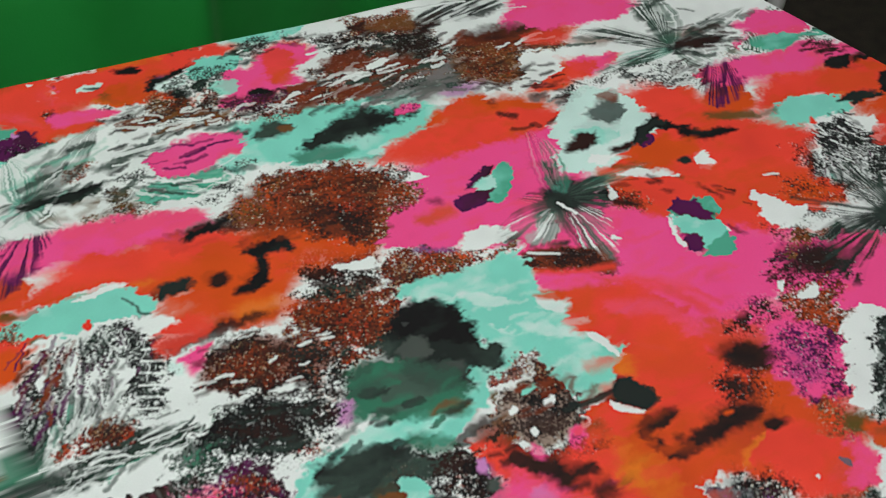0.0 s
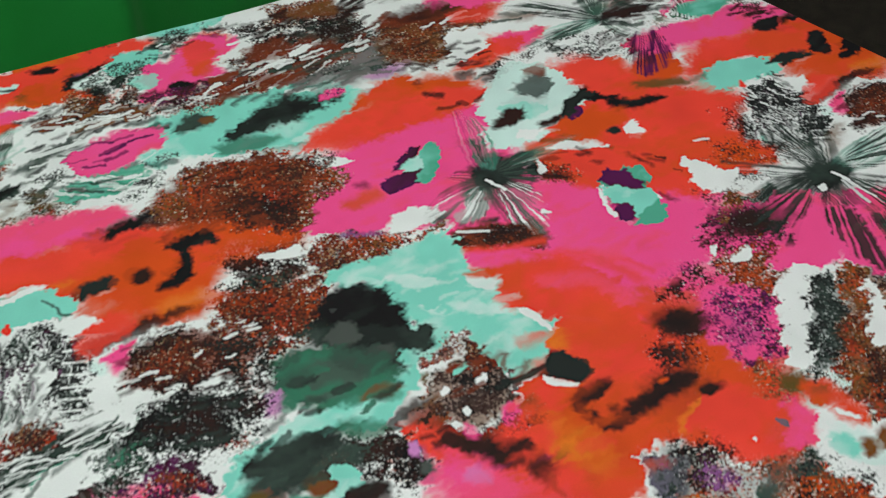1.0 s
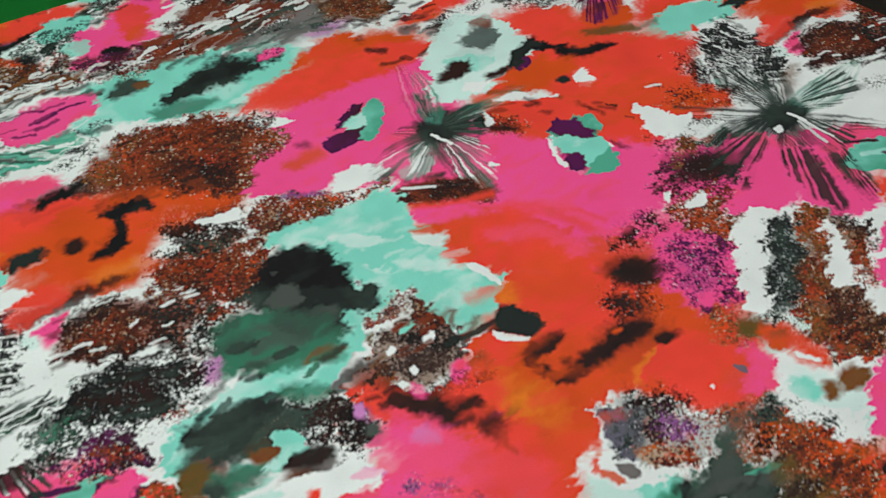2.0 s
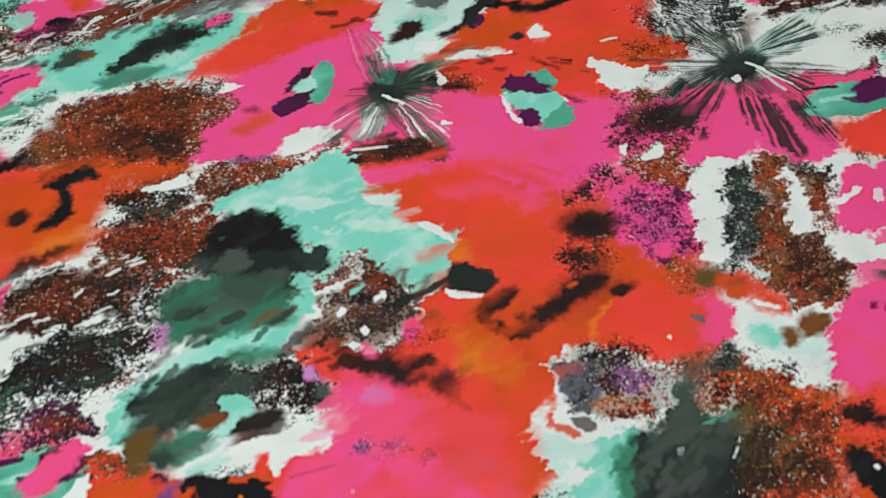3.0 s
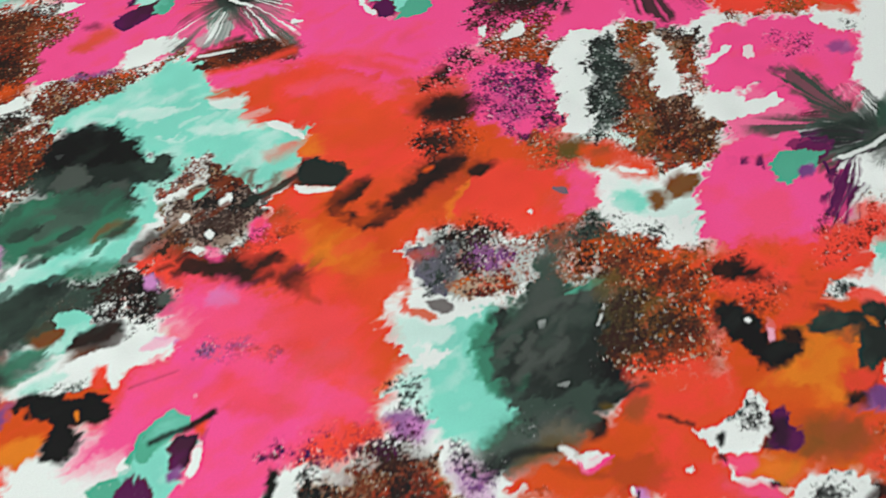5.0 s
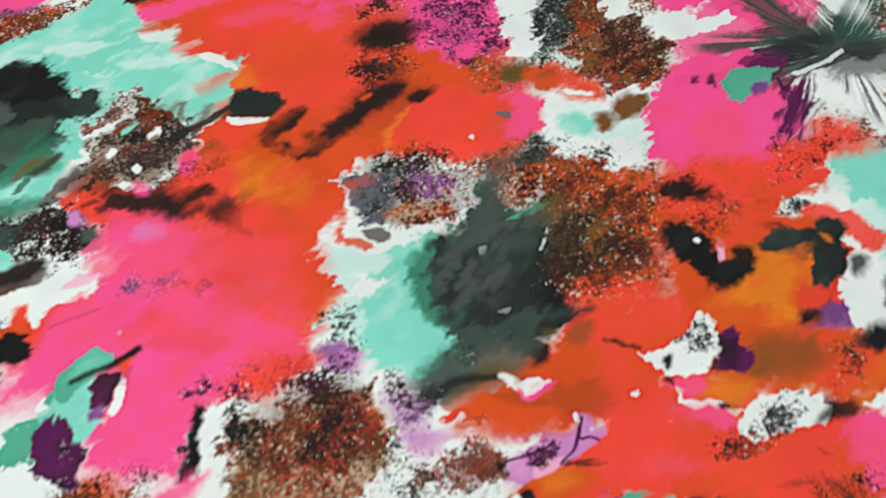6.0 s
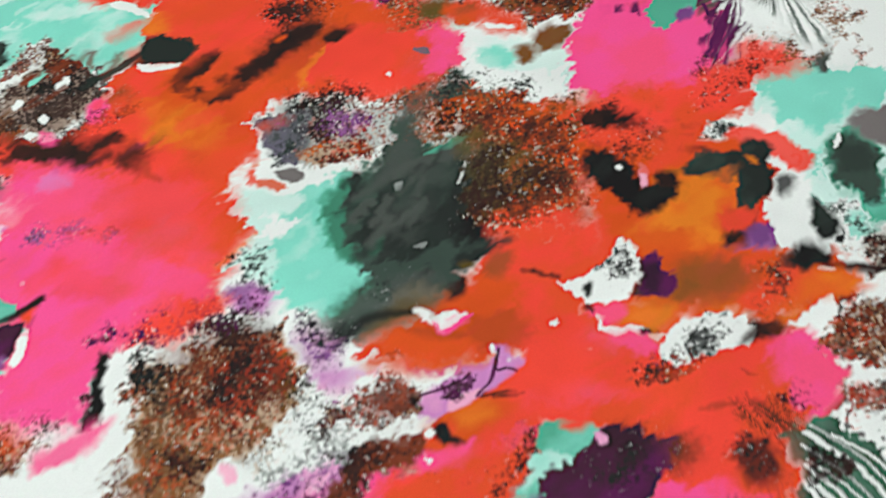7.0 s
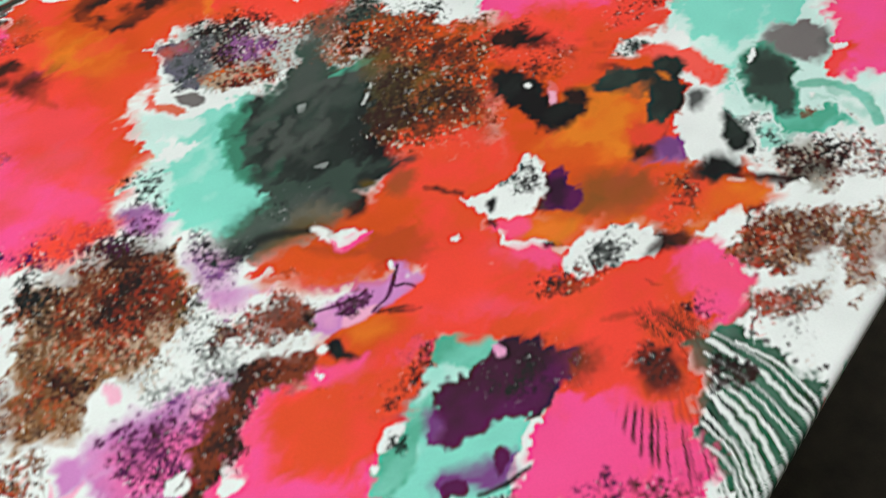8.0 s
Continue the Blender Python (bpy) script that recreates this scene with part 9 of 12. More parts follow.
blot("red", 5, (189, 123), (217, 118), (237, 119), (249, 126), (240, 142), (276, 128), (313, 119), (320, 99), (294, 97), (254, 124), (237, 119), (222, 102), (212, 95), (199, 81), (193, 70), (174, 85), (148, 90), (154, 117), (171, 127))
blot("orange", 8, (195, 147), (215, 146), (231, 146), (227, 135), (205, 128), (191, 131))
blot("amber", 7, (208, 146), (227, 144), (226, 139), (211, 138), full=.7)
blot("orange", 10, (232, 133), (243, 129), (234, 109), (216, 99), (201, 99), full=.5)
blot("pink", 10, (156, 127), (169, 128), (165, 102), (156, 87), (147, 96), (153, 112))
blot("pink", 8, (153, 93), (179, 86), (195, 75), (185, 73), (150, 87))
blot("red", 14, (170, 125), (202, 118), (206, 97), (189, 88), (168, 96), full=.8)
blot("rust", 4, (137, 124), (148, 133), (165, 144), (181, 148), (193, 142), (193, 132), (180, 127), (164, 130), (153, 123), (148, 109), (138, 96), (129, 94), (130, 110), full=.95)
grain("umber", .75, 4, (137, 121), (153, 134), (167, 143), (185, 145), (193, 136), (177, 134), (159, 129), (144, 115), (135, 95), (129, 97))
grain("black", .45, 4, (167, 143), (185, 145), (192, 135), (178, 136))
grain("rust", .6, 4, (163, 133), (182, 132), (189, 123), (171, 127))
grain("umber", .5, 6, (225, 130), (245, 128), (234, 103), (214, 100), (205, 103))
grain("rust", .5, 5, (189, 123), (199, 125), (187, 115))
blot("pink", 4, (187, 133), (206, 131), (216, 133), (210, 127), (189, 123), full=.9)
blot("black", 3, (196, 141), (202, 144), (207, 135), (211, 132), (204, 132), (199, 136))
brush("black", 2, 3, (202, 142), (207, 133), full=.9)
blot("white", 2, (193, 141), (197, 144), (199, 140), (196, 138))
blot("white", 2, (191, 131), (195, 128), (192, 126))
blot("white", 2, (140, 93), (147, 97), (153, 93), (143, 89))
blot("white", 2, (235, 175), (238, 169), (243, 164), (236, 163))
blot("lilac", 3, (199, 161), (216, 166), (234, 164), (236, 173), (241, 164), (245, 158), (229, 150), (211, 147), (195, 146), (195, 154))
blot("blush", 4, (208, 155), (228, 153), (221, 149), (205, 146), full=.8)
brush("plum", 1, 1.6, (198, 160), (207, 160), (217, 161), (222, 164))
brush("plum", 1, 2, (208, 155), (216, 158), (214, 154), (210, 154))
brush("plum", 1, 1.8, (222, 151), (232, 158), (237, 169), full=.9)
brush("plum", 1, 1.6, (239, 172), (233, 161), (240, 161), (243, 158))
brush("umber", 1, 1.4, (224, 150), (232, 150), (240, 148))
grain("plum", .5, 2, (202, 162), (223, 163), (220, 155), (207, 152))
blot("orange", 6, (177, 186), (195, 186), (233, 171), (231, 165), (202, 170), (183, 177), full=.9)
grain("umber", .3, 4, (190, 185), (204, 179), (200, 174), (188, 179))
blot("pink", 3, (208, 208), (215, 204), (216, 193), (222, 196), (233, 198), (237, 193), (220, 189), (214, 192))
blot("white", 1.5, (209, 208), (216, 203), (219, 195), (233, 198), (235, 196), (218, 191), (215, 195), full=.8)
blot("mint", 4, (243, 129), (255, 127), (266, 123), (265, 114), (251, 111), (240, 112), (238, 122))
blot("aqua", 4, (236, 116), (251, 111), (252, 91), (266, 82), (271, 78), (260, 68), (241, 63), (210, 67), (201, 67), (204, 82), (220, 97))
blot("mint", 5, (207, 86), (220, 97), (233, 106), (229, 88), (212, 73), (203, 66), (198, 71), full=.9)
blot("aqua", 5, (222, 88), (237, 91), (236, 75), (221, 70), full=.9)
blot("plum", 4, (267, 119), (286, 115), (296, 102), (284, 86), (271, 78), (264, 86), (257, 86), (240, 79), (229, 80), (225, 95), (235, 105), (256, 109))
blot("umber", 5, (265, 120), (286, 115), (291, 98), (272, 94), full=.5)
blot("violet", 5, (227, 100), (234, 89), (227, 81), (224, 90), full=.8)
grain("black", .4, 4, (254, 110), (291, 104), (283, 84), (261, 90))
grain("umber", .5, 6, (286, 115), (306, 101), (304, 87), (284, 86))
blot("rust", 9, (294, 109), (306, 101), (302, 88), (285, 89), full=.6)
blot("lilac", 2, (263, 118), (267, 116), (270, 112), (264, 110))
blot("red", 4, (249, 126), (260, 127), (266, 123), (257, 120))
blot("white", 1.5, (259, 69), (268, 79), (272, 79), (262, 68), (260, 58), (249, 55), (254, 60))
blot("violet", 6, (220, 68), (242, 70), (255, 68), (254, 58), (233, 58), (220, 61), full=.9)
blot("plum", 2.5, (246, 71), (252, 72), (253, 66), (247, 60), (243, 64))
blot("plum", 2.5, (223, 64), (233, 64), (232, 56), (222, 59))
brush("black", 1, 1.8, (246, 56), (254, 58), (258, 59))
blot("white", 2, (204, 90), (212, 95), (219, 93), (212, 87), (204, 84))
grain("black", .6, 2, (210, 93), (218, 94), (217, 86), (210, 85))
blot("white", 1.5, (200, 81), (203, 80), (201, 77))
blot("pink", 5, (269, 73), (281, 79), (300, 77), (319, 65), (329, 50), (321, 30), (306, 28), (250, 49), (259, 59))
blot("red", 10, (287, 88), (318, 100), (338, 94), (336, 69), (321, 58), (298, 73), full=.9)
streak("umber", .3, 1.2, (352, 157), 170, (296, 68), (306, 69), (327, 51), (321, 30), (307, 30))
streak("rust", .34, 1.5, (323, 129), 150, (322, 110), (353, 104), (348, 88), (335, 87))
blot("umber", 5, (315, 89), (327, 93), (335, 78), (328, 69), (317, 71), (313, 78), full=.85)
grain("black", .4, 4, (315, 89), (327, 93), (335, 78), (328, 69), (317, 71))
blot("orange", 4, (332, 82), (338, 74), (331, 60), (323, 58), (330, 69), full=.8)
grain("plum", .4, 3, (268, 47), (286, 46), (286, 35), (268, 42))
grain("umber", .5, 4, (297, 39), (318, 33), (316, 24), (292, 33))
blot("pink", 3, (359, 121), (367, 131), (378, 126), (379, 116), (377, 107), (365, 96), (354, 94), (351, 105))
blot("pink", 9, (352, 133), (372, 135), (380, 119), (376, 107), (358, 102), (350, 118), full=.7)
grain("plum", .4, 3, (342, 108), (353, 109), (357, 101), (345, 102))
grain("umber", .35, 4, (336, 117), (359, 105), (354, 94), (338, 104))
blot("teal", 6, (172, 224), (191, 232), (201, 225), (186, 212), (171, 211), full=.8)
blot("smoke", 8, (191, 232), (221, 225), (231, 210), (207, 208), (183, 203), (164, 193), (163, 210), full=.85)
blot("slate", 5, (178, 215), (202, 210), (207, 205), (183, 203), (164, 193), (159, 195), full=.8)
blot("olive", 8, (209, 222), (229, 211), (219, 201), (196, 199), (179, 198), full=.6)
brush("black", 3, 4, (161, 194), (175, 203), (188, 210), (207, 206), full=.8)
brush("coal", 3, 5, (161, 204), (173, 207), full=.7)
blot("ash", 8, (156, 219), (170, 218), (162, 197), (157, 186), (149, 199), full=.6)
blot("lilac", 7, (152, 214), (163, 213), (170, 195), (171, 178), (157, 177), (151, 188), full=.6)
grain("violet", .45, 6, (152, 224), (167, 216), (173, 187), (158, 180), (149, 199))
grain("coal", .45, 5, (151, 232), (175, 213), (174, 190), (159, 195), (150, 215))
grain("slate", .5, 5, (189, 236), (209, 233), (202, 217), (188, 219))
grain("coal", .45, 4, (127, 269), (145, 270), (155, 248), (143, 234), (132, 252))
blot("violet", 5, (126, 251), (141, 249), (146, 233), (136, 230), (127, 240), full=.7)
blot("lilac", 4, (136, 244), (147, 238), (142, 231), (136, 233), full=.8)
grain("plum", .45, 6, (67, 251), (88, 246), (132, 249), (145, 230), (126, 223), (80, 229))
blot("red", 6, (97, 247), (126, 251), (130, 239), (106, 233), (86, 233), full=.6)
blot("white", 3, (63, 235), (73, 230), (67, 198), (70, 182), (56, 172), (43, 176), (56, 196), (63, 212))
blot("black", 2.5, (58, 235), (65, 234), (63, 212), (60, 201), (54, 196), (49, 198), (53, 209), (59, 217))
grain("black", .5, 3, (52, 216), (65, 218), (59, 195), (49, 198))
blot("pink", 7, (40, 192), (57, 201), (64, 196), (47, 181), (26, 181), (24, 189), full=.9)
grain("coal", .4, 4, (75, 231), (96, 227), (85, 211), (72, 209))
grain("umber", .5, 6, (6, 222), (38, 214), (41, 195), (4, 195))
blot("orange", 6, (5, 207), (16, 212), (28, 196), (14, 186), (-6, 192), full=.8)
grain("black", .5, 6, (1, 215), (26, 209), (33, 195), (5, 201))
grain("rust", .6, 6, (-5, 207), (30, 195), (19, 184), (-11, 194))
blot("orange", 9, (322, 215), (352, 200), (374, 185), (382, 154), (369, 152), (339, 162), (322, 182), full=.8)
blot("olive", 9, (336, 191), (363, 185), (365, 167), (342, 161), (323, 171), full=.65)
blot("amber", 7, (287, 167), (303, 172), (324, 168), (325, 157), (307, 154), (291, 163), full=.8)
blot("orange", 5, (385, 160), (410, 158), (402, 144), (384, 147), (375, 157))
blot("amber", 8, (369, 152), (387, 152), (373, 137), (363, 141), full=.8)
blot("white", 3, (305, 145), (319, 156), (334, 157), (350, 149), (354, 140), (342, 132), (321, 136), (309, 140))
blot("white", 3, (384, 147), (395, 146), (380, 119), (371, 135), (362, 138))
blot("white", 2, (278, 196), (289, 194), (299, 197), (308, 207), (316, 208), (321, 202), (319, 190), (310, 180), (304, 175), (289, 180), (285, 188))
grain("black", .55, 2.5, (306, 206), (318, 207), (321, 196), (311, 183), (302, 189))
blot("black", 2, (289, 192), (294, 193), (292, 186), (288, 184))
blot("plum", 3, (286, 178), (287, 182), (288, 173), full=.9)
blot("pink", 3, (289, 176), (304, 175), (301, 167), (289, 166), full=.9)
blot("white", 1.5, (288, 170), (292, 165), (309, 159), (305, 157), (289, 162), (287, 167))
blot("black", 2, (302, 160), (308, 159), (309, 156), (303, 156))
blot("plum", 4, (321, 196), (329, 196), (327, 182), (332, 178), (327, 172), (318, 172), (312, 179))
blot("black", 4, (317, 191), (328, 191), (322, 175), (314, 176), full=.7)
grain("black", .6, 2.5, (335, 157), (342, 153), (337, 132), (319, 138))
blot("umber", 4, (350, 142), (362, 144), (365, 135), (349, 136), (340, 134), full=.9)
blot("pink", 6, (289, 165), (310, 154), (309, 147), (293, 149), full=.85)
blot("red", 8, (264, 175), (288, 163), (285, 142), (252, 135), (232, 148), full=.7)
blot("pink", 4, (357, 130), (376, 133), (380, 119), (374, 106), (360, 98), (361, 110))
grain("umber", .55, 3, (287, 148), (307, 147), (321, 136), (308, 131), (285, 136))
grain("violet", .4, 2, (298, 147), (309, 147), (305, 138), (297, 141))
grain("orange", .5, 3, (304, 142), (319, 137), (314, 132), (303, 134))
grain("rust", .5, 5, (365, 178), (384, 174), (375, 157), (359, 155))
brush("umber", 2, 2.5, (270, 208), (276, 202), (280, 200), full=.9)
blot("white", 1.5, (265, 178), (271, 177), (267, 174))
blot("pink", 3, (359, 368), (381, 391), (413, 389), (437, 364), (444, 356), (419, 334), (409, 305), (376, 293), (349, 299), (336, 317), (355, 329), (360, 342), (353, 350))
blot("red", 8, (345, 314), (367, 302), (399, 299), (438, 308), (464, 293), (450, 280), (426, 284), (416, 265), (372, 269), (356, 279), full=.85)
blot("orange", 6, (368, 387), (396, 385), (405, 371), (391, 365), (375, 377), full=.5)
streak("plum", .3, 2, (426, 479), 40, (372, 378), (398, 373), (393, 352), (368, 361))
blot("white", 4, (439, 352), (479, 353), (517, 343), (477, 274), (467, 297), (455, 321), (437, 328))
grain("brown", .5, 4, (478, 337), (512, 335), (493, 301), (480, 297))
blot("smoke", 8, (471, 372), (514, 356), (493, 332), (467, 337), (454, 347), full=.8)
grain("brown", .5, 5, (449, 323), (464, 312), (474, 285), (454, 287), (446, 310))
streak("slate", .42, 1.5, (475, 360), 60, (457, 345), (478, 337), (478, 293), (467, 297), (459, 329))
streak("plum", .33, 2, (468, 368), 50, (430, 341), (447, 334), (421, 295), (401, 303), (413, 322))
streak("slate", .42, 2, (480, 361), 40, (440, 384), (458, 377), (472, 361), (443, 346), (418, 345))
blot("plum", 4, (416, 372), (433, 370), (438, 358), (421, 352), (413, 357), full=.8)
blot("mint", 2.5, (391, 353), (407, 367), (418, 361), (433, 363), (423, 348), (404, 345), (398, 340), (391, 345))
blot("violet", 3, (410, 351), (421, 353), (419, 345), (407, 342), full=.9)
brush("plum", 1.5, 2.5, (428, 352), (427, 344), (429, 340))
brush("white", 1.5, 4, (440, 352), (459, 355), (474, 361), full=.9)
streak("white", .4, 1, (477, 370), 70, (462, 338), (478, 337), (478, 293), (465, 295))
blot("coal", 5, (475, 365), (492, 364), (497, 351), (477, 348), full=.8)
brush("slate", 3, 8, (480, 361), (499, 356), (522, 352), full=.8)
blot("smoke", 4, (465, 290), (475, 291), (465, 276), (458, 281))
grain("umber", .4, 4, (406, 320), (434, 300), (429, 278), (397, 268), (387, 294))
blot("white", 3, (467, 285), (486, 290), (476, 272), (466, 278), full=.9)
blot("white", 4, (289, 384), (310, 384), (326, 370), (350, 376), (356, 358), (360, 342), (352, 330), (333, 333), (326, 317), (306, 315), (281, 338), (282, 362))
blot("pale", 6, (294, 377), (324, 365), (355, 339), (330, 334), (298, 341), full=.7)
blot("aqua", 6, (292, 363), (307, 365), (314, 352), (306, 343), (294, 347))
blot("olive", 4, (291, 401), (303, 405), (310, 394), (304, 386), (295, 389), full=.9)
blot("orange", 4, (288, 400), (316, 400), (330, 381), (323, 370), (304, 376), (295, 389), full=.85)
blot("white", 2, (303, 384), (319, 379), (319, 375), (305, 379))
blot("brown", 4, (324, 365), (341, 371), (350, 363), (343, 351), (329, 349), (324, 356))
blot("brown", 4, (314, 360), (323, 361), (326, 350), (316, 344), (312, 350))
grain("slate", .45, 6, (270, 347), (313, 336), (328, 321), (304, 311), (271, 328))
grain("black", .35, 5, (283, 347), (315, 340), (325, 313), (294, 320))
grain("rust", .5, 5, (321, 425), (358, 416), (378, 392), (362, 372), (339, 386), (321, 403))
grain("brown", .7, 4, (326, 429), (380, 407), (372, 378), (356, 374), (335, 393))
blot("white", 3, (290, 442), (303, 437), (295, 421), (286, 422))
grain("slate", .6, 3, (302, 432), (324, 429), (319, 409), (297, 407))
grain("violet", .35, 5, (253, 378), (269, 376), (267, 367), (254, 370))
blot("white", 4, (28, 432), (47, 450), (72, 469), (92, 460), (100, 445), (114, 445), (108, 427), (83, 421), (88, 405), (62, 382), (40, 386), (33, 407))
blot("brown", 5, (35, 435), (72, 469), (95, 455), (102, 434), (79, 443), (83, 417), (84, 402), (56, 385), (19, 398), (30, 417), full=.8)
grain("umber", .75, 4, (32, 431), (54, 453), (72, 467), (98, 452), (90, 424), (85, 411), (60, 388), (16, 395), (34, 416))
grain("rust", .6, 4, (52, 438), (72, 466), (84, 451), (75, 434), (54, 427))
grain("black", .6, 4, (34, 425), (76, 439), (85, 411), (59, 411))
blot("aqua", 2, (79, 453), (89, 447), (82, 427), (79, 436), (77, 444))
blot("aqua", 2.5, (89, 455), (111, 451), (112, 441), (97, 426), (84, 424), (89, 439))
blot("aqua", 2, (45, 433), (56, 444), (58, 436), (48, 430))
blot("white", 1.5, (59, 423), (66, 433), (69, 427), (65, 419), (60, 419))
blot("white", 1.5, (34, 416), (40, 423), (41, 416), (37, 412))
blot("white", 1.5, (48, 402), (53, 404), (57, 399), (53, 396))
blot("white", 1.5, (38, 389), (44, 394), (46, 389), (42, 385))
blot("pink", 3, (73, 399), (82, 408), (87, 399), (85, 385), (77, 384))
blot("pink", 4, (47, 384), (51, 393), (57, 389), (59, 379), (52, 377), full=.8)
grain("umber", .45, 5, (82, 384), (107, 398), (108, 388), (91, 379))
blot("coal", 2.5, (109, 447), (119, 447), (143, 432), (141, 417), (123, 419), (110, 430))
blot("white", 1.5, (108, 427), (117, 423), (130, 417), (116, 416))
brush("coal", 2, 5, (80, 423), (98, 427), (110, 434))
blot("white", 2, (97, 489), (110, 487), (124, 468), (124, 462), (114, 471), (99, 483))
grain("coal", .4, 1.5, (98, 475), (113, 472), (107, 466), (98, 470))
blot("pink", 4, (254, 576), (293, 579), (354, 575), (396, 570), (420, 530), (409, 494), (385, 498), (358, 515), (329, 504), (312, 503), (296, 532), (251, 520), (225, 515), (222, 534))
blot("umber", 9, (262, 574), (305, 575), (321, 557), (303, 540), (268, 550), full=.7)
blot("black", 9, (283, 571), (311, 567), (310, 548), (281, 552), full=.8)
grain("plum", .5, 8, (258, 575), (311, 580), (329, 555), (304, 530), (257, 543))
streak("coal", .4, 2, (380, 640), 50, (311, 580), (340, 586), (358, 574), (320, 526), (302, 550))
streak("coal", .33, 1, (380, 625), 90, (351, 562), (386, 566), (415, 518), (393, 496), (368, 518))
streak("coal", .33, 1, (392, 621), 90, (410, 573), (424, 529), (413, 512), (399, 542))
blot("white", 3, (348, 527), (371, 505), (384, 495), (419, 498), (412, 469), (387, 470), (367, 494))
blot("umber", 5, (368, 512), (387, 501), (403, 490), (384, 483), (373, 486), full=.8)
blot("white", 4, (297, 507), (316, 514), (344, 500), (369, 499), (419, 498), (412, 469), (388, 453), (376, 433), (401, 416), (375, 401), (336, 412), (295, 418), (286, 425), (289, 457))
blot("brown", 5, (346, 506), (370, 502), (401, 484), (381, 455), (361, 478), (349, 441), (376, 422), (374, 381), (339, 380), (318, 406), full=.85)
grain("brown", .8, 5, (346, 506), (367, 506), (359, 472), (345, 447), (354, 428), (376, 422), (378, 390), (372, 376), (344, 384), (318, 406), (329, 446))
grain("rust", .6, 5, (344, 500), (365, 500), (355, 462), (322, 405), (322, 426))
grain("umber", .7, 5, (343, 431), (374, 428), (376, 396), (360, 375), (338, 396))
grain("umber", .8, 4, (374, 507), (405, 483), (379, 449), (372, 474))
grain("brown", .8, 4, (371, 493), (399, 479), (379, 449), (372, 463))
grain("rust", .6, 3, (371, 446), (386, 447), (387, 430), (370, 429))
blot("white", 2, (358, 493), (373, 498), (371, 478), (374, 462), (366, 459), (360, 432), (347, 441), (350, 454), (361, 457))
blot("white", 2, (369, 455), (375, 449), (362, 433), (351, 435), (347, 444), (360, 450))
blot("ash", 3, (320, 495), (337, 502), (346, 494), (318, 411), (302, 416), (307, 447), full=.9)
grain("coal", .7, 3, (320, 495), (337, 502), (345, 491), (318, 411), (302, 416), (307, 447))
grain("umber", .6, 2, (317, 487), (325, 487), (320, 471), (314, 473))
blot("white", 1.5, (297, 501), (310, 504), (313, 494), (299, 489), (317, 487), (311, 477), (295, 475), (314, 473), (309, 463), (292, 459), (305, 453), (304, 437), (301, 421), (287, 420), (289, 441), (289, 457))
grain("rust", .5, 5, (250, 532), (279, 543), (296, 532), (295, 490), (281, 482), (253, 496))
blot("white", 1.5, (265, 519), (280, 534), (288, 538), (288, 525), (276, 519))
blot("white", 1.5, (256, 537), (263, 538), (255, 525))
blot("pink", 2, (303, 521), (310, 523), (308, 510), (302, 509))
blot("pink", 6, (237, 500), (269, 497), (290, 485), (289, 446), (279, 427), (248, 425), (235, 461), full=.8)
blot("violet", 8, (248, 480), (279, 477), (272, 440), (247, 436), full=.4)
grain("plum", .5, 6, (258, 500), (290, 485), (290, 435), (262, 421), (241, 443))
grain("umber", .45, 7, (202, 521), (253, 526), (280, 506), (253, 496), (203, 492))
grain("plum", .4, 6, (202, 521), (243, 522), (237, 500), (201, 498))
blot("orange", 6, (182, 503), (229, 496), (239, 476), (208, 463), (192, 462), full=.7)
blot("umber", 6, (193, 475), (213, 481), (233, 467), (236, 458), (211, 458), (197, 465))
blot("black", 5, (199, 473), (225, 469), (222, 458), (200, 464), full=.8)
grain("umber", .5, 6, (187, 458), (219, 460), (239, 449), (225, 426), (189, 431))
blot("red", 4, (195, 448), (208, 456), (214, 440), (206, 447), full=.9)
blot("pink", 3, (254, 434), (268, 441), (263, 426), (255, 429))
blot("pink", 4, (411, 488), (449, 487), (482, 468), (511, 466), (482, 410), (455, 412), (436, 440), (414, 428), (401, 426), (385, 436), (390, 458))
blot("pink", 4, (353, 367), (394, 365), (385, 329), (367, 307), (335, 315), (340, 346))
blot("pink", 4, (376, 385), (404, 388), (403, 368), (373, 371))
grain("plum", .35, 5, (435, 475), (475, 470), (477, 440), (438, 445))
blot("violet", 4, (478, 451), (492, 453), (493, 438), (481, 439), full=.8)
blot("white", 2, (387, 461), (404, 463), (412, 471), (416, 465), (393, 454))
blot("white", 2, (375, 421), (390, 420), (407, 413), (425, 416), (425, 408), (402, 400), (376, 405))
blot("white", 2, (422, 464), (430, 464), (426, 451), (419, 453), full=.8)
streak("slate", .5, 2, (465, 377), 40, (428, 442), (454, 435), (467, 387), (455, 380), (430, 419))
blot("slate", 5, (432, 441), (449, 433), (459, 411), (472, 391), (462, 372), (446, 393), (437, 417), full=.8)
streak("slate", .5, 2, (465, 377), 40, (383, 394), (421, 399), (457, 384), (450, 370), (416, 380))
blot("coal", 6, (435, 380), (467, 381), (456, 359), (435, 362), full=.8)
blot("plum", 4, (410, 376), (437, 374), (441, 360), (416, 364), full=.8)
blot("mint", 2.5, (391, 359), (404, 370), (424, 365), (429, 358), (410, 351), (398, 342), (393, 346))
blot("violet", 3, (409, 352), (424, 355), (418, 344), (407, 345))
streak("plum", .4, 2, (455, 364), 40, (433, 350), (451, 350), (426, 300), (407, 305))
blot("red", 4, (420, 530), (465, 523), (501, 534), (546, 535), (513, 472), (493, 490), (450, 489), (420, 510))
grain("brown", .6, 4, (463, 518), (492, 516), (480, 481), (450, 489))
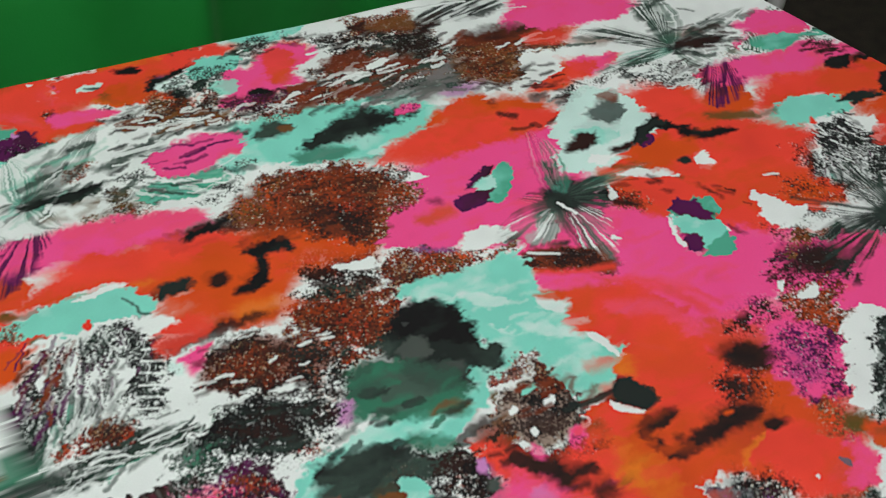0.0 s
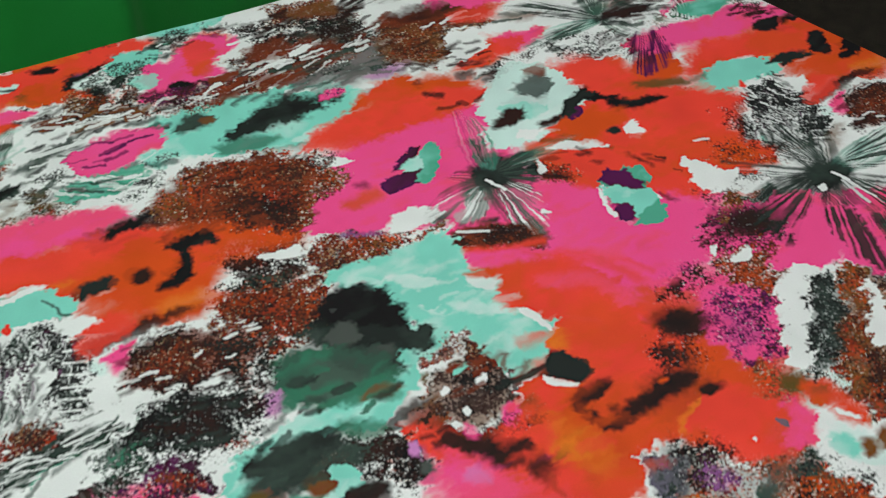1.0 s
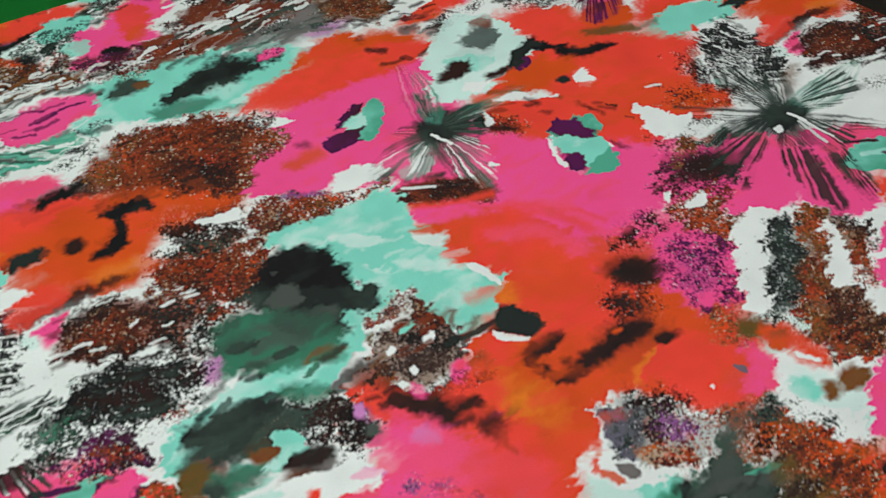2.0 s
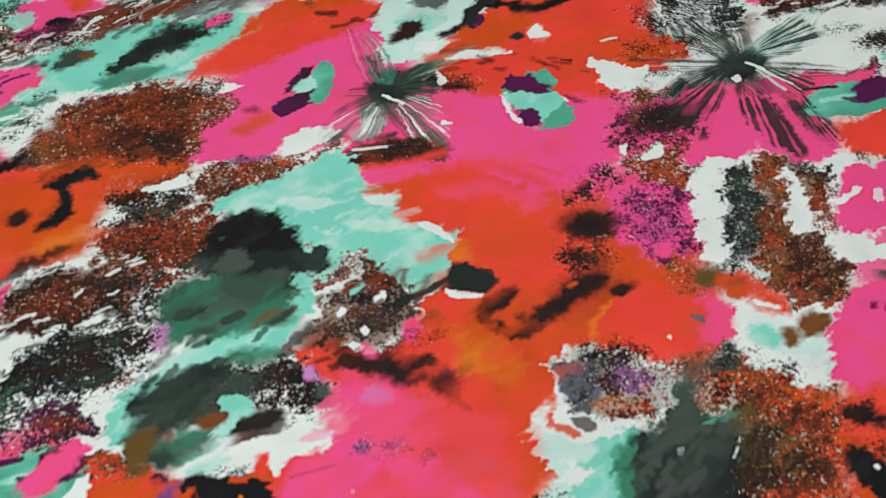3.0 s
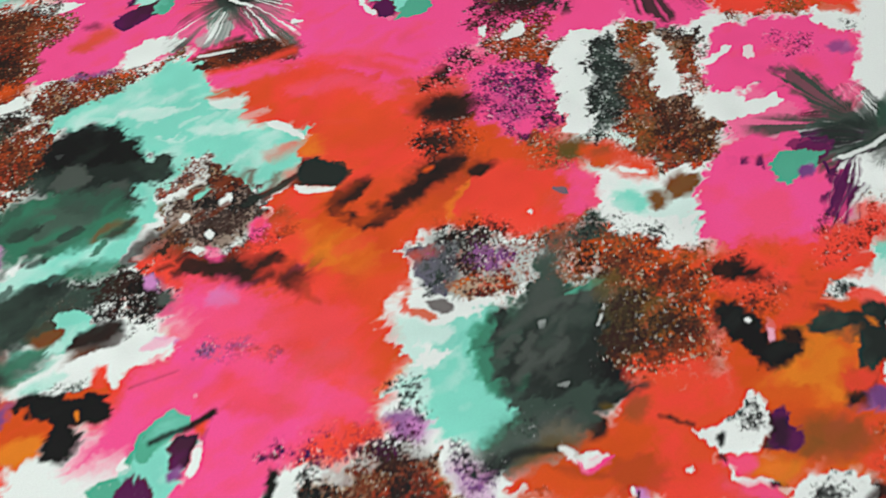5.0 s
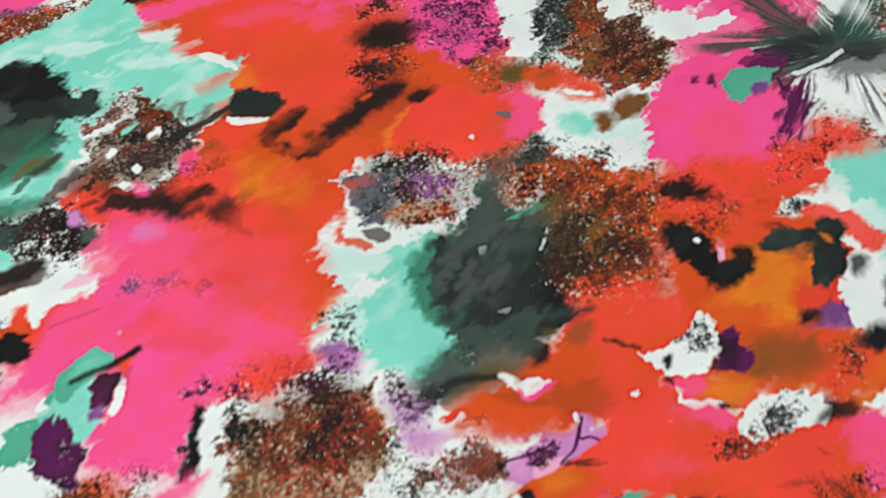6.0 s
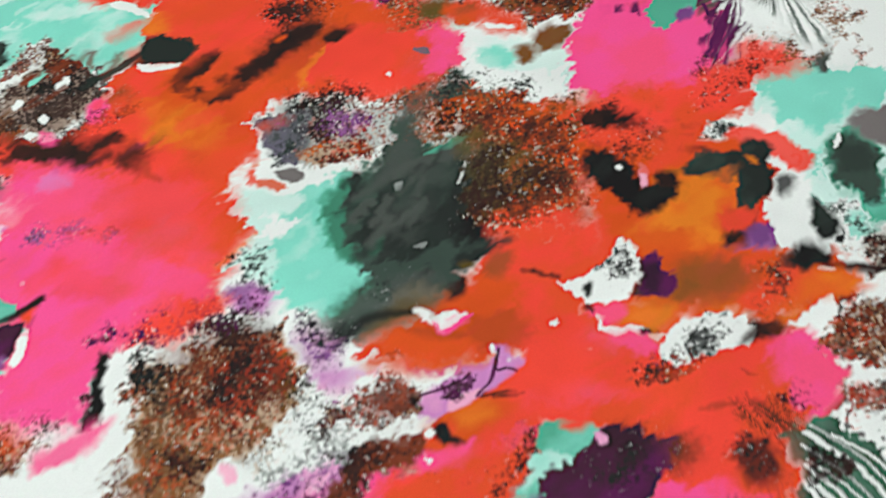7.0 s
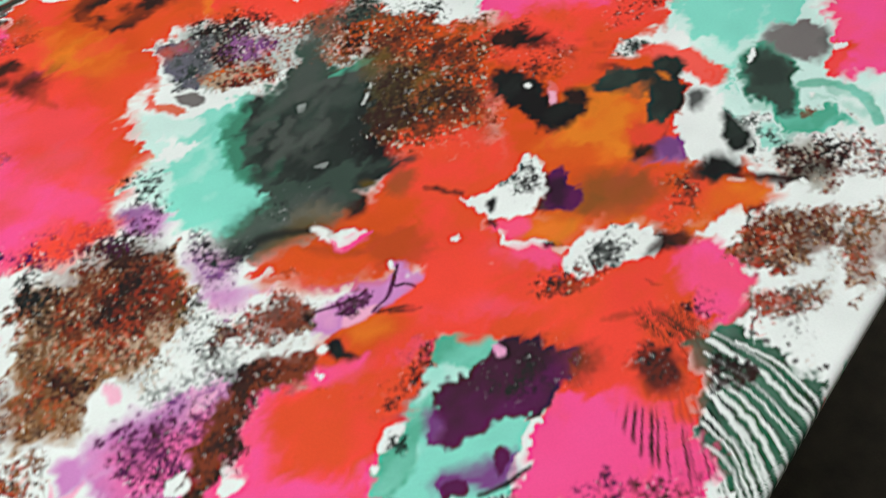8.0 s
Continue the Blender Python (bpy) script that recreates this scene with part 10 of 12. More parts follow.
blot("orange", 3, (495, 522), (483, 486), (510, 472), (515, 481), (489, 491), full=.9)
blot("white", 2, (505, 505), (513, 494), (508, 489), (504, 499))
blot("white", 3, (476, 482), (513, 472), (505, 456), (482, 468))
grain("slate", .4, 3, (489, 472), (513, 472), (502, 450))
blot("mint", 3, (402, 551), (432, 549), (479, 554), (469, 542), (436, 538), (408, 543))
blot("plum", 3, (432, 560), (459, 559), (479, 554), (451, 551), full=.9)
blot("orange", 10, (-101, 649), (-52, 642), (-41, 595), (-54, 557), (-100, 564), full=.7)
grain("rust", .8, 7, (-101, 669), (-39, 655), (-19, 633), (-37, 600), (-58, 552), (-100, 541))
grain("brown", .55, 6, (-101, 669), (-52, 662), (-11, 637), (-28, 622), (-77, 623))
grain("umber", .4, 6, (-101, 599), (-53, 604), (-58, 575), (-100, 581))
blot("white", 2, (-60, 663), (-35, 652), (-10, 654), (-17, 645), (-36, 643), (-52, 652))
blot("white", 2, (-91, 555), (-70, 555), (-62, 559), (-54, 558), (-58, 549), (-81, 547))
grain("umber", .6, 5, (-100, 547), (-54, 545), (-55, 529), (-100, 530))
grain("rust", .75, 5, (-100, 530), (-51, 522), (-41, 498), (-60, 458), (-99, 478))
grain("slate", .5, 4, (-100, 530), (-70, 527), (-62, 520), (-92, 517))
grain("coal", .5, 5, (-99, 478), (-78, 472), (-60, 453), (-78, 416), (-98, 404))
blot("lilac", 5, (-81, 430), (-71, 428), (-75, 406), (-83, 408), full=.8)
grain("rust", .6, 4, (-54, 568), (-23, 557), (16, 561), (58, 577), (53, 566), (15, 546), (-24, 537), (-51, 539))
grain("plum", .4, 4, (-54, 545), (-39, 547), (-44, 526), (-55, 532))
blot("pink", 4, (-49, 591), (-7, 636), (25, 668), (67, 656), (72, 627), (37, 611), (56, 599), (18, 584), (5, 570), (-23, 566), (-54, 571))
blot("orange", 5, (-25, 603), (0, 618), (16, 610), (-5, 597), (-21, 595), full=.85)
blot("umber", 4, (-14, 622), (-3, 624), (-2, 616), (-12, 617), full=.7)
blot("violet", 4, (-17, 567), (9, 569), (5, 564), full=.7)
blot("white", 3, (9, 569), (19, 590), (47, 589), (56, 593), (42, 578), (21, 568))
blot("aqua", 2, (27, 640), (46, 659), (55, 663), (55, 642), (39, 630), (28, 632))
blot("plum", 2.5, (7, 619), (22, 631), (44, 639), (49, 630), (33, 615), (16, 610))
blot("plum", 2.5, (24, 651), (37, 654), (37, 640), (25, 637), full=.9)
blot("mint", 2, (44, 663), (55, 665), (56, 645), (48, 644), full=.9)
blot("smoke", 7, (71, 621), (96, 620), (129, 611), (130, 591), (100, 587), (72, 595), full=.5)
streak("slate", .38, 1.5, (97, 624), 40, (38, 579), (56, 593), (89, 596), (90, 577), (65, 571))
blot("ash", 3, (58, 580), (76, 590), (89, 593), (87, 578), (70, 573), full=.7)
streak("slate", .38, 1.2, (97, 624), 70, (97, 594), (127, 599), (134, 565), (132, 541), (116, 557))
streak("slate", .42, 1.5, (97, 624), 40, (68, 670), (94, 663), (98, 633), (86, 637))
streak("slate", .42, 1.5, (97, 624), 40, (103, 639), (135, 651), (140, 628), (127, 599), (104, 612))
blot("coal", 6, (87, 630), (106, 628), (116, 612), (99, 610), (85, 617), full=.8)
streak("white", .22, 1, (97, 624), 60, (104, 612), (129, 611), (138, 564), (120, 556), (100, 587))
streak("white", .2, 1, (97, 624), 50, (42, 584), (70, 608), (90, 602), (74, 575))
brush("white", 1, 3, (94, 618), (104, 610), (107, 607))
blot("white", 1.5, (131, 585), (142, 578), (132, 577))
blot("rust", 4, (60, 564), (78, 574), (114, 570), (136, 552), (130, 544), (95, 548), (66, 544), full=.9)
grain("umber", .6, 3, (60, 564), (114, 570), (136, 552), (94, 545), (63, 548))
brush("white", 1, 2.5, (65, 565), (89, 564), full=.8)
blot("pink", 9, (140, 576), (186, 595), (215, 555), (236, 524), (196, 494), (165, 497), (146, 519), (130, 541), full=.8)
blot("red", 6, (80, 503), (114, 522), (134, 540), (162, 521), (182, 503), (162, 481), (179, 454), (156, 420), (132, 446), (122, 475), (102, 492), full=.85)
blot("orange", 6, (60, 528), (92, 528), (109, 535), (106, 521), (83, 519), full=.9)
blot("pink", 4, (61, 537), (70, 543), (109, 538), (84, 533), (69, 532))
brush("rose", 4, 6, (149, 539), (169, 537), (185, 514), (199, 507), full=.7)
brush("red", 4, 5, (172, 530), (188, 528), (205, 515), full=.6)
blot("amber", 4, (115, 456), (123, 470), (135, 461), (132, 449), (121, 447), full=.6)
blot("aqua", 6, (-51, 531), (-5, 538), (27, 546), (57, 565), (63, 554), (62, 528), (94, 519), (84, 499), (101, 489), (125, 469), (112, 462), (107, 433), (85, 429), (68, 469), (45, 465), (21, 481), (-6, 516), full=.95)
blot("pale", 7, (13, 521), (44, 524), (59, 515), (27, 501), full=.8)
blot("white", 4, (63, 522), (94, 517), (85, 507), (66, 510), full=.7)
blot("pale", 4, (23, 497), (56, 493), (70, 487), (40, 482), full=.8)
blot("mint", 5, (30, 534), (59, 555), (62, 542), (40, 525), full=.4)
blot("coal", 6, (-62, 471), (-56, 492), (-33, 512), (-10, 517), (11, 500), (20, 474), (41, 473), (34, 458), (11, 453), (-13, 465), (-35, 461), full=.97)
blot("black", 6, (-56, 482), (-29, 506), (-7, 510), (7, 496), (2, 476), (-26, 489), (-45, 474), full=.8)
blot("smoke", 3, (-42, 468), (-26, 489), (-19, 485), (-18, 466), (-35, 461))
blot("smoke", 4, (-17, 456), (5, 463), (8, 454), (-7, 449), full=.8)
blot("ash", 1.5, (-38, 496), (-30, 496), (-34, 491), full=.9)
blot("teal", 6, (-78, 458), (-46, 464), (0, 451), (10, 439), (1, 418), (-44, 407), (-71, 419), full=.9)
blot("smoke", 6, (-57, 452), (-28, 454), (-8, 439), (-30, 421), (-57, 419), full=.7)
blot("slate", 6, (-46, 464), (1, 456), (6, 435), (-29, 440), full=.7)
blot("brown", 4, (-21, 421), (-8, 427), (12, 424), (8, 416), (-13, 410), full=.9)
blot("aqua", 4, (-65, 408), (-34, 413), (-9, 416), (16, 423), (11, 410), (-7, 397), (-34, 398), (-58, 393))
blot("teal", 4, (-34, 404), (3, 394), (-11, 383), (-38, 388), full=.8)
blot("coal", 5, (-98, 370), (-78, 385), (-48, 392), (-31, 395), (-38, 379), (-69, 366), (-91, 360))
blot("slate", 5, (-98, 362), (-65, 374), (-25, 384), (8, 375), (-16, 365), (-53, 354), (-78, 341), (-97, 346), full=.8)
grain("umber", .75, 4, (-22, 383), (0, 395), (12, 383), (23, 355), (15, 340), (-1, 348), (-16, 361))
grain("black", .5, 4, (-12, 372), (12, 379), (19, 347), (2, 340))
blot("aqua", 2.5, (-44, 368), (-28, 366), (-22, 352), (-33, 349), (-40, 339), (-53, 338), (-43, 355))
blot("brown", 3, (-56, 351), (-46, 358), (-38, 354), (-43, 345), (-53, 344))
blot("olive", 5, (-97, 346), (-85, 350), (-78, 341), (-85, 319), (-97, 319), full=.9)
blot("teal", 4, (-78, 341), (-63, 340), (-66, 322), (-82, 319), full=.9)
blot("slate", 4, (-85, 331), (-72, 337), (-69, 323), (-82, 322))
blot("umber", 5, (-37, 346), (-14, 350), (-4, 349), (-11, 339), (-34, 329), full=.9)
blot("brown", 6, (-37, 338), (-15, 336), (-25, 323), (-38, 324), full=.7)
blot("white", 3, (-57, 320), (-34, 333), (-8, 338), (14, 332), (27, 329), (13, 321), (-6, 322), (-23, 311), (-48, 310))
blot("aqua", 4, (-66, 318), (-47, 329), (-34, 325), (-51, 314), full=.6)
grain("slate", .4, 3, (-63, 319), (-47, 325), (-26, 312), (-42, 308))
blot("blush", 3, (1, 328), (18, 335), (27, 329), (14, 325), full=.8)
blot("lilac", 3, (9, 380), (17, 380), (18, 369), (11, 368))
blot("smoke", 3, (16, 365), (24, 365), (27, 356), (16, 354))
blot("red", 3, (-25, 319), (-19, 325), (-15, 317), (-18, 308), (-24, 311))
blot("orange", 4, (-97, 315), (-79, 314), (-51, 300), (-45, 287), (-58, 269), (-97, 279))
blot("amber", 4, (-79, 285), (-54, 290), (-49, 281), (-61, 270), (-82, 275))
blot("violet", 5, (-91, 296), (-79, 307), (-66, 313), (-69, 304), (-82, 291), full=.9)
blot("black", 3, (-63, 312), (-44, 315), (-32, 304), (-36, 292), (-31, 280), (-46, 266), (-57, 269), (-50, 282), (-48, 295), (-60, 298))
blot("black", 3, (-34, 303), (-24, 308), (-16, 300), (-19, 291), (-30, 292))
blot("amber", 2, (-34, 299), (-31, 297), (-32, 291), (-34, 293))
blot("pink", 8, (-12, 286), (28, 313), (82, 323), (102, 286), (82, 251), (51, 249), (28, 255), (-7, 264), full=.7)
blot("rose", 9, (78, 340), (123, 328), (123, 296), (102, 286), (79, 307), full=.7)
blot("red", 9, (43, 301), (89, 289), (91, 263), (54, 269), full=.5)
grain("violet", .5, 5, (36, 319), (62, 320), (79, 304), (65, 300), (44, 307))
blot("mint", 2.5, (-9, 264), (0, 276), (13, 283), (25, 282), (24, 273), (5, 264), (1, 254), (-14, 258))
blot("aqua", 3, (-2, 262), (17, 268), (29, 261), (21, 249), (-2, 255))
brush("black", 1.5, 3.5, (2, 270), (15, 272), (30, 273), (40, 276), full=.9)
blot("plum", 2.5, (9, 261), (20, 269), (28, 265), (19, 260), (21, 249), (10, 256))
blot("white", 1.5, (23, 259), (31, 261), (25, 252), (21, 251))
blot("red", 2.5, (27, 272), (36, 274), (31, 264), (27, 265))
brush("umber", 3, 9, (36, 381), (55, 372), (73, 372), (87, 372), full=.9)
blot("umber", 4, (59, 375), (80, 374), (71, 359), (64, 359))
blot("umber", 5, (84, 356), (99, 363), (107, 350), (97, 335), (89, 346), full=.9)
brush("rust", 3, 4, (101, 347), (101, 336), (107, 331), full=.8)
grain("umber", .4, 4, (30, 387), (66, 396), (87, 399), (92, 384), (63, 379))
blot("white", 3, (-206, 433), (-185, 460), (-172, 436), (-182, 423), (-167, 413), (-177, 400), (-214, 377), (-234, 366), (-246, 357), (-198, 355), (-178, 375), (-166, 400))
blot("rust", 6, (-181, 451), (-171, 479), (-148, 488), (-93, 486), (-77, 465), (-100, 442), (-138, 439), (-168, 431), full=.85)
grain("umber", .75, 5, (-180, 441), (-175, 474), (-152, 487), (-100, 484), (-77, 475), (-92, 451), (-130, 434), (-168, 431))
grain("rust", .6, 5, (-177, 455), (-156, 479), (-116, 472), (-116, 447), (-161, 440))
grain("coal", .6, 4, (-124, 482), (-85, 485), (-69, 455), (-85, 436), (-112, 457))
blot("white", 2.5, (-138, 488), (-121, 497), (-101, 489), (-117, 487))
blot("white", 2.5, (-134, 436), (-115, 443), (-102, 444), (-104, 433), (-119, 436))
grain("rust", .75, 5, (-125, 513), (-101, 523), (-59, 529), (-43, 510), (-65, 464), (-92, 481), (-121, 497))
grain("umber", .5, 5, (-117, 497), (-68, 516), (-52, 494), (-69, 470))
grain("umber", .6, 5, (-122, 557), (-67, 561), (-51, 543), (-93, 539), (-118, 543))
grain("rust", .6, 5, (-118, 563), (-50, 566), (-55, 549), (-101, 545))
blot("white", 2.5, (-122, 535), (-101, 538), (-84, 535), (-101, 528), (-118, 526))
grain("slate", .4, 3, (-122, 532), (-101, 534), (-89, 522), (-113, 518))
grain("black", .85, 5, (-173, 400), (-156, 426), (-123, 434), (-96, 430), (-92, 409), (-121, 384), (-154, 390))
grain("umber", .5, 5, (-166, 395), (-130, 429), (-100, 419), (-114, 388))
grain("slate", .75, 5, (-200, 380), (-173, 396), (-136, 389), (-157, 369), (-184, 359))
grain("teal", .4, 5, (-186, 384), (-158, 391), (-164, 370), (-188, 367))
grain("plum", .8, 4, (-170, 362), (-150, 377), (-121, 380), (-113, 363), (-127, 351), (-177, 354))
grain("rust", .6, 4, (-170, 358), (-142, 373), (-113, 363), (-134, 351))
grain("violet", .5, 5, (-96, 432), (-73, 436), (-73, 408), (-88, 396))
grain("rust", .6, 3, (-109, 392), (-96, 398), (-96, 383), (-107, 384))
grain("umber", .6, 5, (-104, 442), (-77, 450), (-73, 417), (-92, 396), (-107, 410))
blot("red", 9, (-295, 526), (-275, 552), (-220, 578), (-166, 588), (-127, 574), (-126, 540), (-176, 542), (-233, 539), (-271, 525), full=.8)
blot("orange", 9, (-225, 544), (-177, 565), (-118, 551), (-109, 507), (-141, 498), (-188, 490), (-213, 501), full=.8)
blot("pink", 9, (-303, 575), (-265, 597), (-207, 613), (-180, 606), (-212, 578), (-261, 568), (-293, 564), full=.9)
blot("amber", 7, (-161, 509), (-126, 529), (-121, 513), (-149, 499), full=.6)
blot("black", 4, (-204, 580), (-180, 597), (-168, 609), (-163, 603), (-179, 588), (-195, 574))
blot("black", 3, (-159, 582), (-143, 588), (-136, 582), (-139, 563), (-144, 558), (-141, 544), (-155, 535), (-163, 542), (-151, 547), (-152, 564), (-157, 573), (-163, 570))
blot("umber", 3, (-145, 587), (-128, 583), (-114, 574), (-123, 571), (-136, 579))
blot("umber", 3, (-184, 543), (-176, 548), (-168, 542), (-171, 531), (-181, 532))
blot("coal", 2.5, (-217, 522), (-214, 533), (-196, 540), (-184, 537), (-187, 529), (-207, 522), (-216, 514))
blot("umber", 4, (-217, 466), (-191, 485), (-172, 494), (-137, 508), (-133, 502), (-160, 491), (-172, 482), (-190, 474), (-212, 462), full=.85)
blot("red", 5, (-214, 481), (-197, 503), (-173, 500), (-176, 484), (-198, 471), (-208, 461), full=.8)
blot("pink", 4, (-193, 456), (-179, 475), (-176, 460), (-184, 448), full=.9)
blot("aqua", 4, (-290, 495), (-291, 505), (-270, 519), (-244, 532), (-223, 525), (-216, 514), (-224, 502), (-244, 503), (-269, 489), (-286, 475))
blot("white", 2, (-277, 515), (-252, 530), (-236, 534), (-247, 526), (-269, 514))
brush("umber", 1.5, 2, (-240, 518), (-229, 510), (-227, 503), (-219, 504), full=.8)
blot("red", 2, (-266, 491), (-261, 501), (-258, 491), (-262, 488))
blot("white", 3, (-232, 497), (-205, 504), (-198, 498), (-206, 491), (-214, 481), (-227, 492))
blot("red", 4, (-333, 762), (-289, 780), (-243, 798), (-180, 817), (-184, 805), (-222, 786), (-254, 771), (-301, 735), (-328, 729))
blot("pink", 4, (-326, 718), (-300, 728), (-268, 727), (-276, 717), (-306, 704), (-323, 697))
blot("red", 4, (-330, 743), (-294, 750), (-295, 725), (-326, 718), full=.9)
blot("orange", 4, (-290, 757), (-240, 771), (-246, 741), (-278, 735), full=.9)
blot("black", 3, (-288, 776), (-266, 785), (-260, 775), (-278, 770))
blot("black", 3, (-257, 749), (-245, 771), (-222, 786), (-221, 777), (-234, 763), (-242, 749))
blot("pale", 3, (-313, 750), (-291, 761), (-292, 750), (-307, 744))
blot("coal", 2, (-308, 749), (-290, 756), (-292, 750), full=.9)
blot("pale", 4, (-248, 756), (-226, 771), (-215, 763), (-238, 748))
blot("aqua", 4, (-222, 782), (-204, 797), (-174, 797), (-178, 781), (-201, 770), (-215, 763))
blot("aqua", 4, (-201, 763), (-172, 766), (-171, 751), (-195, 744), full=.8)
grain("slate", .5, 4, (-231, 778), (-183, 785), (-182, 762), (-213, 741), (-237, 745))
blot("pink", 4, (-176, 747), (-168, 777), (-145, 816), (-120, 820), (-109, 804), (-124, 768), (-142, 742), (-175, 732), (-189, 736))
blot("red", 5, (-155, 808), (-130, 812), (-119, 792), (-133, 761), (-148, 769), full=.9)
blot("orange", 4, (-143, 777), (-124, 784), (-128, 761), (-143, 761), full=.7)
blot("black", 2.5, (-164, 747), (-155, 758), (-143, 754), (-142, 744), (-156, 741))
grain("plum", .6, 3, (-185, 736), (-128, 753), (-104, 753), (-142, 728), (-179, 722))
grain("umber", .5, 4, (-263, 720), (-194, 740), (-188, 718), (-233, 702), (-259, 692))
grain("brown", .45, 3, (-259, 727), (-199, 733), (-202, 711), (-242, 702))
blot("white", 3, (-273, 696), (-247, 706), (-233, 698), (-240, 685), (-262, 679))
grain("rust", .6, 4, (-133, 746), (-64, 783), (-55, 752), (-108, 734), (-151, 717))
grain("slate", .45, 4, (-94, 783), (-43, 815), (-2, 822), (-13, 798), (-65, 767))
grain("umber", .7, 4, (-48, 823), (4, 835), (8, 814), (-23, 802))
grain("rust", .6, 4, (-84, 857), (-21, 874), (-22, 848), (-74, 836))
grain("coal", .4, 4, (-105, 824), (-53, 840), (-22, 831), (-74, 799), (-99, 791))
brush("white", 1.5, 3.5, (-59, 787), (-33, 806))
brush("white", 1.5, 3, (-114, 804), (-74, 823))
brush("white", 1.5, 3, (-123, 753), (-84, 779))
brush("white", 1.5, 3, (-108, 738), (-65, 767), full=.8)
grain("slate", .5, 4, (-55, 752), (-4, 790), (38, 805), (25, 765), (-26, 743), (-50, 737))
blot("ash", 5, (-45, 751), (-5, 766), (15, 758), (-16, 736), (-46, 733), full=.6)
grain("brown", .5, 4, (-24, 782), (44, 813), (49, 789), (5, 766))
blot("aqua", 5, (-172, 683), (-159, 707), (-122, 720), (-94, 741), (-84, 730), (-27, 721), (2, 721), (-28, 693), (-66, 666), (-126, 665), (-148, 669))
blot("coal", 5, (-119, 681), (-108, 701), (-94, 712), (-84, 723), (-65, 735), (-55, 728), (-27, 718), (-46, 706), (-65, 699), (-94, 684), (-110, 676))
blot("black", 5, (-98, 698), (-65, 726), (-41, 722), (-65, 704), full=.7)
blot("slate", 4, (-161, 696), (-146, 714), (-127, 713), (-122, 706), (-140, 692), (-156, 689))
blot("brown", 3, (-141, 706), (-127, 711), (-122, 704), (-134, 699), full=.8)
blot("teal", 4, (-126, 672), (-94, 684), (-66, 683), (-84, 667), (-116, 663), full=.8)
blot("pale", 4, (-66, 677), (-37, 693), (-23, 693), (-47, 673), full=.7)
blot("pink", 3, (-43, 725), (-26, 740), (-11, 736), (-27, 725))
grain("plum", .4, 3, (-41, 729), (-16, 743), (-17, 728))
blot("orange", 4, (-2, 724), (19, 750), (47, 757), (44, 727), (12, 713), (-23, 703))
blot("red", 5, (-57, 669), (-23, 703), (43, 720), (41, 691), (-20, 658), (-48, 659), full=.9)
blot("rust", 7, (-173, 624), (-130, 655), (-66, 660), (-30, 645), (-49, 595), (-102, 579), (-145, 587), (-167, 606), full=.7)
blot("orange", 9, (-162, 588), (-111, 610), (-63, 596), (-67, 566), (-127, 563), (-153, 575), full=.8)
grain("umber", .55, 6, (-107, 628), (-57, 633), (-54, 590), (-93, 585))
grain("brown", .6, 5, (-173, 631), (-121, 655), (-48, 652), (-30, 632), (-50, 583), (-158, 593))
grain("slate", .4, 3, (-125, 648), (-103, 654), (-107, 645))
blot("white", 2, (-57, 656), (-29, 652), (-6, 651), (-21, 645), (-43, 646))
grain("umber", .6, 3, (-57, 653), (-29, 659), (-25, 645), (-48, 639))
blot("red", 6, (166, 754), (199, 766), (225, 738), (250, 714), (319, 705), (321, 676), (278, 663), (234, 644), (198, 658), (173, 680), (247, 700), (210, 715), (175, 746), full=.9)
blot("orange", 5, (157, 674), (197, 701), (224, 686), (211, 672), (179, 659), full=.9)
blot("pale", 4, (99, 711), (124, 748), (157, 762), (185, 746), (180, 716), (165, 687), (120, 647), (100, 675))
blot("white", 3, (126, 689), (173, 709), (165, 687), (130, 654))
blot("coal", 4, (119, 710), (152, 732), (160, 717), (147, 702), (128, 706), full=.8)
blot("rust", 4, (142, 747), (161, 755), (163, 739), (147, 732), full=.8)
blot("umber", 3, (105, 682), (128, 703), (139, 695), (125, 681))
blot("umber", 2.5, (144, 681), (160, 691), (164, 684), (148, 677))
blot("black", 3, (174, 713), (192, 727), (211, 719), (223, 708), (237, 700), (213, 708), (195, 716), (178, 705))
blot("umber", 3, (223, 704), (245, 714), (254, 711), (236, 698))
blot("plum", 3, (174, 698), (188, 705), (187, 690), (174, 684))
blot("white", 2, (218, 672), (229, 686), (231, 675), (239, 668), (229, 663), (219, 663))
blot("coal", 2.5, (200, 669), (212, 675), (217, 668), (209, 664))
blot("aqua", 4, (304, 744), (334, 759), (366, 758), (382, 742), (337, 731), (322, 716), (308, 720))
blot("olive", 4, (242, 726), (285, 732), (309, 743), (306, 732), (262, 722), full=.7)
blot("pink", 4, (283, 809), (328, 817), (356, 816), (311, 792), (287, 784), (261, 760), full=.9)
grain("coal", .5, 3, (334, 720), (377, 726), (394, 681), (397, 660), (357, 661), (336, 676))
grain("umber", .4, 4, (307, 698), (341, 675), (348, 633), (302, 642))
blot("coal", 3, (364, 750), (390, 766), (404, 761), (385, 750))
blot("black", 3, (414, 790), (433, 798), (435, 773), (415, 761))
blot("black", 3, (368, 803), (393, 811), (396, 803), (377, 795))
blot("rust", 9, (-165, 600), (-143, 645), (-101, 658), (-54, 631), (-56, 588), (-88, 576), (-140, 579), full=.6)
blot("orange", 8, (-148, 580), (-108, 585), (-56, 588), (-56, 565), (-92, 554), (-115, 530), (-160, 517), (-183, 521), (-187, 570), full=.8)
grain("rust", .8, 6, (-150, 634), (-109, 659), (-67, 658), (-24, 638), (-51, 605), (-52, 575), (-100, 578), (-145, 591))
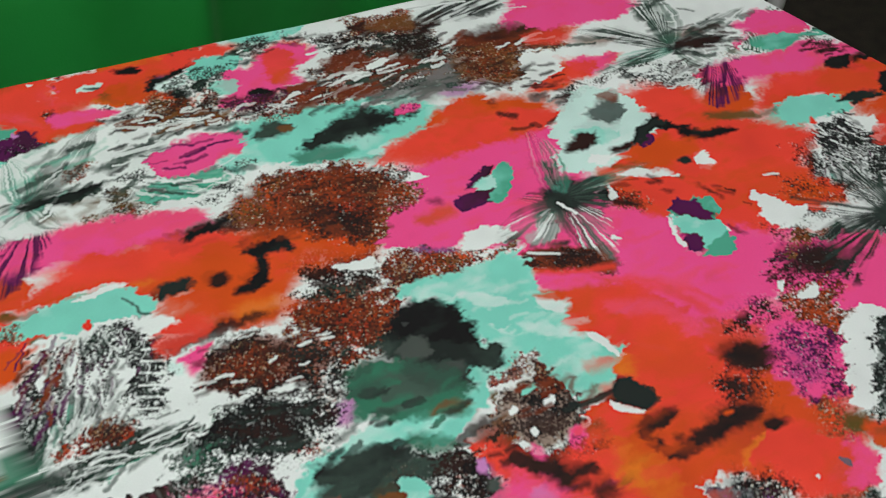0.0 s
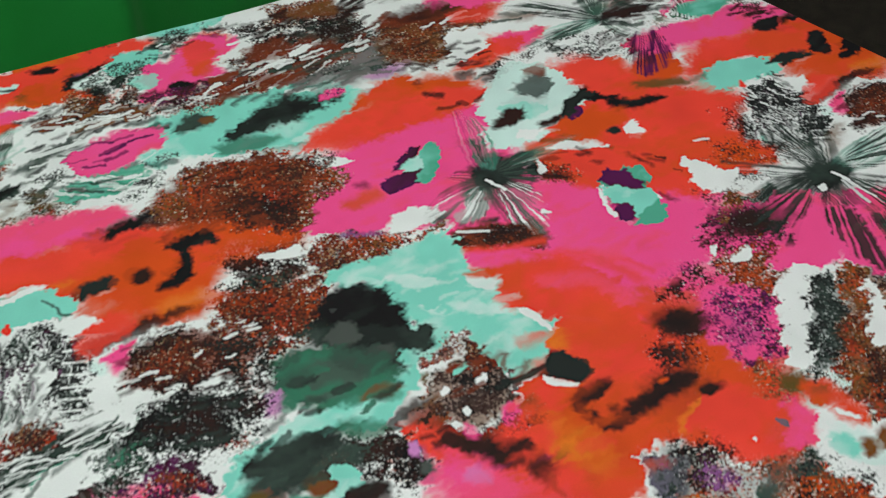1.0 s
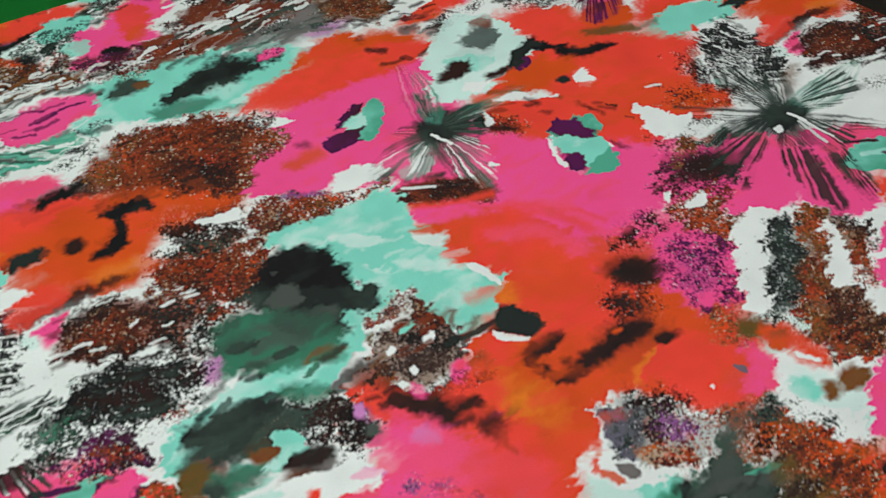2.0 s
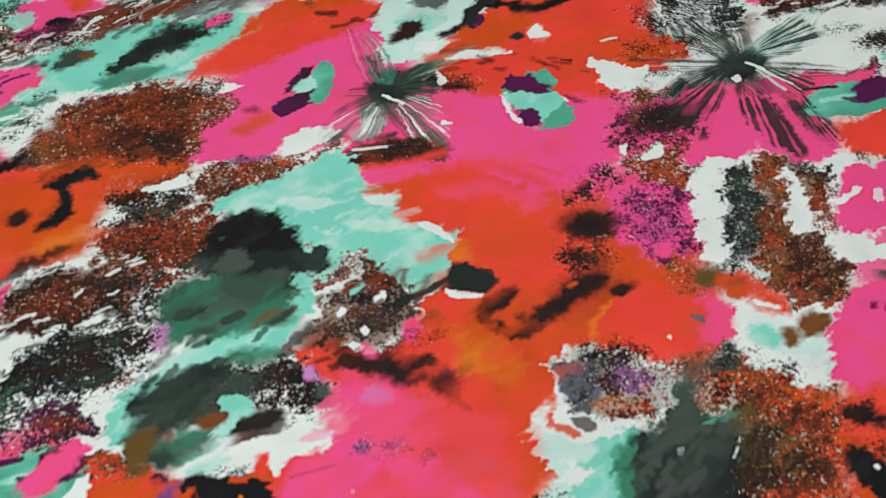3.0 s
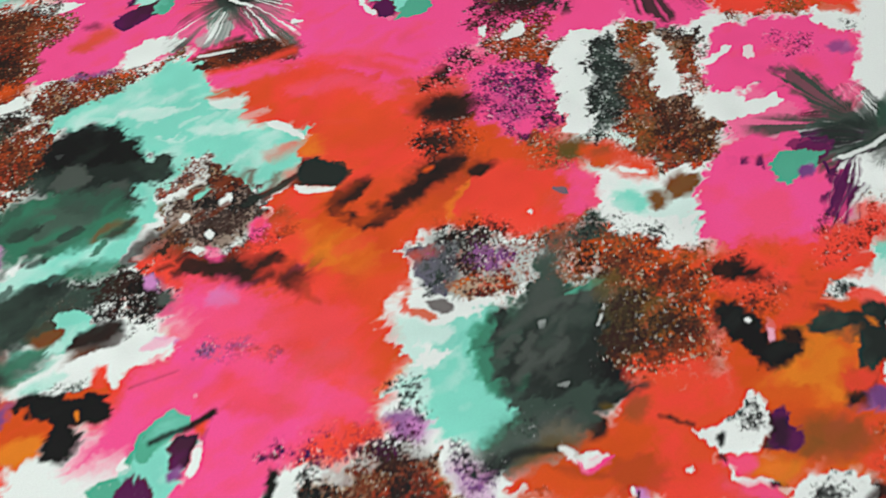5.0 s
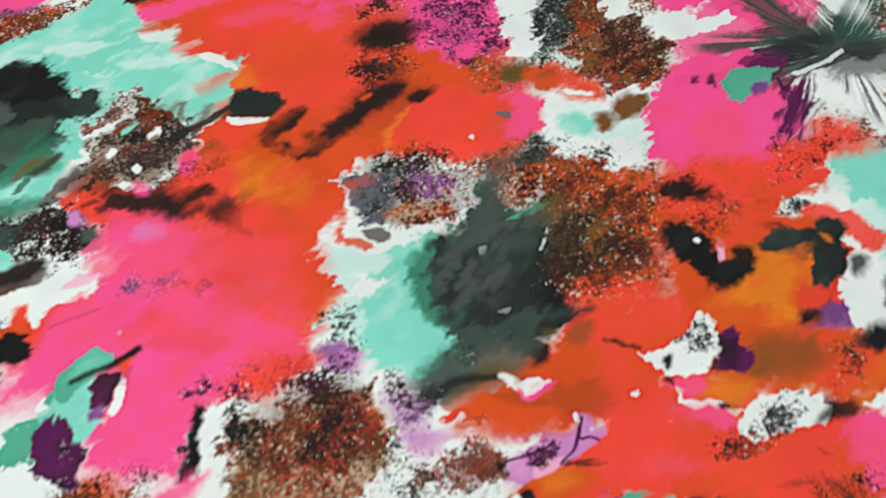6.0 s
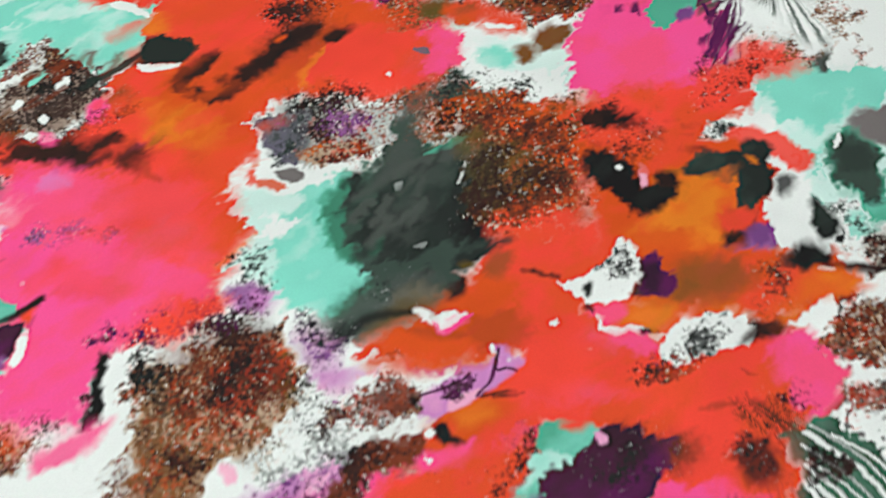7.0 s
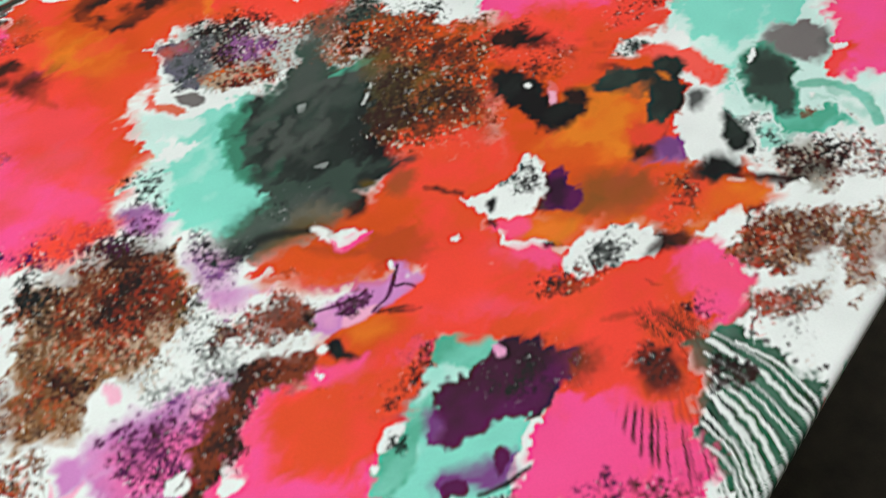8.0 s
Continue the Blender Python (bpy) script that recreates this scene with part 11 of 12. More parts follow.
grain("umber", .6, 6, (-117, 616), (-55, 612), (-56, 582), (-100, 584))
grain("brown", .55, 4, (-158, 629), (-126, 655), (-118, 648), (-141, 602), (-165, 600))
blot("black", 3, (-159, 565), (-152, 575), (-136, 581), (-122, 576), (-116, 566), (-128, 566), (-138, 564), (-139, 551), (-137, 537), (-144, 527), (-156, 534), (-152, 545), (-147, 552), (-151, 564))
blot("black", 3, (-161, 530), (-152, 536), (-142, 532), (-148, 525), (-161, 523))
blot("umber", 3, (-179, 538), (-172, 548), (-165, 541), (-169, 531), (-177, 530))
grain("umber", .7, 5, (-116, 547), (-84, 552), (-57, 542), (-61, 527), (-100, 533))
grain("slate", .55, 3, (-119, 528), (-88, 534), (-57, 531), (-57, 521), (-92, 521), (-115, 517))
grain("rust", .8, 5, (-119, 505), (-88, 520), (-46, 516), (-39, 496), (-59, 474), (-114, 484))
grain("rust", .7, 4, (-56, 565), (-20, 564), (21, 563), (55, 575), (54, 568), (11, 547), (-22, 531), (-53, 536))
grain("brown", .5, 3, (-12, 557), (55, 578), (54, 569), (-6, 539))
blot("white", 2, (-90, 553), (-68, 555), (-60, 561), (-55, 556), (-57, 548), (-80, 546))
blot("aqua", 5, (-50, 527), (-13, 540), (24, 551), (55, 575), (64, 544), (65, 524), (92, 517), (83, 497), (116, 483), (113, 465), (52, 481), (23, 496), (-18, 525))
blot("white", 3, (63, 522), (90, 517), (83, 505), (67, 510), full=.85)
blot("pale", 4, (-3, 525), (33, 524), (48, 511), (24, 509), full=.8)
blot("pale", 5, (42, 496), (85, 494), (107, 482), (60, 485), full=.7)
blot("black", 5, (-53, 488), (-39, 509), (-19, 519), (-3, 517), (15, 498), (21, 476), full=.9)
blot("red", 6, (88, 515), (127, 545), (116, 481), (85, 494), full=.85)
brush("red", 4, 6, (68, 546), (100, 544), (128, 551), full=.8)
blot("pink", 5, (66, 530), (84, 541), (108, 540), (90, 526), full=.9)
blot("orange", 3, (61, 522), (90, 527), (96, 516), (68, 518), full=.9)
blot("plum", 3, (14, 632), (29, 656), (41, 664), (39, 647), (22, 634))
blot("plum", 3, (4, 621), (27, 633), (47, 639), (48, 629), (30, 620), (12, 613))
blot("mint", 2.5, (40, 654), (47, 663), (60, 663), (58, 644), (47, 617), (36, 622), (44, 636))
blot("aqua", 2.5, (21, 637), (40, 654), (45, 646), (31, 635))
blot("plum", 3, (186, 616), (206, 626), (217, 614), (224, 596), (201, 604), full=.95)
blot("aqua", 2.5, (184, 606), (206, 603), (231, 598), (222, 578), (208, 574), (198, 588), (187, 590))
blot("mint", 2.5, (201, 563), (213, 579), (229, 589), (228, 567), (213, 561))
blot("mint", 2, (214, 618), (226, 624), (228, 612), (219, 610))
blot("plum", 2.5, (190, 583), (202, 587), (208, 574), (199, 566), (190, 574))
blot("white", 1.5, (182, 607), (186, 593), (186, 584), (192, 573), (188, 571), (182, 584))
blot("pink", 5, (311, 582), (345, 589), (371, 572), (408, 528), (409, 498), (383, 496), (352, 519), (328, 511), (321, 542), full=.9)
blot("umber", 9, (261, 562), (295, 572), (328, 579), (331, 559), (296, 547), (262, 549), full=.7)
blot("black", 8, (281, 568), (313, 572), (311, 553), (285, 553), full=.8)
grain("umber", .6, 7, (252, 560), (297, 578), (321, 555), (297, 522), (257, 529))
grain("brown", .7, 4, (276, 581), (299, 600), (295, 572), (270, 563))
streak("coal", .4, 1.2, (372, 612), 60, (300, 558), (335, 598), (367, 599), (335, 559), (307, 539))
streak("coal", .36, 1, (372, 669), 80, (354, 575), (384, 570), (399, 517), (384, 499), (360, 530))
streak("coal", .36, 1, (383, 645), 80, (392, 568), (413, 552), (418, 520), (404, 516))
streak("slate", .45, 1.2, (378, 617), 60, (338, 667), (358, 671), (381, 624), (372, 612), (338, 638))
streak("slate", .42, 1.2, (378, 617), 70, (392, 629), (448, 663), (455, 633), (418, 611), (385, 609))
streak("slate", .42, 1.2, (378, 617), 60, (382, 603), (415, 604), (427, 575), (407, 559), (386, 589))
blot("coal", 6, (354, 615), (381, 624), (395, 611), (373, 591), (356, 594), full=.85)
brush("white", 1, 3, (380, 609), (391, 600))
brush("white", 1, 2.5, (387, 602), (406, 580), full=.8)
brush("white", 1, 2.5, (386, 599), (399, 574), full=.7)
blot("white", 1.5, (362, 592), (369, 597), (370, 588), (365, 586))
grain("rust", .6, 5, (251, 524), (286, 542), (311, 526), (302, 498), (269, 498))
blot("white", 1.5, (266, 519), (286, 536), (290, 527), (281, 519))
blot("white", 1.5, (255, 532), (264, 540), (258, 523))
grain("umber", .55, 6, (200, 504), (245, 519), (250, 507), (229, 488), (199, 483))
grain("plum", .5, 6, (239, 498), (286, 501), (293, 456), (272, 428), (241, 444))
blot("umber", 7, (196, 470), (217, 477), (237, 473), (242, 462), (220, 455), (197, 460))
blot("black", 7, (199, 469), (224, 470), (225, 459), (201, 461), full=.7)
grain("brown", .8, 4, (350, 513), (364, 505), (362, 477), (345, 442), (326, 424), (315, 426), (337, 465))
grain("umber", .6, 4, (370, 498), (399, 493), (400, 476), (382, 462), (374, 475))
grain("coal", .75, 3, (320, 495), (337, 501), (340, 486), (329, 444), (318, 425), (303, 428), (312, 463))
blot("orange", 10, (130, 364), (173, 392), (221, 432), (249, 432), (214, 404), (188, 376), (158, 359), (135, 354), full=.6)
blot("umber", 3.5, (125, 405), (137, 416), (151, 422), (154, 418), (145, 407), (131, 399), wob=.6)
blot("umber", 3, (126, 400), (140, 392), (142, 384), (132, 392), wob=.6)
blot("umber", 3.5, (138, 382), (151, 391), (170, 402), (186, 416), (195, 421), (219, 421), (213, 410), (196, 402), (178, 396), (161, 389), (146, 378), (139, 377), wob=.6)
blot("umber", 3.5, (213, 407), (226, 412), (232, 407), (218, 398), wob=.6)
blot("orange", 1.5, (186, 414), (193, 418), (194, 414), (188, 412))
blot("red", 3, (205, 401), (228, 401), (266, 400), (280, 383), (268, 358), (234, 346), (205, 360), (193, 375), full=.9)
blot("pink", 7, (270, 394), (287, 382), (286, 366), (270, 353), (259, 359), (270, 376), full=.9)
blot("amber", 2.5, (191, 375), (196, 388), (213, 402), (214, 397), (199, 383), (194, 370), full=.7)
grain("umber", .4, 5, (190, 371), (218, 366), (243, 349), (232, 338), (192, 349))
blot("steel", 2, (259, 381), (267, 378), (270, 372), (263, 372), full=.9)
blot("white", 1.2, (240, 365), (244, 367), (243, 361))
blot("smoke", 6, (235, 337), (257, 346), (282, 355), (280, 338), (253, 326), (234, 321), full=.6)
grain("slate", .45, 4, (259, 342), (289, 354), (292, 332), (264, 324))
grain("umber", .65, 6, (250, 326), (279, 326), (303, 313), (316, 290), (287, 287), (258, 308))
grain("rust", .65, 6, (269, 327), (312, 316), (326, 297), (302, 273), (273, 290))
grain("black", .5, 6, (255, 289), (283, 296), (289, 275), (261, 257), (248, 267))
grain("olive", .5, 5, (262, 288), (291, 291), (285, 264), (261, 257))
grain("rust", .6, 5, (259, 261), (294, 270), (308, 253), (289, 241), (254, 247))
grain("umber", .55, 3, (175, 356), (202, 360), (226, 343), (218, 327), (184, 333))
grain("violet", .5, 4, (198, 348), (223, 344), (225, 326), (197, 331))
blot("steel", 5, (166, 353), (179, 357), (193, 353), (184, 321), (169, 317), (166, 332), full=.35)
grain("coal", .45, 4, (167, 353), (193, 355), (184, 321), (166, 320))
grain("violet", .4, 3, (167, 353), (182, 355), (178, 338))
grain("rust", .6, 3, (192, 326), (224, 322), (211, 302), (192, 311))
blot("white", 3, (390, 138), (421, 140), (459, 132), (426, 78), (391, 59), (377, 70), (370, 91))
blot("brown", 4, (388, 136), (406, 137), (434, 128), (419, 106), (397, 107), (383, 116), full=.7)
grain("brown", .8, 4, (387, 136), (403, 137), (424, 135), (432, 125), (419, 106), (401, 104), (387, 113), (380, 119))
grain("rust", .6, 4, (388, 136), (413, 136), (430, 126), (418, 110), (391, 114))
grain("brown", .7, 3, (373, 102), (392, 98), (413, 96), (395, 84), (377, 88))
blot("brown", 4, (432, 121), (452, 120), (432, 88), (413, 83), full=.6)
grain("brown", .7, 4, (432, 125), (453, 123), (430, 86), (412, 81), (419, 103))
grain("umber", .5, 3, (383, 86), (394, 78), (383, 68), (380, 75))
grain("umber", .6, 4, (419, 178), (447, 174), (455, 159), (440, 143), (419, 155))
brush("white", 2, 4, (405, 83), (420, 87), full=.9)
blot("white", 2, (411, 89), (418, 87), (416, 84), (411, 84))
blot("amber", 5, (383, 163), (405, 157), (411, 147), (390, 145), (377, 151), full=.8)
dabs("umber", 60, 26, 4, 30, (-215, 729), (-150, 760), (-75, 810), (10, 855), (9, 804), (-75, 732), (-143, 723), (-212, 701))
dabs("rust", 46, 28, 5, 30, (-144, 745), (-75, 794), (-2, 829), (9, 796), (-65, 747), (-124, 724))
dabs("slate", 40, 26, 4, 30, (-85, 770), (10, 821), (48, 797), (6, 749), (-65, 740), (-105, 746))
dabs("white", 36, 22, 3, 30, (-214, 722), (-144, 745), (-65, 794), (11, 837), (8, 788), (-85, 739))
dabs("grey", 24, 26, 4, 30, (-65, 747), (9, 796), (41, 773), (-6, 741))
dabs("umber", 40, 18, 3.5, 25, (-285, 720), (-216, 744), (-181, 723), (-225, 686), (-272, 693))
dabs("brown", 24, 18, 4, 25, (-274, 706), (-211, 736), (-171, 716), (-235, 693))
dabs("white", 20, 18, 3, 25, (-284, 713), (-192, 737), (-180, 708), (-253, 693))
dabs("coal", 20, 16, 3, 25, (-192, 806), (-148, 828), (-107, 834), (-156, 791), (-185, 775))
dabs("umber", 40, 22, 4, 28, (-107, 834), (-33, 866), (13, 872), (-13, 812), (-86, 801))
blot("brown", 6, (-65, 852), (-11, 867), (-12, 841), (-55, 835), full=.8)
blot("rust", 6, (-106, 797), (-65, 810), (-50, 794), (-85, 778), full=.7)
blot("rust", 5, (-90, 762), (-40, 763), (-55, 748), (-90, 743), full=.7)
blot("slate", 5, (-44, 827), (-2, 837), (8, 816), (-24, 803), (-55, 810), full=.6)
grain("umber", .6, 4, (-39, 836), (8, 829), (-3, 804), (-34, 807))
blot("white", 2, (-65, 786), (-45, 803), (-37, 799), (-55, 785))
blot("brown", 6, (18, 808), (56, 826), (85, 798), (77, 766), (41, 765), (12, 788), full=.7)
grain("rust", .6, 5, (19, 821), (71, 822), (67, 774), (26, 765))
dabs("umber", 24, 16, 3, 20, (18, 804), (81, 814), (81, 758), (25, 757))
blot("umber", 6, (25, 834), (53, 856), (96, 858), (89, 840), (51, 826), full=.6)
blot("pink", 4, (84, 866), (100, 893), (202, 897), (191, 870), (140, 855), (90, 849))
blot("red", 5, (90, 844), (140, 859), (131, 829), (87, 823), full=.8)
blot("pink", 3, (122, 803), (178, 817), (170, 801), (130, 783), full=.8)
blot("red", 4, (82, 766), (122, 799), (154, 800), (140, 780), (96, 755), full=.9)
blot("white", 2, (81, 806), (113, 815), (117, 799), (120, 787), (92, 767), (77, 770))
dabs("umber", 18, 16, 3, 20, (79, 790), (117, 799), (113, 767), (81, 758))
streak("slate", .4, 1.5, (225, 827), 60, (138, 842), (173, 856), (212, 831), (189, 822))
streak("slate", .4, 1.5, (225, 827), 60, (146, 784), (205, 818), (221, 819), (172, 784))
streak("slate", .4, 1.5, (225, 827), 50, (193, 879), (219, 898), (237, 845), (224, 836))
streak("slate", .4, 1.5, (225, 827), 50, (263, 863), (289, 882), (279, 859), (234, 832))
dabs("umber", 20, 16, 3, 15, (240, 862), (297, 864), (292, 821), (243, 819))
blot("umber", 5, (227, 823), (270, 846), (280, 837), (255, 824), full=.8)
dabs("umber", 26, 14, 2.5, 40, (218, 802), (250, 803), (249, 770), (211, 762))
dabs("white", 14, 14, 2.5, 40, (218, 802), (250, 803), (249, 770), (211, 762))
blot("mint", 4, (310, 847), (350, 853), (365, 844), (332, 826), (305, 830), full=.8)
blot("pink", 4, (291, 864), (335, 884), (365, 867), (343, 848), (300, 856))
blot("pink", 5, (278, 804), (319, 817), (362, 814), (370, 802), (312, 788), (272, 779), full=.9)
dabs("umber", 20, 14, 3, 20, (358, 840), (401, 833), (385, 815), (358, 818))
streak("plum", .34, 1, (270, 846), 110, (250, 799), (282, 800), (276, 748), (252, 736), (239, 747))
blot("pale", 4, (105, 721), (116, 752), (149, 768), (171, 745), (185, 734), (186, 708), (151, 679), (111, 672), full=.8)
blot("coal", 4, (128, 729), (157, 749), (168, 741), (162, 719), (141, 715), full=.85)
blot("rust", 3, (141, 748), (156, 760), (168, 753), (161, 741), full=.8)
blot("aqua", 4, (110, 703), (141, 711), (160, 704), (137, 686), full=.7)
blot("umber", 3, (102, 678), (120, 700), (140, 704), (133, 689), (111, 675))
blot("umber", 3, (144, 683), (168, 694), (172, 687), (151, 678))
blot("coal", 3, (171, 712), (189, 727), (209, 723), (186, 712), (177, 687), (170, 690))
blot("black", 3, (207, 712), (230, 706), (258, 713), (267, 710), (234, 698), (214, 698))
blot("orange", 4, (149, 669), (182, 687), (225, 702), (226, 684), (193, 666), full=.8)
dabs("coal", 46, 14, 2.2, 140, (331, 719), (372, 734), (397, 712), (387, 669), (340, 661))
dabs("umber", 22, 12, 2, 140, (329, 711), (380, 727), (391, 683), (342, 668))
dabs("white", 22, 12, 2, 140, (329, 711), (380, 727), (391, 683), (342, 668))
dabs("umber", 40, 16, 3, 20, (-183, 481), (-83, 501), (-74, 432), (-150, 405), (-179, 432))
dabs("white", 18, 12, 2, 20, (-183, 481), (-83, 501), (-74, 432), (-150, 405), (-179, 432))
dabs("coal", 30, 14, 2.5, 20, (-166, 423), (-90, 432), (-97, 387), (-171, 387))
dabs("rust", 24, 16, 3, 20, (-130, 648), (-47, 662), (-48, 580), (-127, 579))
dabs("umber", 26, 14, 2.5, 20, (-153, 654), (-42, 662), (-44, 580), (-136, 579))
dabs("plum", 22, 20, 2.5, 75, (-309, 462), (-270, 481), (-262, 406), (-293, 397))
dabs("coal", 36, 18, 2.2, 75, (-311, 471), (-211, 486), (-211, 414), (-288, 393))
dabs("rust", 16, 16, 2.5, 75, (-308, 457), (-268, 471), (-270, 415), (-295, 406))
dabs("slate", 24, 34, 2.5, 28, (-297, 364), (-195, 405), (-182, 392), (-260, 354))
dabs("white", 16, 34, 2, 28, (-297, 364), (-195, 405), (-182, 392), (-260, 354))
dabs("coal", 18, 16, 5, 30, (191, 302), (255, 310), (261, 276), (229, 231), (186, 249))
dabs("smoke", 12, 18, 5, 30, (197, 301), (250, 295), (244, 257), (207, 244))
dabs("olive", 16, 14, 5, 25, (262, 309), (307, 280), (283, 239), (250, 255))
dabs("umber", 22, 8, 3, 25, (264, 317), (322, 301), (295, 236), (259, 253))
dabs("orange", 18, 26, 7, 25, (104, 459), (185, 480), (200, 388), (147, 314), (113, 348))
dabs("red", 16, 30, 8, 25, (89, 506), (229, 496), (160, 371), (70, 334))
dabs("rose", 16, 26, 7, 25, (120, 556), (247, 565), (229, 496), (143, 503))
dabs("pale", 18, 22, 4, 25, (-40, 530), (62, 542), (114, 472), (39, 477))
dabs("teal", 12, 18, 5, 30, (-78, 448), (7, 445), (-3, 405), (-64, 412))
dabs("coal", 12, 16, 5, 30, (-78, 448), (7, 445), (-13, 364), (-91, 352))
dabs("rust", 12, 14, 4, 30, (43, 440), (103, 454), (89, 408), (45, 401))
blot("white", 2, (107, 425), (120, 419), (135, 418), (123, 415), (111, 418), wob=.5)
blot("coal", 2, (109, 438), (117, 447), (135, 438), (143, 429), (137, 419), (124, 420), (112, 427), wob=.35)
brush("coal", 2, 4, (75, 418), (95, 426), (112, 435), full=.9)
blot("white", 1.5, (95, 488), (109, 487), (121, 469), (122, 463), (112, 473), wob=.5)
blot("olive", 9, (263, 291), (286, 296), (301, 278), (293, 256), (267, 246), (255, 258), full=.5)
blot("coal", 10, (263, 296), (281, 293), (282, 272), (266, 250), (251, 255), full=.5)
grain("umber", .5, 6, (266, 303), (298, 296), (297, 259), (271, 240), (251, 251))
grain("rust", .5, 6, (260, 252), (300, 250), (298, 231), (268, 232))
blot("pink", 6, (20, 260), (48, 260), (55, 228), (37, 205), (11, 217), (16, 241), full=.8)
blot("plum", 3, (9, 255), (18, 265), (28, 266), (25, 255), (19, 247), (11, 246), wob=.6)
blot("aqua", 3, (-7, 262), (4, 271), (12, 259), (8, 247), (17, 241), (10, 232), (-1, 232), (-8, 243), wob=.6)
blot("mint", 3, (-7, 262), (6, 277), (21, 281), (27, 274), (10, 265), (-2, 254), wob=.6)
brush("black", 2, 3.5, (4, 267), (15, 270), (28, 271), (40, 277), full=.9)
blot("violet", 3, (10, 247), (18, 249), (17, 242), (10, 241), wob=.6)
blot("white", 1.5, (26, 258), (31, 257), (26, 244), (20, 240), (19, 243), (23, 250), wob=.6)
blot("plum", 4, (-8, 251), (1, 245), (3, 234), (-4, 230), (3, 217), (5, 207), (-10, 209))
grain("black", .4, 4, (-9, 237), (4, 232), (5, 207), (-10, 209))
blot("white", 3, (207, 208), (213, 207), (215, 201), (214, 194), (212, 196), full=.9)
grain("olive", .45, 5, (111, 168), (136, 171), (143, 156), (122, 149), (107, 158))
grain("ash", .5, 4, (120, 153), (153, 158), (170, 154), (154, 139), (130, 137))
blot("rust", 6, (130, 100), (136, 116), (150, 130), (164, 139), (180, 146), (192, 139), (189, 132), (169, 131), (156, 125), (148, 109), (138, 94), full=.6)
grain("umber", .6, 4, (132, 99), (138, 118), (152, 132), (169, 141), (191, 140), (187, 133), (164, 130), (149, 114), (138, 94))
blot("red", 14, (76, 336), (115, 354), (141, 327), (141, 279), (110, 268), (82, 297), full=.55)
blot("rose", 12, (47, 351), (84, 349), (91, 313), (60, 305), (39, 325), full=.5)
brush("red", 6, 14, (36, 288), (66, 307), (95, 304), full=.5)
brush("pink", 6, 12, (54, 304), (85, 277), (115, 251), full=.5)
brush("red", 5, 10, (141, 537), (172, 526), (192, 506), full=.6)
brush("rose", 5, 12, (121, 512), (160, 511), (180, 491), full=.6)
blot("orange", 10, (132, 488), (165, 494), (183, 469), (153, 439), (125, 453), full=.5)

LATTICE = [(i * SHIFT_T + j * SHIFT_U) for i in range(-3, 4) for j in range(-2, 3) if (i, j) != (0, 0)]
for by in LATTICE:
    for s in STROKES:
        paint(*s, by=by)
for s in STROKES:
    paint(*s)


def blurred(a, n):
    """A running mean over n cells both ways."""
    for axis in (0, 1):
        c = np.cumsum(a, axis=axis, dtype=np.float64)
        lead = np.roll(c, -(n // 2), axis)
        lag = np.roll(c, n - n // 2, axis)
        a = ((lead - lag) / n).astype(np.float32)
    return a


# the dye's edges stay crisp on the weave
mean = blurred(canvas, 5)
mean[:8], mean[-8:], mean[:, :8], mean[:, -8:] = canvas[:8], canvas[-8:], canvas[:, :8], canvas[:, -8:]
canvas = np.clip(canvas + 0.42 * (canvas - mean), 0.003, 0.97)


def dye_at(x, y):
    """The print's colour at places in metres."""
    fx, fy = np.clip((x - X0) / MM, 0, NX - 1.01), np.clip((y - Y0) / MM, 0, NY - 1.01)
    i, j = fx.astype(int), fy.astype(int)
    a, b = (fx - i)[:, None], (fy - j)[:, None]
    return (canvas[j, i] * (1 - a) + canvas[j, i + 1] * a) * (1 - b) + (canvas[j + 1, i] * (1 - a) + canvas[j + 1, i + 1] * a) * b


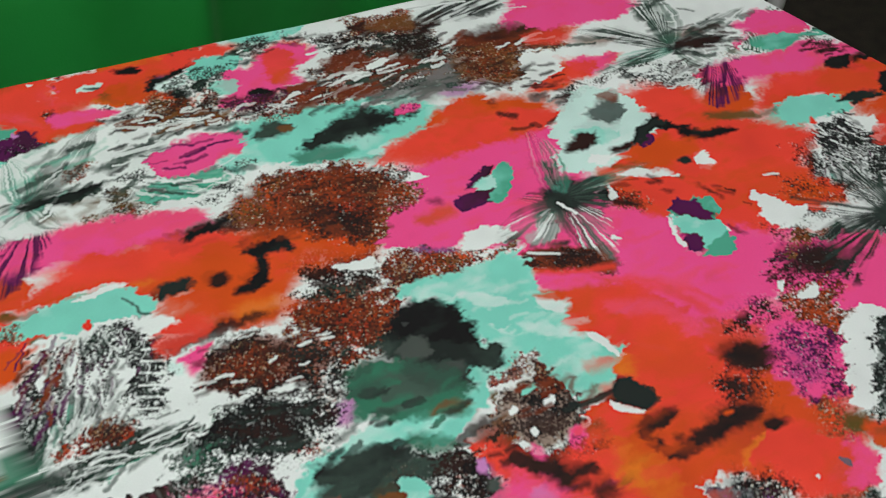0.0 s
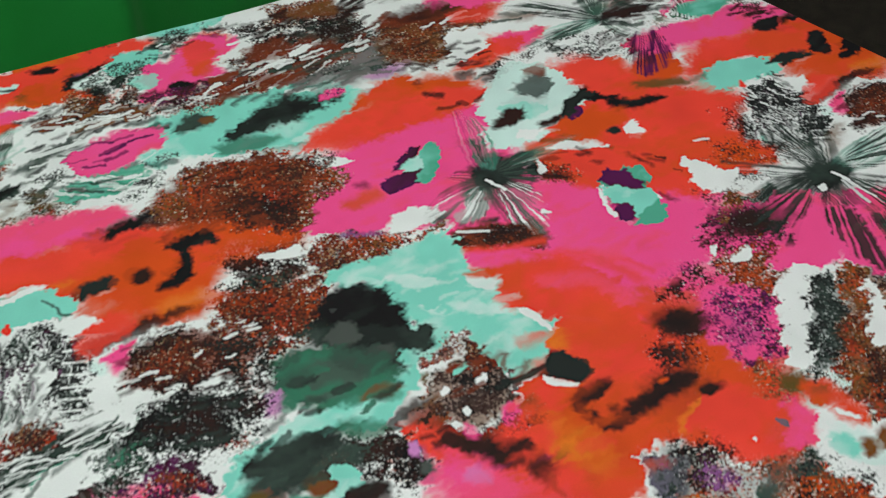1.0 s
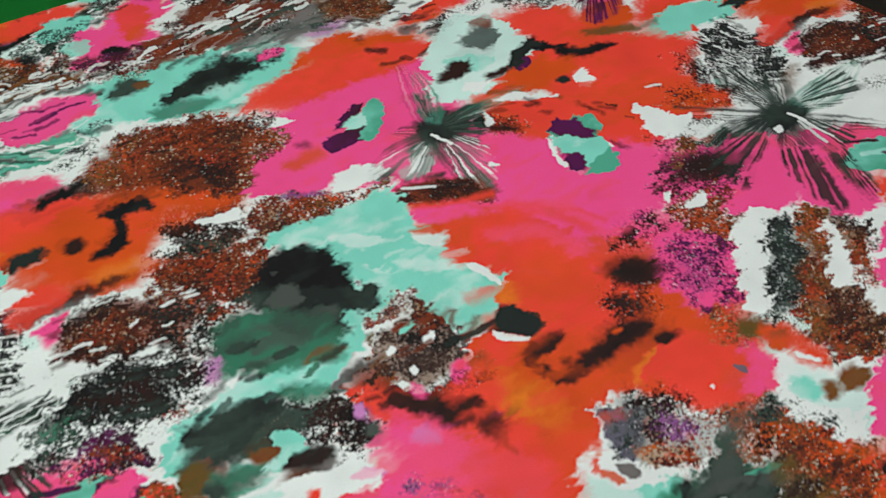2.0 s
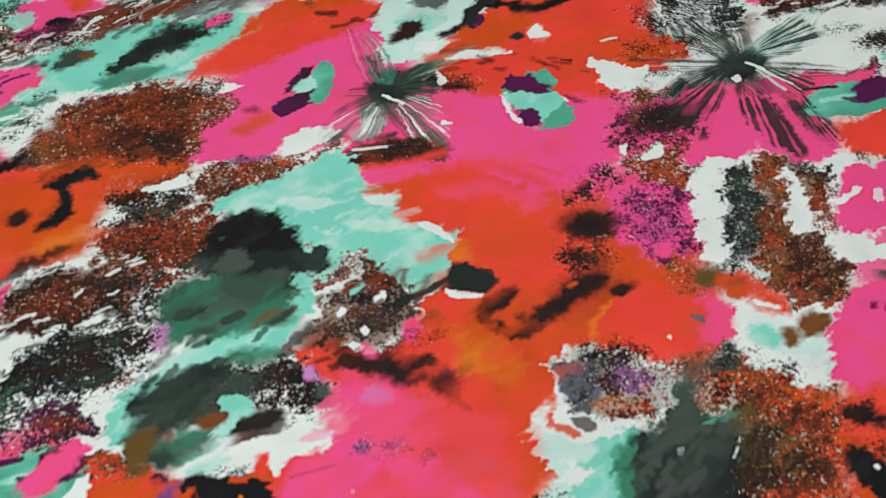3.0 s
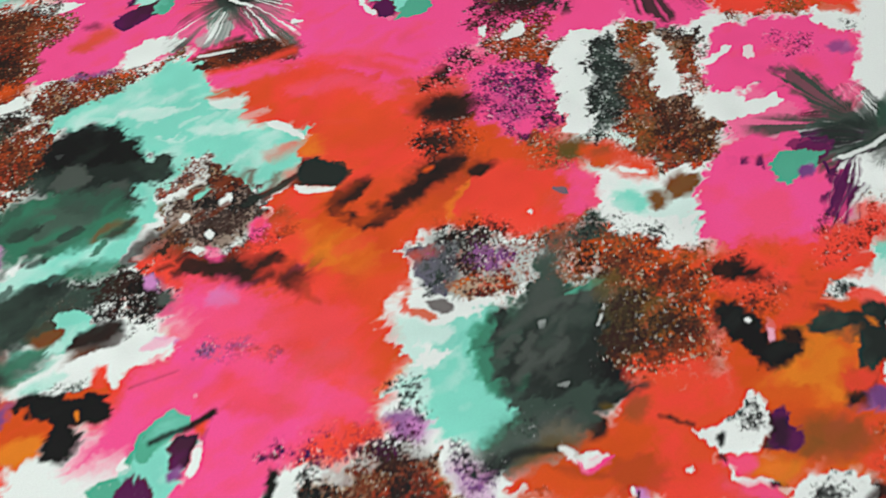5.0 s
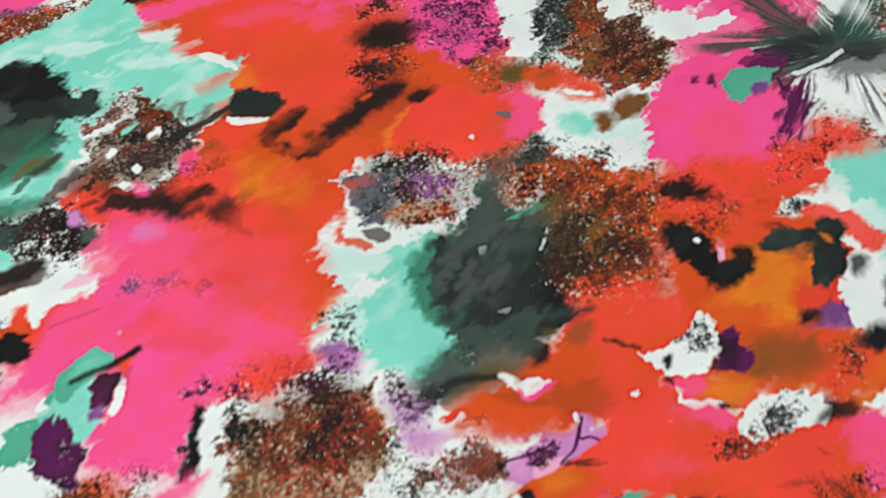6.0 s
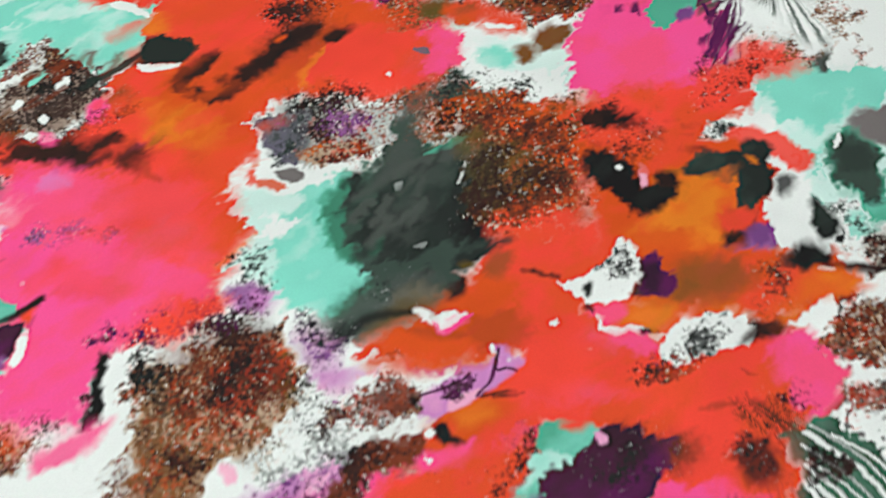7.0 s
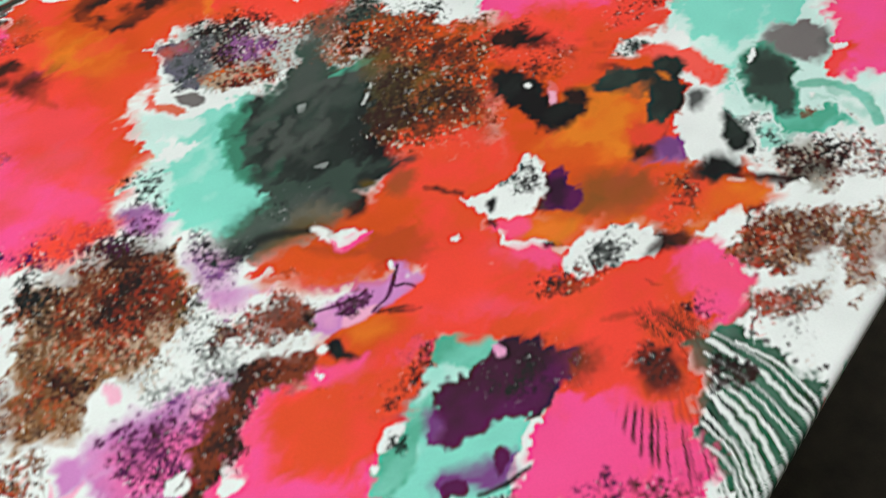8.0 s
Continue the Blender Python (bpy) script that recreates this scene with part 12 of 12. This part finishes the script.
def printed_cloth():
    """One woven sheet, finest where it lies nearest, its rims turned down round the table's edge."""
    rows, coarse, fine, rim = 1200, 30, 1050, 6
    vs = np.linspace(0, 1, rows) ** 1.12
    us = np.r_[np.linspace(0, 1, coarse, endpoint=False), np.linspace(1, 2, fine)]
    gx, gy = np.empty((rows, len(us))), np.empty((rows, len(us)))
    for k, v in enumerate(vs):
        a, b = edge_left(v), edge_right(v)
        split = 0.42 * (1 - v) + 0.33 * v
        s = np.where(us < 1, us * split, split + (us - 1) * (1 - split))
        gx[k], gy[k] = a.x + (b.x - a.x) * s, a.y + (b.y - a.y) * s
    gz = TOP + 0.0012 * np.sin(gx * 9 + gy * 4) * np.sin(gy * 7 - gx * 3) + 0.0006 * np.sin(gx * 31 + gy * 17)
    nr, nc = gx.shape
    idx = np.arange(nr * nc).reshape(nr, nc)
    co = [np.stack([gx, gy, gz], -1).reshape(-1, 3)]
    quads = [np.stack([idx[:-1, :-1], idx[:-1, 1:], idx[1:, 1:], idx[1:, :-1]], -1).reshape(-1, 4)]
    loop = np.r_[idx[0, :], idx[1:, -1], idx[-1, -2::-1], idx[-2:0:-1, 0]]
    base = co[0][loop]
    nxt, prv = np.roll(base, -1, 0), np.roll(base, 1, 0)
    out = np.stack([(nxt - prv)[:, 1], -(nxt - prv)[:, 0]], -1)
    out /= np.linalg.norm(out, axis=1)[:, None] + 1e-9
    last, count = loop, nr * nc
    for k in range(1, rim + 1):
        ang = min(1.0, k / 5) * math.pi / 2
        r = 0.004
        down = r * (1 - math.cos(ang)) + max(0, k - 5) * 0.006
        ringco = base.copy()
        ringco[:, :2] += out * (r * math.sin(ang))
        ringco[:, 2] -= down
        here = np.arange(count, count + len(loop))
        count += len(loop)
        co.append(ringco)
        quads.append(np.stack([last, here, np.roll(here, -1), np.roll(last, -1)], -1))
        last = here
    co, quads = np.concatenate(co), np.concatenate(quads)
    me = bpy.data.meshes.new("printed_cloth")
    me.vertices.add(len(co))
    me.vertices.foreach_set("co", co.astype(np.float32).ravel())
    me.loops.add(quads.size)
    me.loops.foreach_set("vertex_index", quads.astype(np.int32).ravel())
    me.polygons.add(len(quads))
    me.polygons.foreach_set("loop_start", np.arange(0, quads.size, 4, dtype=np.int32))
    me.update(calc_edges=True)
    me.polygons.foreach_set("use_smooth", np.ones(len(quads), bool))
    att = me.attributes.new("dye", "FLOAT_COLOR", "POINT")
    rgb = np.ones((len(co), 4), np.float32)
    rgb[:, :3] = np.clip(dye_at(co[:, 0], co[:, 1]), 0.003, 0.97)
    att.data.foreach_set("color", rgb.ravel())
    me.materials.append(COTTON)
    return tagged(new("printed_cloth", me), "white cotton with pink, orange and aqua print spread on table", "cloth")


printed_cloth()


# ---------- green curtain behind the table ----------
def green_curtain():
    along = (BR - BL).normalized()
    back = Vector((-along.y, along.x))
    bm = bmesh.new()
    grid = []
    cols, rows = 260, 60
    for j in range(rows + 1):
        z = 0.02 + 2.2 * j / rows
        line = []
        for i in range(cols + 1):
            s = -0.5 + 1.5 * i / cols
            off = 0.10 + 0.012 * math.sin(s * 9 + 0.6) + 0.008 * math.sin(s * 23 + z * 1.5) + 0.004 * math.sin(s * 47 - z * 3)
            off += 0.03 / (1 + math.exp(-(s - 0.672) * 260)) + 0.5 * max(0.0, s - 0.675)
            off += 0.006 * math.exp(-((s - 0.42 - 0.5 * (z - 0.8)) / 0.03) ** 2) + 0.005 * math.exp(-((s - 0.55 + 0.3 * (z - 0.8)) / 0.05) ** 2)
            p = BL + along * s + back * off
            line.append(bm.verts.new((p.x, p.y, z)))
        grid.append(line)
    for j in range(rows):
        for i in range(cols):
            bm.faces.new((grid[j][i], grid[j][i + 1], grid[j + 1][i + 1], grid[j + 1][i])).smooth = True
    bmesh.ops.solidify(bm, geom=bm.faces[:], thickness=0.002)
    return tagged(part("green_curtain", bm, GREEN), "bright green cloth backdrop hanging in soft folds behind the table", "curtain")


green_curtain()


# ---------- beyond the table ----------
def round_bar(radius, z0, z1, at, sides=20):
    bm = bmesh.new()
    bmesh.ops.create_cone(bm, cap_ends=True, segments=sides, radius1=radius, radius2=radius, depth=z1 - z0,
                          matrix=Matrix.Translation((at[0], at[1], (z0 + z1) / 2)))
    bmesh.ops.bevel(bm, geom=[e for e in bm.edges if abs(e.verts[0].co.z - e.verts[1].co.z) < 1e-6], offset=min(radius, z1 - z0) * 0.2, segments=2, affect="EDGES")
    for f in bm.faces:
        f.smooth = len(f.verts) == 4
    return bm


def white_stand(x, y):
    stand = tagged(empty("white_stand", (x, y, 0)), "slim white painted stand on a round base", "stand")
    part("base", round_bar(0.11, 0.0, 0.018, (0, 0)), WHITEPAINT, stand)
    part("pole", round_bar(0.013, 0.018, 0.95, (0, 0)), WHITEPAINT, stand)
    part("cap", round_bar(0.017, 0.95, 0.975, (0, 0)), WHITEPAINT, stand)


def stool(x, y):
    ob = tagged(empty("stool", (x, y, 0)), "dark stained wooden stool on the carpet", "stool")
    part("seat", box((0.34, 0.34, 0.032), (0, 0, 0.444), 0.008), DARKWOOD, ob)
    for i, j in ((-1, -1), (1, -1), (1, 1), (-1, 1)):
        part("leg", box((0.034, 0.034, 0.428), (i * 0.14, j * 0.14, 0.214), 0.004), DARKWOOD, ob)
    for j in (-1, 1):
        part("stretcher", box((0.246, 0.018, 0.024), (0, j * 0.14, 0.16), 0.003), DARKWOOD, ob)


white_stand(0.567, 1.377)
stool(1.22, 2.016)

# ---------- ceiling lamps ----------
for x, y in ((0.1, 0.4), (-1.3, -0.7)):
    lamp = tagged(empty("ceiling_light", (x, y, 2.6)), "flat white ceiling light panel", "ceiling light", "ceiling lights")
    part("frame", box((1.26, 0.66, 0.05), (0, 0, -0.025), 0.006), WHITEPAINT, lamp)
    part("diffuser", box((1.2, 0.6, 0.006), (0, 0, -0.053)), LAMPGLOW, lamp)
